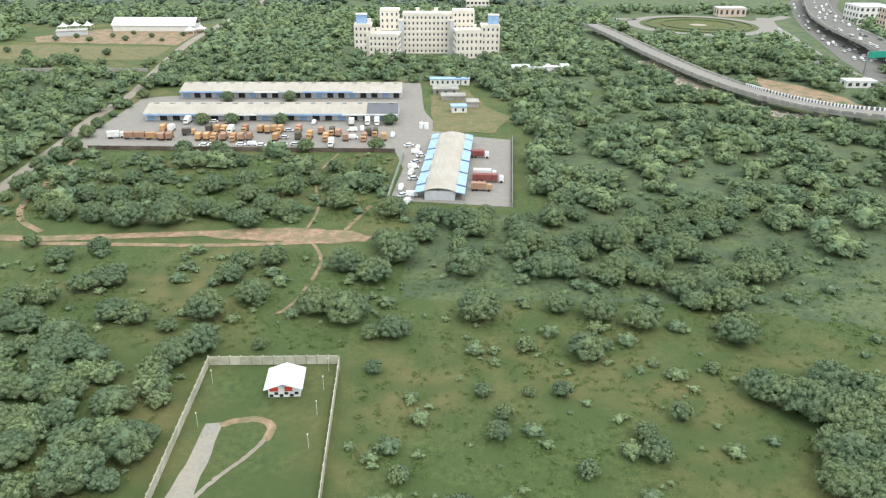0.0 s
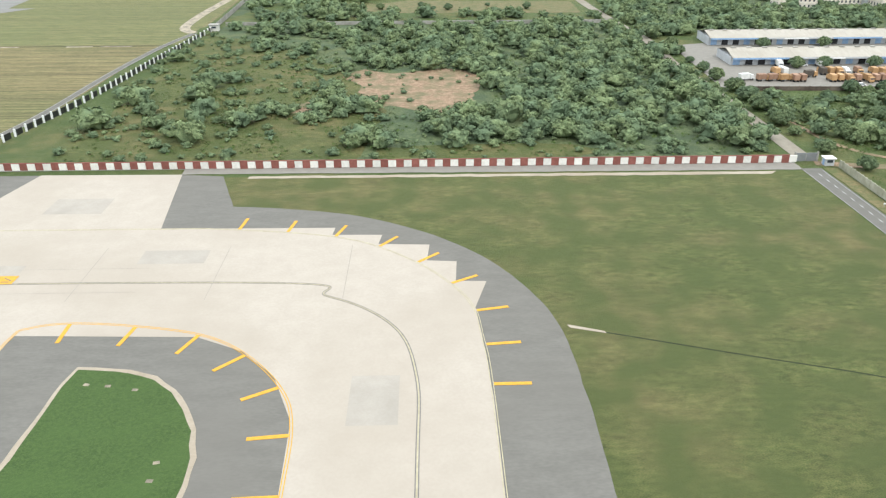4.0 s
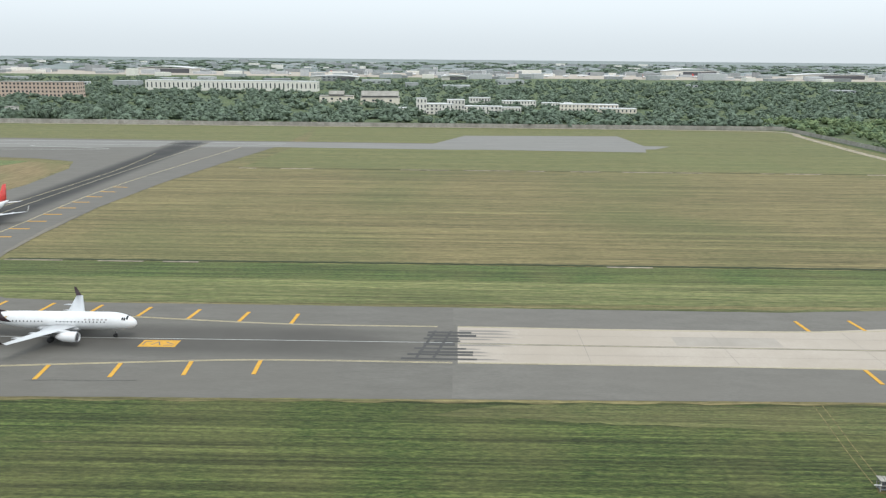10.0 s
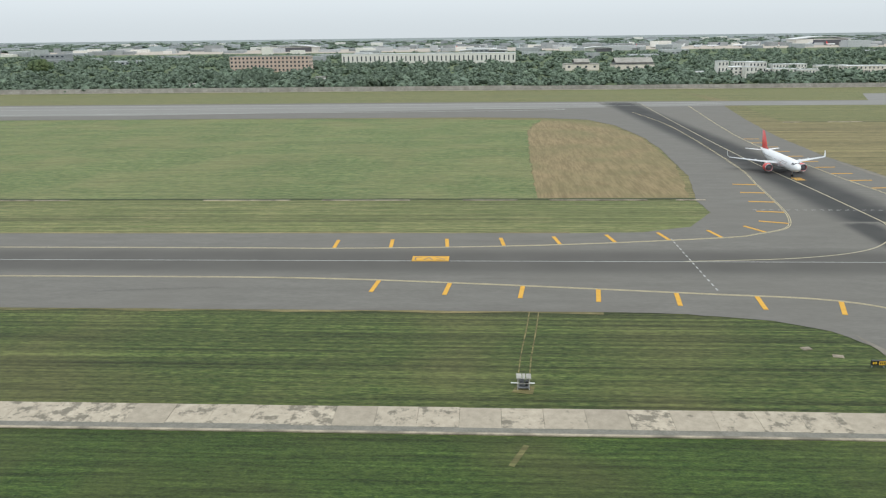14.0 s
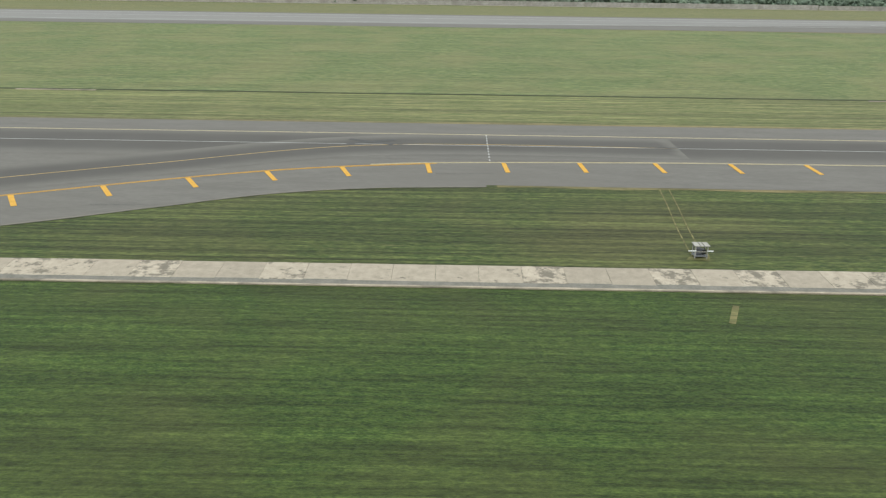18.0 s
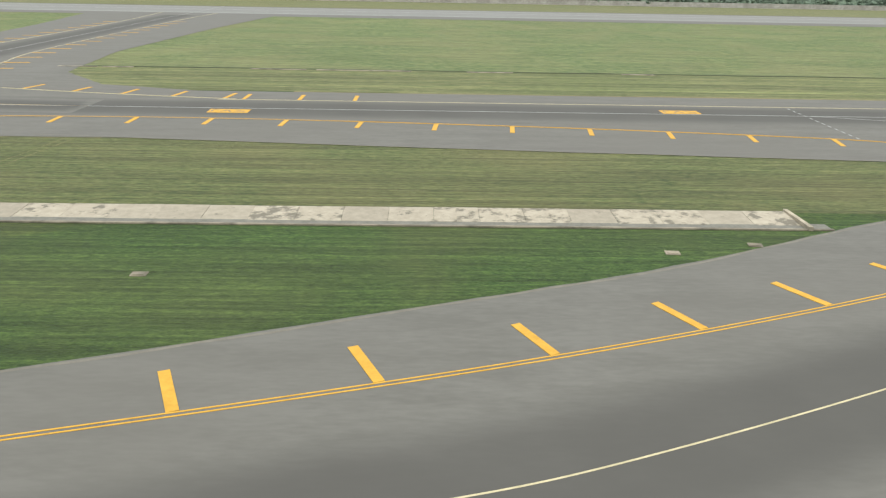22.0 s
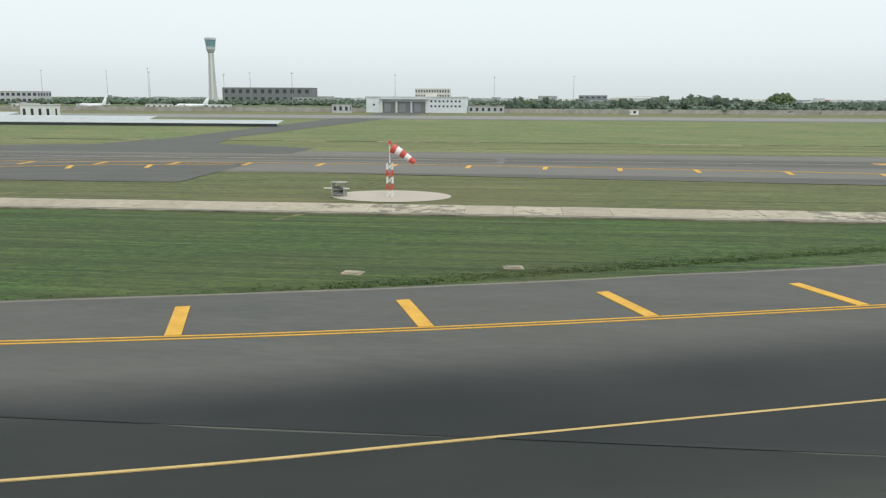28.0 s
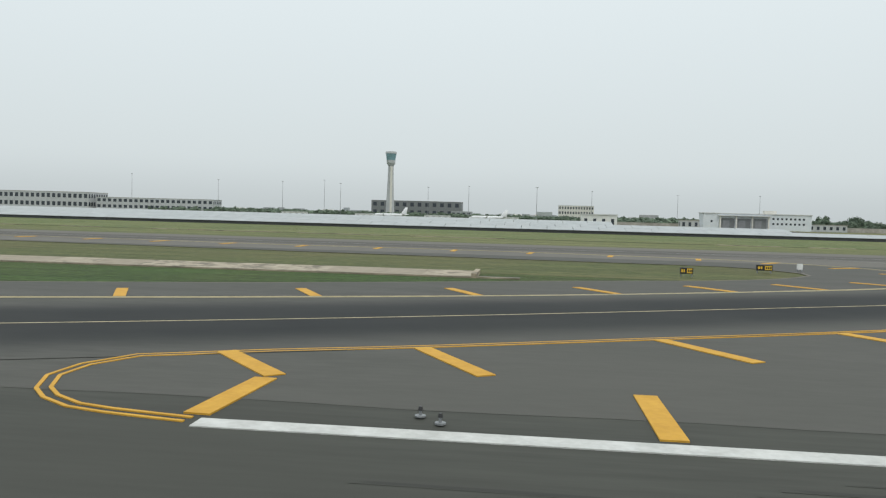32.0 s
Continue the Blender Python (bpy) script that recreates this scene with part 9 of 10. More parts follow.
# scattered town blocks, small with distance
tb = bmesh.new()
# muted grey for most of the distant blocks, varied from block to block
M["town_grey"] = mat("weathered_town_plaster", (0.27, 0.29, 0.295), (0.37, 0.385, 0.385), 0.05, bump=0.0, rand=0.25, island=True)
for k in range(460):
    y = rd.uniform(760, 1000) if k < 26 else (rd.uniform(1300, 2800) if k < 250 else rd.uniform(1120, 1500))
    x = rd.uniform(-0.75, 0.95) * y + rd.uniform(-200, 200)
    w, d, h = rd.uniform(8, 34), rd.uniform(8, 20), rd.uniform(3, 7) * (1.6 if rd.random() < 0.12 else 1)
    if abs(x - 11) < 110 and y < 800:
        continue
    m = pose(x, y, 0, 0, 0, rd.uniform(-12, 12))
    idx = rd.choice((0, 0, 0, 1, 2, 2, 3))
    box(tb, -w / 2, -d / 2, 0, w / 2, d / 2, h, m, idx)
    for s in range(max(1, int(h / 3.2)) if y < 1000 else 0):
        z0 = s * 3.2 + 1.0
        if z0 + 1.2 < h:
            n = max(2, int(w / 5))
            for i in range(n):
                x0 = -w / 2 + (i + 0.25) * w / n
                box(tb, x0, -d / 2 - 0.12, z0, x0 + w / n * 0.5, -d / 2, z0 + 1.3, m, 4)
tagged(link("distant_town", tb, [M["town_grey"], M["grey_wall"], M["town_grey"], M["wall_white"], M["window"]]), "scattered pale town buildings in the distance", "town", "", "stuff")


# ---- trees ----
def clump_crown(seed, r, h, lobes, leaves, leaf, fine):
    """A broad uneven dome: a core set with many rounded lobes and small bent leaf sprays, gaps between."""
    q = random.Random(seed)
    verts, faces = [], []
    flat = (h - 0.35 * r) / r * 0.62
    cs = [(Vector((0, 0, h * 0.38)), r * (0.78 if fine else 0.76), 2 if fine or lobes > 6 else 1)]
    for i in range(lobes):
        z = 1.0 - 1.2 * (i + 0.5) / lobes
        a = 2.39996 * i + q.uniform(-0.35, 0.35)
        rad = math.sqrt(max(0.0, 1 - z * z)) * r * q.uniform(0.68, 0.9)
        cs.append((Vector((rad * math.cos(a), rad * math.sin(a), h * 0.36 + z * r * flat * q.uniform(0.75, 1.0))), r * (q.uniform(0.10, 0.21) if fine else q.uniform(0.18, 0.36)), 1))
    for c, lr, sub in cs:
        bm = bmesh.new()
        bmesh.ops.create_icosphere(bm, subdivisions=sub, radius=1.0)
        base = len(verts)
        for v in bm.verts:
            n = v.co.normalized()
            k = lr * ((0.72 if fine and sub == 1 else 0.85) + 0.5 * noise.noise(n * 2.3 + c * 3.1 + Vector((seed, 0, 0))) + 0.22 * noise.noise(n * 5.5 + c * 2.0))
            verts.append(c + Vector((n.x * k, n.y * k, n.z * k * 0.8)))
        for f in bm.faces:
            faces.append([base + v.index for v in f.verts])
        bm.free()
    cs = [(c, lr) for c, lr, _ in cs[1:]]
    for _ in range(leaves):
        c, lr = cs[q.randrange(len(cs))]
        z = q.uniform(-0.35, 1.0)
        a = q.uniform(0, math.tau)
        s = math.sqrt(max(0.0, 1 - z * z))
        n = Vector((s * math.cos(a), s * math.sin(a), z))
        p = c + Vector((n.x * lr, n.y * lr, n.z * lr * 0.85)) * q.uniform(0.72, 1.22)
        t = n.orthogonal().normalized()
        t.rotate(Matrix.Rotation(q.uniform(0, math.tau), 3, n))
        b = n.cross(t)
        L, W = leaf * q.uniform(0.6, 1.4), leaf * q.uniform(0.5, 1.0)
        tilt = n * q.uniform(-0.5, 0.6)
        base = len(verts)
        verts += [p - t * L, p + b * W + tilt * W, p + t * L + n * L * 0.4, p - b * W + n * W * 0.3]
        faces.append([base, base + 1, base + 2, base + 3])
    me = bpy.data.meshes.new("crown")
    me.from_pydata([tuple(v) for v in verts], [], faces)
    me.materials.append(M["leaf"])
    me.shade_smooth()
    return me


def trunk_mesh(seed, h, r):
    q = random.Random(seed)
    bm = bmesh.new()
    top = Vector((q.uniform(-0.2, 0.2), q.uniform(-0.2, 0.2), h * 0.4))
    tube(bm, (0, 0, -0.05), top, 0.16, 0.1, 7)
    for i in range(4):
        a = math.tau * i / 4 + q.uniform(-0.4, 0.4)
        tube(bm, top, top + Vector((r * 0.45 * math.cos(a), r * 0.45 * math.sin(a), h * 0.25)), 0.08, 0.03, 5)
    me = bpy.data.meshes.new("trunk")
    bm.to_mesh(me)
    bm.free()
    me.materials.append(M["bark"])
    return me


KINDS = []
for i in range(6):
    R_, H_ = (3.1, 4.2) if i < 3 else ((2.2, 3.4) if i < 5 else (1.5, 2.3))
    KINDS.append((clump_crown(50 + i, R_, H_, 62 if i < 3 else 42, 6400 if i < 3 else 3600, 0.105, True), trunk_mesh(70 + i, H_, R_), R_))
NEAR = []
for i, (cr, tr, R_) in enumerate(KINDS):
    t = thing("tree", (0, 0, -40), 0, "broad green acacia-like tree in the scrub" if i < 3 else "rounded green bushy tree in the scrub", "tree", "scrub trees")
    share("crown", cr, t, pose(0, 0, 0))
    share("trunk", tr, t, pose(0, 0, 0))
    NEAR.append(t)


def inside(x, y, poly):
    c = False
    for (x0, y0), (x1, y1) in zip(poly, poly[1:] + poly[:1]):
        if (y0 > y) != (y1 > y) and x < (x1 - x0) * (y - y0) / (y1 - y0) + x0:
            c = not c
    return c


CLEAR = [  # ground that stays open
    [(505, 40), (522, 40), (521, 128), (505, 128)],
    [(508, 120), (594, 116), (594, 129), (508, 131)],
    [(516, 170), (594, 170), (592, 135), (624, 133), (627, 212), (617, 246), (603, 247), (596, 246), (516, 240)],
    [(511.8, 125), (517, 125), (516.2, 180), (514.8, 200), (515.6, 236), (512.6, 264), (510, 303), (514, 480), (504, 480), (504, 303), (507.8, 264), (511, 236), (510.2, 200), (512, 162)],
    [(427, 168), (447, 155), (462, 166), (461, 193), (440, 200), (428, 188)],
    [(415, 280), (510, 278), (512, 362), (440, 362), (436, 316), (415, 305)],
    [(570, 40), (592, 40), (592, 86), (570, 86)],
    [(570, 282), (634, 282), (634, 306), (570, 306)],
    [(380, 256), (510, 256), (510, 266), (380, 266)],
    [(693, 333), (770, 333), (786, 402), (693, 402)],
    [(698, 256), (704, 238), (708, 222), (715, 209), (731, 207), (731, 228), (724, 244), (714, 258)],
    [(742, 230), (756, 230), (770, 340), (756, 340)],
    [(733, 226), (746, 226), (746, 244), (733, 244)],
]


def flyover_gap(x, y):
    return min((p.x - x) ** 2 + (p.y - y) ** 2 for p in deck_pts) < (90 if x < 700 or y < 205 else 40) or min((p.x - x) ** 2 + (p.y - y) ** 2 for p in hw + hw2) < 200


import collections
placed = collections.defaultdict(list)


def stands_free(x, y, r, tight):
    """True where no crown set so far lies too close."""
    i, j = int(x // 6), int(y // 6)
    for a in (i - 1, i, i + 1):
        for b in (j - 1, j, j + 1):
            for px, py, pr in placed[(a, b)]:
                if (px - x) ** 2 + (py - y) ** 2 < (tight * (pr + r)) ** 2:
                    return False
    return not any(inside(x, y, c) for c in CLEAR)


def take(x, y, r):
    placed[(int(x // 6), int(y // 6))].append((x, y, r))


OPEN = [  # grass with few trees
    [(395, 198), (406, 201), (418, 190), (424, 168), (415, 160), (398, 167)],
    [(436, 136), (454, 138.5), (476, 138), (477, 129), (436, 129)],
    [(400, 150), (426, 149), (430, 137), (405, 136)],
    [(518, 128), (600, 128), (600, 88), (571, 87), (562, 82), (553, 90), (536, 98), (518, 97)],
    [(518, 128), (594, 128), (594, 172), (518, 172)],
    [(588, 46), (665, 46), (665, 104), (600, 104), (596, 92)],
]


def scrub_density(x, y):
    """How closed the scrub is at a place: thick west of the compound and in the woods, open to the east."""
    if any(inside(x, y, c) for c in OPEN):
        return -0.16 if x < 512 else 0.03
    d = 0.55 + 1.0 * noise.noise(Vector((x * 0.035, y * 0.05, 2.0)))
    if x < 572 and y < 100:
        d += 0.6
    elif x > 594 and y < 172:
        d -= 0.05
    if x < 512 and y < 250:
        d += 0.7 if x > 445 else -0.72 + (x - 376) * 0.008
    if y > 172 and x > 512:
        d += 0.4
    if x < 440 and y > 262:
        d -= 0.25
    return d


rq = random.Random(8)
near_count = 0
tries = 0


def stand(rows):
    """Single trees at their places, with their sizes."""
    global near_count
    for x, y, size in rows:
        k = rq.randrange(3) if size > 0.75 else 3 + rq.randrange(3)
        size *= 1.0 if size > 0.75 else 1.4
        take(x, y, KINDS[k][2] * size)
        t = copy_thing(NEAR[k], pose(x, y, 0, 0, 0, rq.uniform(0, 360)))
        t.scale = (size, size, size * rq.uniform(0.9, 1.1))
        near_count += 1


# singles along the dirt track and south of it
stand([(533.6, 119.8, 0.55), (541.0, 113.4, 0.8), (546.0, 117.4, 0.65), (531.4, 107.4, 0.35), (525, 106.9, 0.35), (556.1, 95.0, 0.8), (551.5, 105.2, 0.85), (559.9, 93.9, 0.7), (565.0, 91.4, 0.5), (569.3, 95.3, 1), (570.1, 106.5, 0.8), (576.0, 112.6, 0.8), (575, 99.9, 0.9), (571.4, 111.0, 0.7), (585, 96.8, 1), (589.5, 94.3, 1.1)])
stand([(588.0, 110.4, 1), (596.1, 113.5, 1.2), (596.2, 89.8, 0.8), (578.4, 86.6, 0.35), (553.1, 76.5, 0.8), (540.8, 99.5, 0.7), (545.0, 99.4, 0.7), (594, 118.8, 0.9), (600.5, 121.6, 0.9), (593.0, 89.0, 0.5), (531.4, 101.2, 0.4), (528.5, 96.4, 0.4), (522.8, 122.0, 0.6), (552.5, 105.7, 0.8), (548.6, 103.6, 0.7), (592.6, 106.5, 1.0)])
# the open ground to the east
stand([(607.1, 109.1, 1.1), (608.2, 94.3, 1.1), (619.6, 107.9, 1.1), (623.2, 107.9, 0.9), (621.7, 84.3, 0.9), (613.9, 85.8, 0.7), (625.4, 94.1, 0.9), (630.9, 91.6, 0.9), (643.0, 87.6, 1.0), (631.5, 107.8, 1.0), (635.2, 104.7, 1.0), (639.3, 100.9, 1.0), (643.7, 100.8, 1.0), (652.9, 105.5, 1.1), (617.8, 122.7, 0.9), (610.0, 124.0, 0.9)])
stand([(593.9, 80.7, 0.4), (607.3, 75.6, 0.4), (612.9, 75.5, 0.3), (617.0, 75.4, 0.45), (608.4, 67.4, 0.5), (617.3, 61.2, 0.6), (597.5, 60.7, 0.6), (624.9, 67.1, 0.5), (625.2, 63.7, 0.6), (630.0, 70.7, 0.5), (609.5, 71.0, 0.4), (641, 74, 0.5), (648, 66, 0.6), (637, 80, 0.5)])
# a thicket at the eastern edge
stand([(641.4, 74.9, 0.9), (643.8, 72.6, 1.1), (645.8, 70.9, 1.1), (650.2, 75.9, 1.0), (648.4, 68.3, 1.2), (644.9, 62.6, 1.1), (653.6, 72.4, 1.1), (649.5, 64.3, 1.2), (644.8, 58.3, 1.0), (647.0, 59.1, 1.1), (642.7, 58.3, 0.9)])
# between the dirt track and the truck yard
stand([(533.5, 132.7, 0.9), (540.1, 131.2, 0.9), (546.5, 129.4, 1.25), (553.8, 129.6, 1.15), (559.4, 133.9, 0.85), (557.8, 146.2, 1), (566.2, 141.3, 0.9), (568.6, 128.4, 0.9), (573.9, 144.5, 1), (575.0, 132.6, 1), (584.4, 137.5, 1), (583, 146.1, 0.9), (570.6, 135.8, 0.9), (589.9, 147.1, 0.9), (594.4, 133.2, 1), (552.5, 136, 1.0)])
stand([(546.2, 166.7, 0.7), (555.5, 168.8, 0.6), (560.6, 162.6, 0.6), (531.2, 160.7, 0.6), (527.4, 139.5, 0.7), (545.4, 151.4, 0.7), (540.1, 151.4, 0.8), (581.5, 158.6, 0.7), (588.0, 156.8, 0.8), (541.4, 140, 1.0), (534.6, 141.5, 0.8), (563.4, 150.4, 0.8), (547.5, 141.5, 0.9), (578, 150.4, 0.6), (570, 156, 0.6), (537, 167, 0.5)])
# along the lane
stand([(518.9, 166.7, 0.9), (518.6, 158.8, 0.9), (518.6, 174.3, 0.8), (519.0, 148.1, 0.8), (518.8, 141.6, 0.7), (518.0, 184.8, 0.7), (517.4, 193, 0.6), (517.4, 203.7, 0.6), (517.6, 214, 0.6), (520.0, 131.0, 0.6), (518.6, 225, 0.7)])
stand([(452, 322, 0.5), (458, 328, 0.45), (466, 321, 0.5), (472, 330, 0.4), (480, 322, 0.5), (488, 330, 0.45), (495, 321, 0.5), (500, 334, 0.45), (430, 292, 0.6), (445, 296, 0.5), (455, 290, 0.6), (470, 298, 0.5), (484, 291, 0.6), (478, 338, 0.6)])
while near_count < 300 and tries < 20000:
    tries += 1
    x, y = rq.uniform(521, 572) if near_count < 225 else rq.uniform(594, 665), rq.uniform(46, 140)
    if rq.random() > scrub_density(x, y):
        continue
    k = rq.choices(range(6), (4, 4, 4, 4, 4, 4))[0]
    size = rq.uniform(0.7, 1.2)
    if stands_free(x, y, KINDS[k][2] * size, 0.62):
        take(x, y, KINDS[k][2] * size)
        t = copy_thing(NEAR[k], pose(x, y, 0, 0, 0, rq.uniform(0, 360)))
        t.scale = (size, size, size * rq.uniform(0.85, 1.1))
        near_count += 1
for t in NEAR:
    for o in t.children_recursive:
        bpy.data.objects.remove(o)
    bpy.data.objects.remove(t)

# the wider scrub and woods, joined
LITE = []
for i in range(5):
    LITE.append(clump_crown(150 + i, 2.9, 3.8, 8, 260, 0.30, False))
LITE_NP = []
for me in LITE:
    co = np.zeros(len(me.vertices) * 3)
    me.vertices.foreach_get("co", co)
    LITE_NP.append((co.reshape(-1, 3), [tuple(p.vertices) for p in me.polygons]))
FULL_NP = []
for k in range(3, 6):
    me = clump_crown(350 + k, 2.7, 3.6, 26, 900, 0.17, True)
    co = np.zeros(len(me.vertices) * 3)
    me.vertices.foreach_get("co", co)
    FULL_NP.append((co.reshape(-1, 3), [tuple(p.vertices) for p in me.polygons]))
TINY_NP = []
for i in range(4):
    me = clump_crown(250 + i, 3.2, 4.2, 5, 8, 0.6, False)
    co = np.zeros(len(me.vertices) * 3)
    me.vertices.foreach_get("co", co)
    TINY_NP.append((co.reshape(-1, 3), [tuple(p.vertices) for p in me.polygons]))


class Wood:
    """Collects many crowns into one mesh."""

    def __init__(self, name, label, material):
        self.name, self.label, self.material = name, label, material
        self.v, self.f, self.n = [], [], 0

    def add(self, lib, x, y, s, sz):
        co, fs = lib[rq.randrange(len(lib))]
        a = rq.uniform(0, math.tau)
        c, d = math.cos(a), math.sin(a)
        out = np.stack([(co[:, 0] * c - co[:, 1] * d) * s + x, (co[:, 0] * d + co[:, 1] * c) * s + y, co[:, 2] * sz], 1)
        self.v.append(out)
        self.f += [tuple(i + self.n for i in f) for f in fs]
        self.n += len(co)

    def done(self):
        me = bpy.data.meshes.new(self.name)
        me.from_pydata(np.concatenate(self.v).tolist(), [], self.f)
        me.materials.append(self.material)
        tagged(new(self.name, me), self.label, "trees", "", "stuff")


wood = Wood("scrub_wood", "dense green scrub and acacia trees", M["leaf"])
n = 0
for _ in range(90000):
    if n > 2300:
        break
    x, y = rq.uniform(366, 900), rq.uniform(46, 420)
    if y < 136 and x < 660 or x < (376 if y < 246 else 380) or x > 625 + 0.62 * y:
        continue
    if rq.random() > scrub_density(x, y) + (0.2 if y > 128 else 0):
        continue
    s = rq.uniform(0.55, 1.4)
    if (x > 660 and flyover_gap(x, y)) or not stands_free(x, y, 2.6 * s, 0.52):
        continue
    take(x, y, 2.6 * s)
    wood.add(LITE_NP if y < 290 else TINY_NP, x, y, s, s * rq.uniform(0.75, 1.05))
    n += 1
n = 0
for _ in range(4000):   # thick scrub beside the access road wall
    x, y = rq.uniform(521.5, 571), rq.uniform(46, 97)
    s = rq.uniform(0.45, 1.0)
    if n < 60 and rq.random() < scrub_density(x, y) and stands_free(x, y, 2.6 * s, 0.5):
        take(x, y, 2.6 * s)
        wood.add(FULL_NP, x, y, s, s * rq.uniform(0.8, 1.05))
        n += 1
wood.done()

wood = Wood("bushes", "low green bushes scattered in the scrub", M["leaf"])
for _ in range(700):
    x, y = rq.uniform(380, 720), rq.uniform(46, 270)
    if (x < 521 and y < 129) or any(inside(x, y, c) for c in CLEAR[:8]):
        continue
    s = rq.uniform(0.12, 0.34)
    wood.add(TINY_NP, x, y, s, s * 0.8)
for _ in range(620):
    x, y = rq.uniform(518, 597), rq.uniform(92, 172)
    if any(inside(x, y, c) for c in CLEAR[2:]) or 118 < y < 129 or not stands_free(x, y, 0.4, 0.45) or (y < 118 and rq.random() < 0.6):
        continue
    s = 0.12 + 0.42 * rq.random() ** 2
    wood.add(LITE_NP if s > 0.28 else TINY_NP, x, y, s, s * 0.75)
for _ in range(700):
    x, y = rq.uniform(374, 511), rq.uniform(130, 250)
    if any(inside(x, y, c) for c in CLEAR) or not stands_free(x, y, 0.4, 0.5):
        continue
    s = rq.uniform(0.15, 0.5)
    wood.add(LITE_NP if s > 0.3 else TINY_NP, x, y, s, s * 0.85)
for _ in range(34):
    x, y = rq.uniform(428, 459), rq.uniform(160, 198)
    s = 0.12 + 0.3 * rq.random() ** 2
    wood.add(LITE_NP if s > 0.26 else TINY_NP, x, y, s, s * 0.75)
for _ in range(240):
    x, y = rq.uniform(588, 690), rq.uniform(46, 118)
    if any(inside(x, y, c) for c in CLEAR) or not stands_free(x, y, 0.5, 0.6):
        continue
    s = 0.12 + 0.4 * rq.random() ** 2.5
    wood.add(LITE_NP if s > 0.3 else TINY_NP, x, y, s, s * 0.8)
wood.done()

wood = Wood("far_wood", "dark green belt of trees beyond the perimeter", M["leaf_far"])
for _ in range(6400):
    y = 376 + 640 * rq.random() ** 1.4
    x = rq.uniform(-1.0, 1.15) * (y + 250) - 40
    if x > 372 and y < 420:
        continue
    if abs(x - 11) < 90 and 690 < y < 720 or (195 < x < 260 and 440 < y < 478) or (280 < x < 330 and 470 < y < 500) or (115 < x < 180 and 535 < y < 575):
        continue
    if x < -440 and y < 415 or (x < -560 and y < 640):
        continue
    if 690 < x < 900 and 240 < y < 520:
        continue
    if 415 < x < 512 and y < 480 and y < 362:
        continue
    s = rq.uniform(1.0, 1.6)
    wood.add(TINY_NP, x, y, s * 1.1, s * rq.uniform(0.65, 1.0))
wood.done()

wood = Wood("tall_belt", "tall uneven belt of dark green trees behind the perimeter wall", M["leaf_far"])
for _ in range(230):
    x, y = rq.uniform(-468, 60), 380 + 70 * rq.random() ** 1.5
    s = rq.uniform(1.2, 2.1) * (0.75 + 0.5 * noise.noise(Vector((x * 0.02, 3.0, y * 0.02))))
    wood.add(LITE_NP, x, y, s, s * rq.uniform(0.95, 1.3))
wood.done()

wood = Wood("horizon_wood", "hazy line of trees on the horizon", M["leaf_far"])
for _ in range(1200):
    y = rq.uniform(1450, 3000)
    x = rq.uniform(-1.0, 1.0) * y
    s = rq.uniform(2.2, 4.0)
    wood.add(TINY_NP, x, y, s * 1.8, s * 0.4)
wood.done()
# knee-high weeds that roughen the open ground
def weeds(count, area, seed, low, high):
    q = random.Random(seed)
    vs, fs = [], []
    while count:
        x, y = area(q)
        if noise.noise(Vector((x * 0.11, y * 0.13, 5.0))) < q.uniform(-0.5, 0.35) or any(inside(x, y, c) for c in CLEAR):
            continue
        count -= 1
        r = q.uniform(low, high)
        for _ in range(9):
            a, e = q.uniform(0, math.tau), q.uniform(0.1, 1.0)
            c = Vector((x + r * e * math.cos(a), y + r * e * math.sin(a), r * 0.5 * (1.15 - e)))
            n_ = Vector((math.cos(a) * e, math.sin(a) * e, q.uniform(0.5, 1.2))).normalized()
            t = n_.orthogonal().normalized() * r * q.uniform(0.2, 0.42)
            b = n_.cross(t) * q.uniform(0.6, 1.0)
            i = len(vs)
            vs += [tuple(c - t), tuple(c + b - n_ * r * 0.06), tuple(c + t), tuple(c - b + n_ * r * 0.05)]
            fs.append((i, i + 1, i + 2, i + 3))
    me = bpy.data.meshes.new("weeds")
    me.from_pydata(vs, [], fs)
    me.materials.append(M["weed"])
    tagged(new("weeds", me), "low green weeds over the rough ground", "weeds", "", "stuff")


M["weed"] = mat("weed_leaves", (0.052, 0.090, 0.026), (0.106, 0.146, 0.050), 1.4, rough=0.9, bump=0.0, rand=0.12, island=True, spec=0.05)
weeds(9000, lambda q: (q.uniform(519, 720), q.uniform(46, 135)), 41, 0.15, 0.5)
weeds(2600, lambda q: (q.uniform(521, 594), q.uniform(128, 172)), 42, 0.15, 0.5)
weeds(2600, lambda q: (q.uniform(378, 508), q.uniform(130, 215)), 43, 0.2, 0.7)
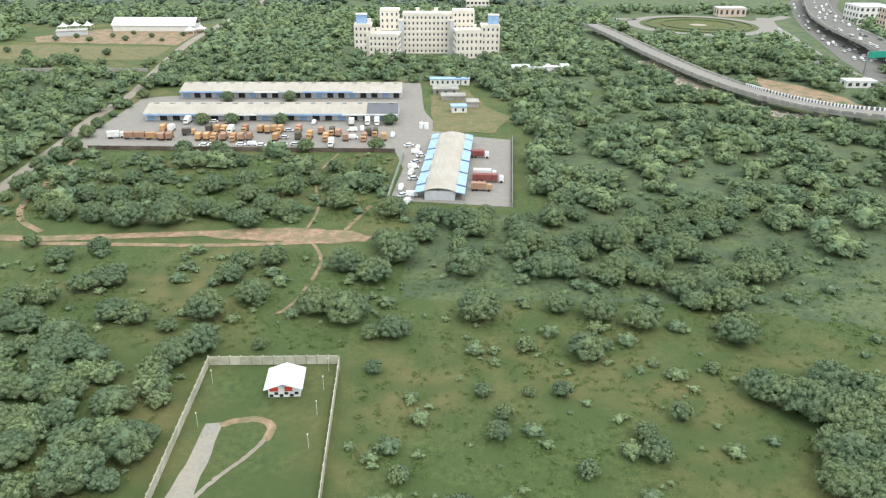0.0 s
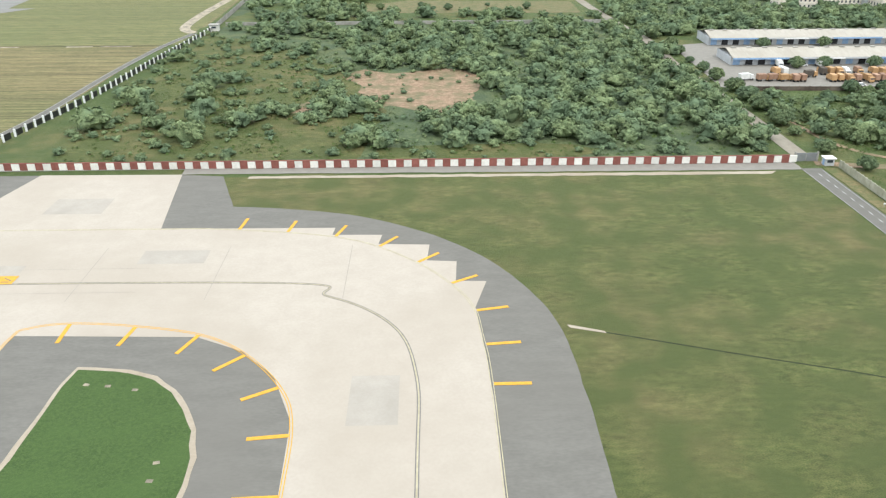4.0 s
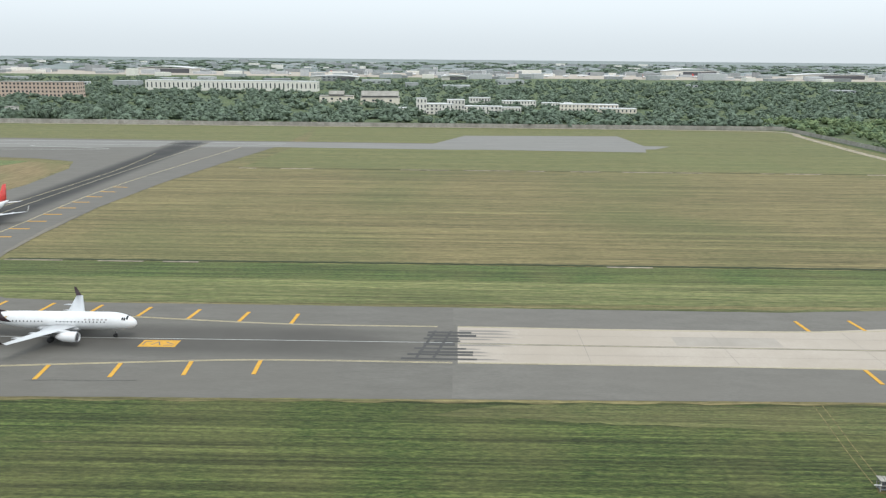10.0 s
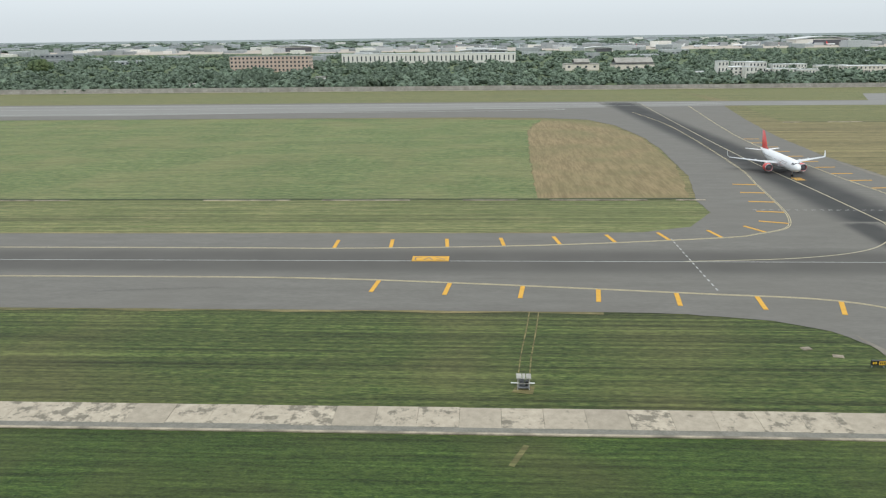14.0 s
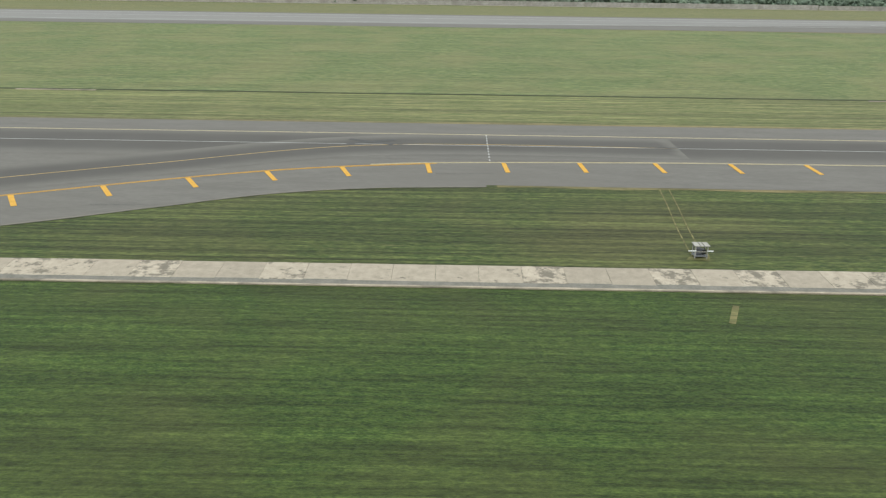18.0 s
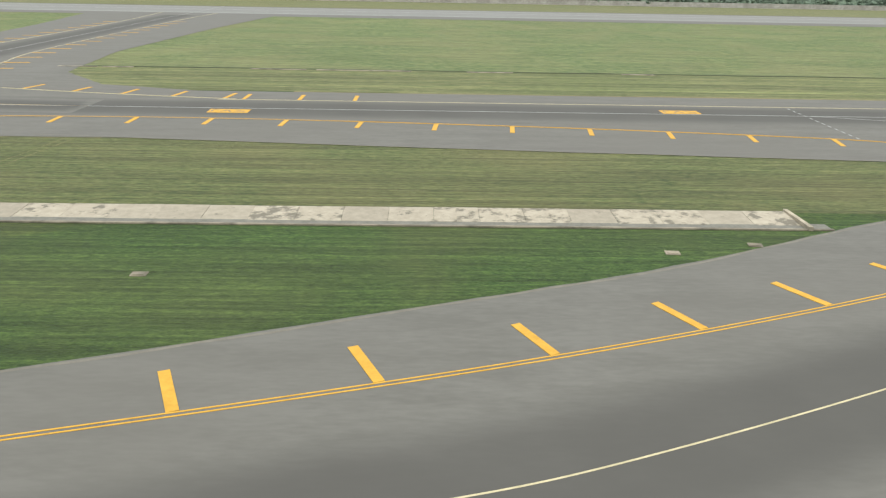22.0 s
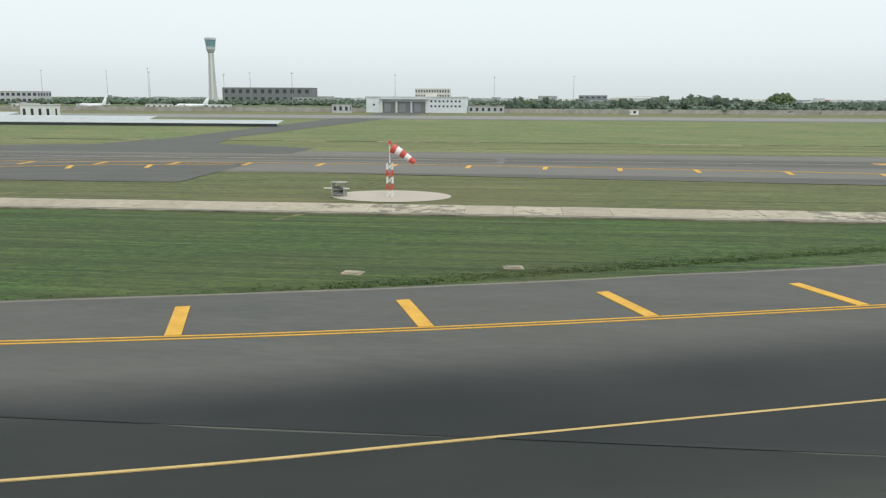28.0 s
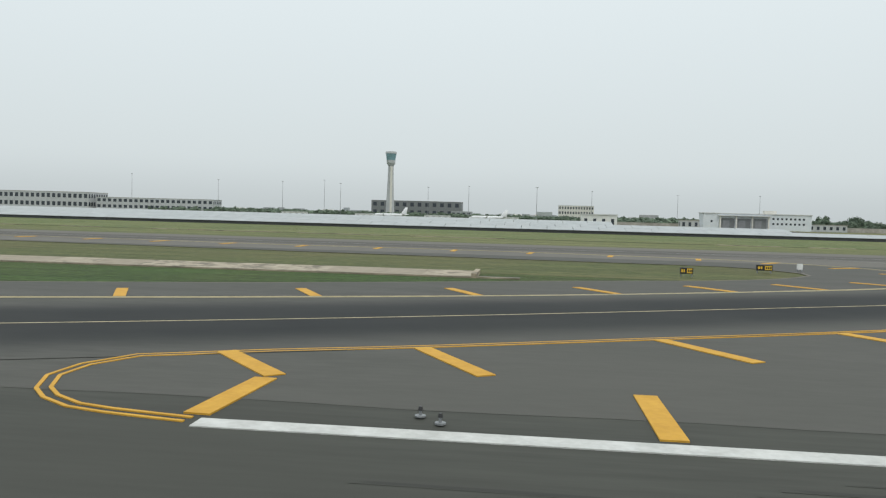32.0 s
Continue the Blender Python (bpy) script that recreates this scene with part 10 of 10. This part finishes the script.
# lone trees by the far wall
for x, y, s in ((-273, 576, 3.2), (-300, 440, 1.4), (-240, 430, 1.2), (-360, 450, 1.3), (-455, 430, 1.6)):
    lt = thing("tree", (x, y, 0), 0, "lone green tree rising over the far woods", "tree", "lone trees")
    share("crown", KINDS[0][0], lt, pose(0, 0, 0))
    share("trunk", KINDS[0][1], lt, pose(0, 0, 0))
    lt.scale = (s, s, s)
for x, y in ((543, 196.5), (550.5, 196.6), (563.5, 196.4), (592, 196), (544, 221), (562, 221.5), (545, 172), (553, 171.6), (573, 173), (589.5, 174)):
    lt = thing("tree", (x, y, 0), rq.uniform(0, 360), "leafy shade tree by the warehouses", "tree", "yard trees")
    share("crown", KINDS[3][0], lt, pose(0, 0, 0))
    share("trunk", KINDS[3][1], lt, pose(0, 0, 0))

# long grass along the runway edge and round the exits
def tufts(count, area, seed, tall=0.16):
    q = random.Random(seed)
    vs, fs = [], []
    for _ in range(count):
        x, y = area(q)
        for k in range(5):
            a = q.uniform(0, math.tau)
            hgt, lean, w = tall * q.uniform(0.5, 1.3), q.uniform(0.02, 0.12), q.uniform(0.012, 0.03)
            ox, oy = x + q.uniform(-0.15, 0.15), y + q.uniform(-0.1, 0.1)
            c, s_ = math.cos(a), math.sin(a)
            i = len(vs)
            vs += [(ox - w * s_, oy + w * c, -0.01), (ox + w * s_, oy - w * c, -0.01), (ox + lean * c, oy + lean * s_, hgt)]
            fs.append((i, i + 1, i + 2))
    me = bpy.data.meshes.new("grass_tufts")
    me.from_pydata(vs, [], fs)
    me.materials.append(M["wedge"])
    tagged(new("grass_tufts", me), "uneven tufts of long green grass at the runway edge", "grass", "", "stuff")


def strip_area(q):
    x = q.uniform(-590, -430)
    while -516 < x < -488:
        x = q.uniform(-590, -430)
    base = 16.0
    if -514 < x < -475:
        base = 18 + (x + 514) * 0.13
    elif x > -475:
        base = 23.5 + (x + 475) * 0.42
    elif -596.5 < x < -589:
        base = 19.5
    return x, base + abs(q.gauss(0, 0.7))


tufts(9000, strip_area, 3, 0.045)
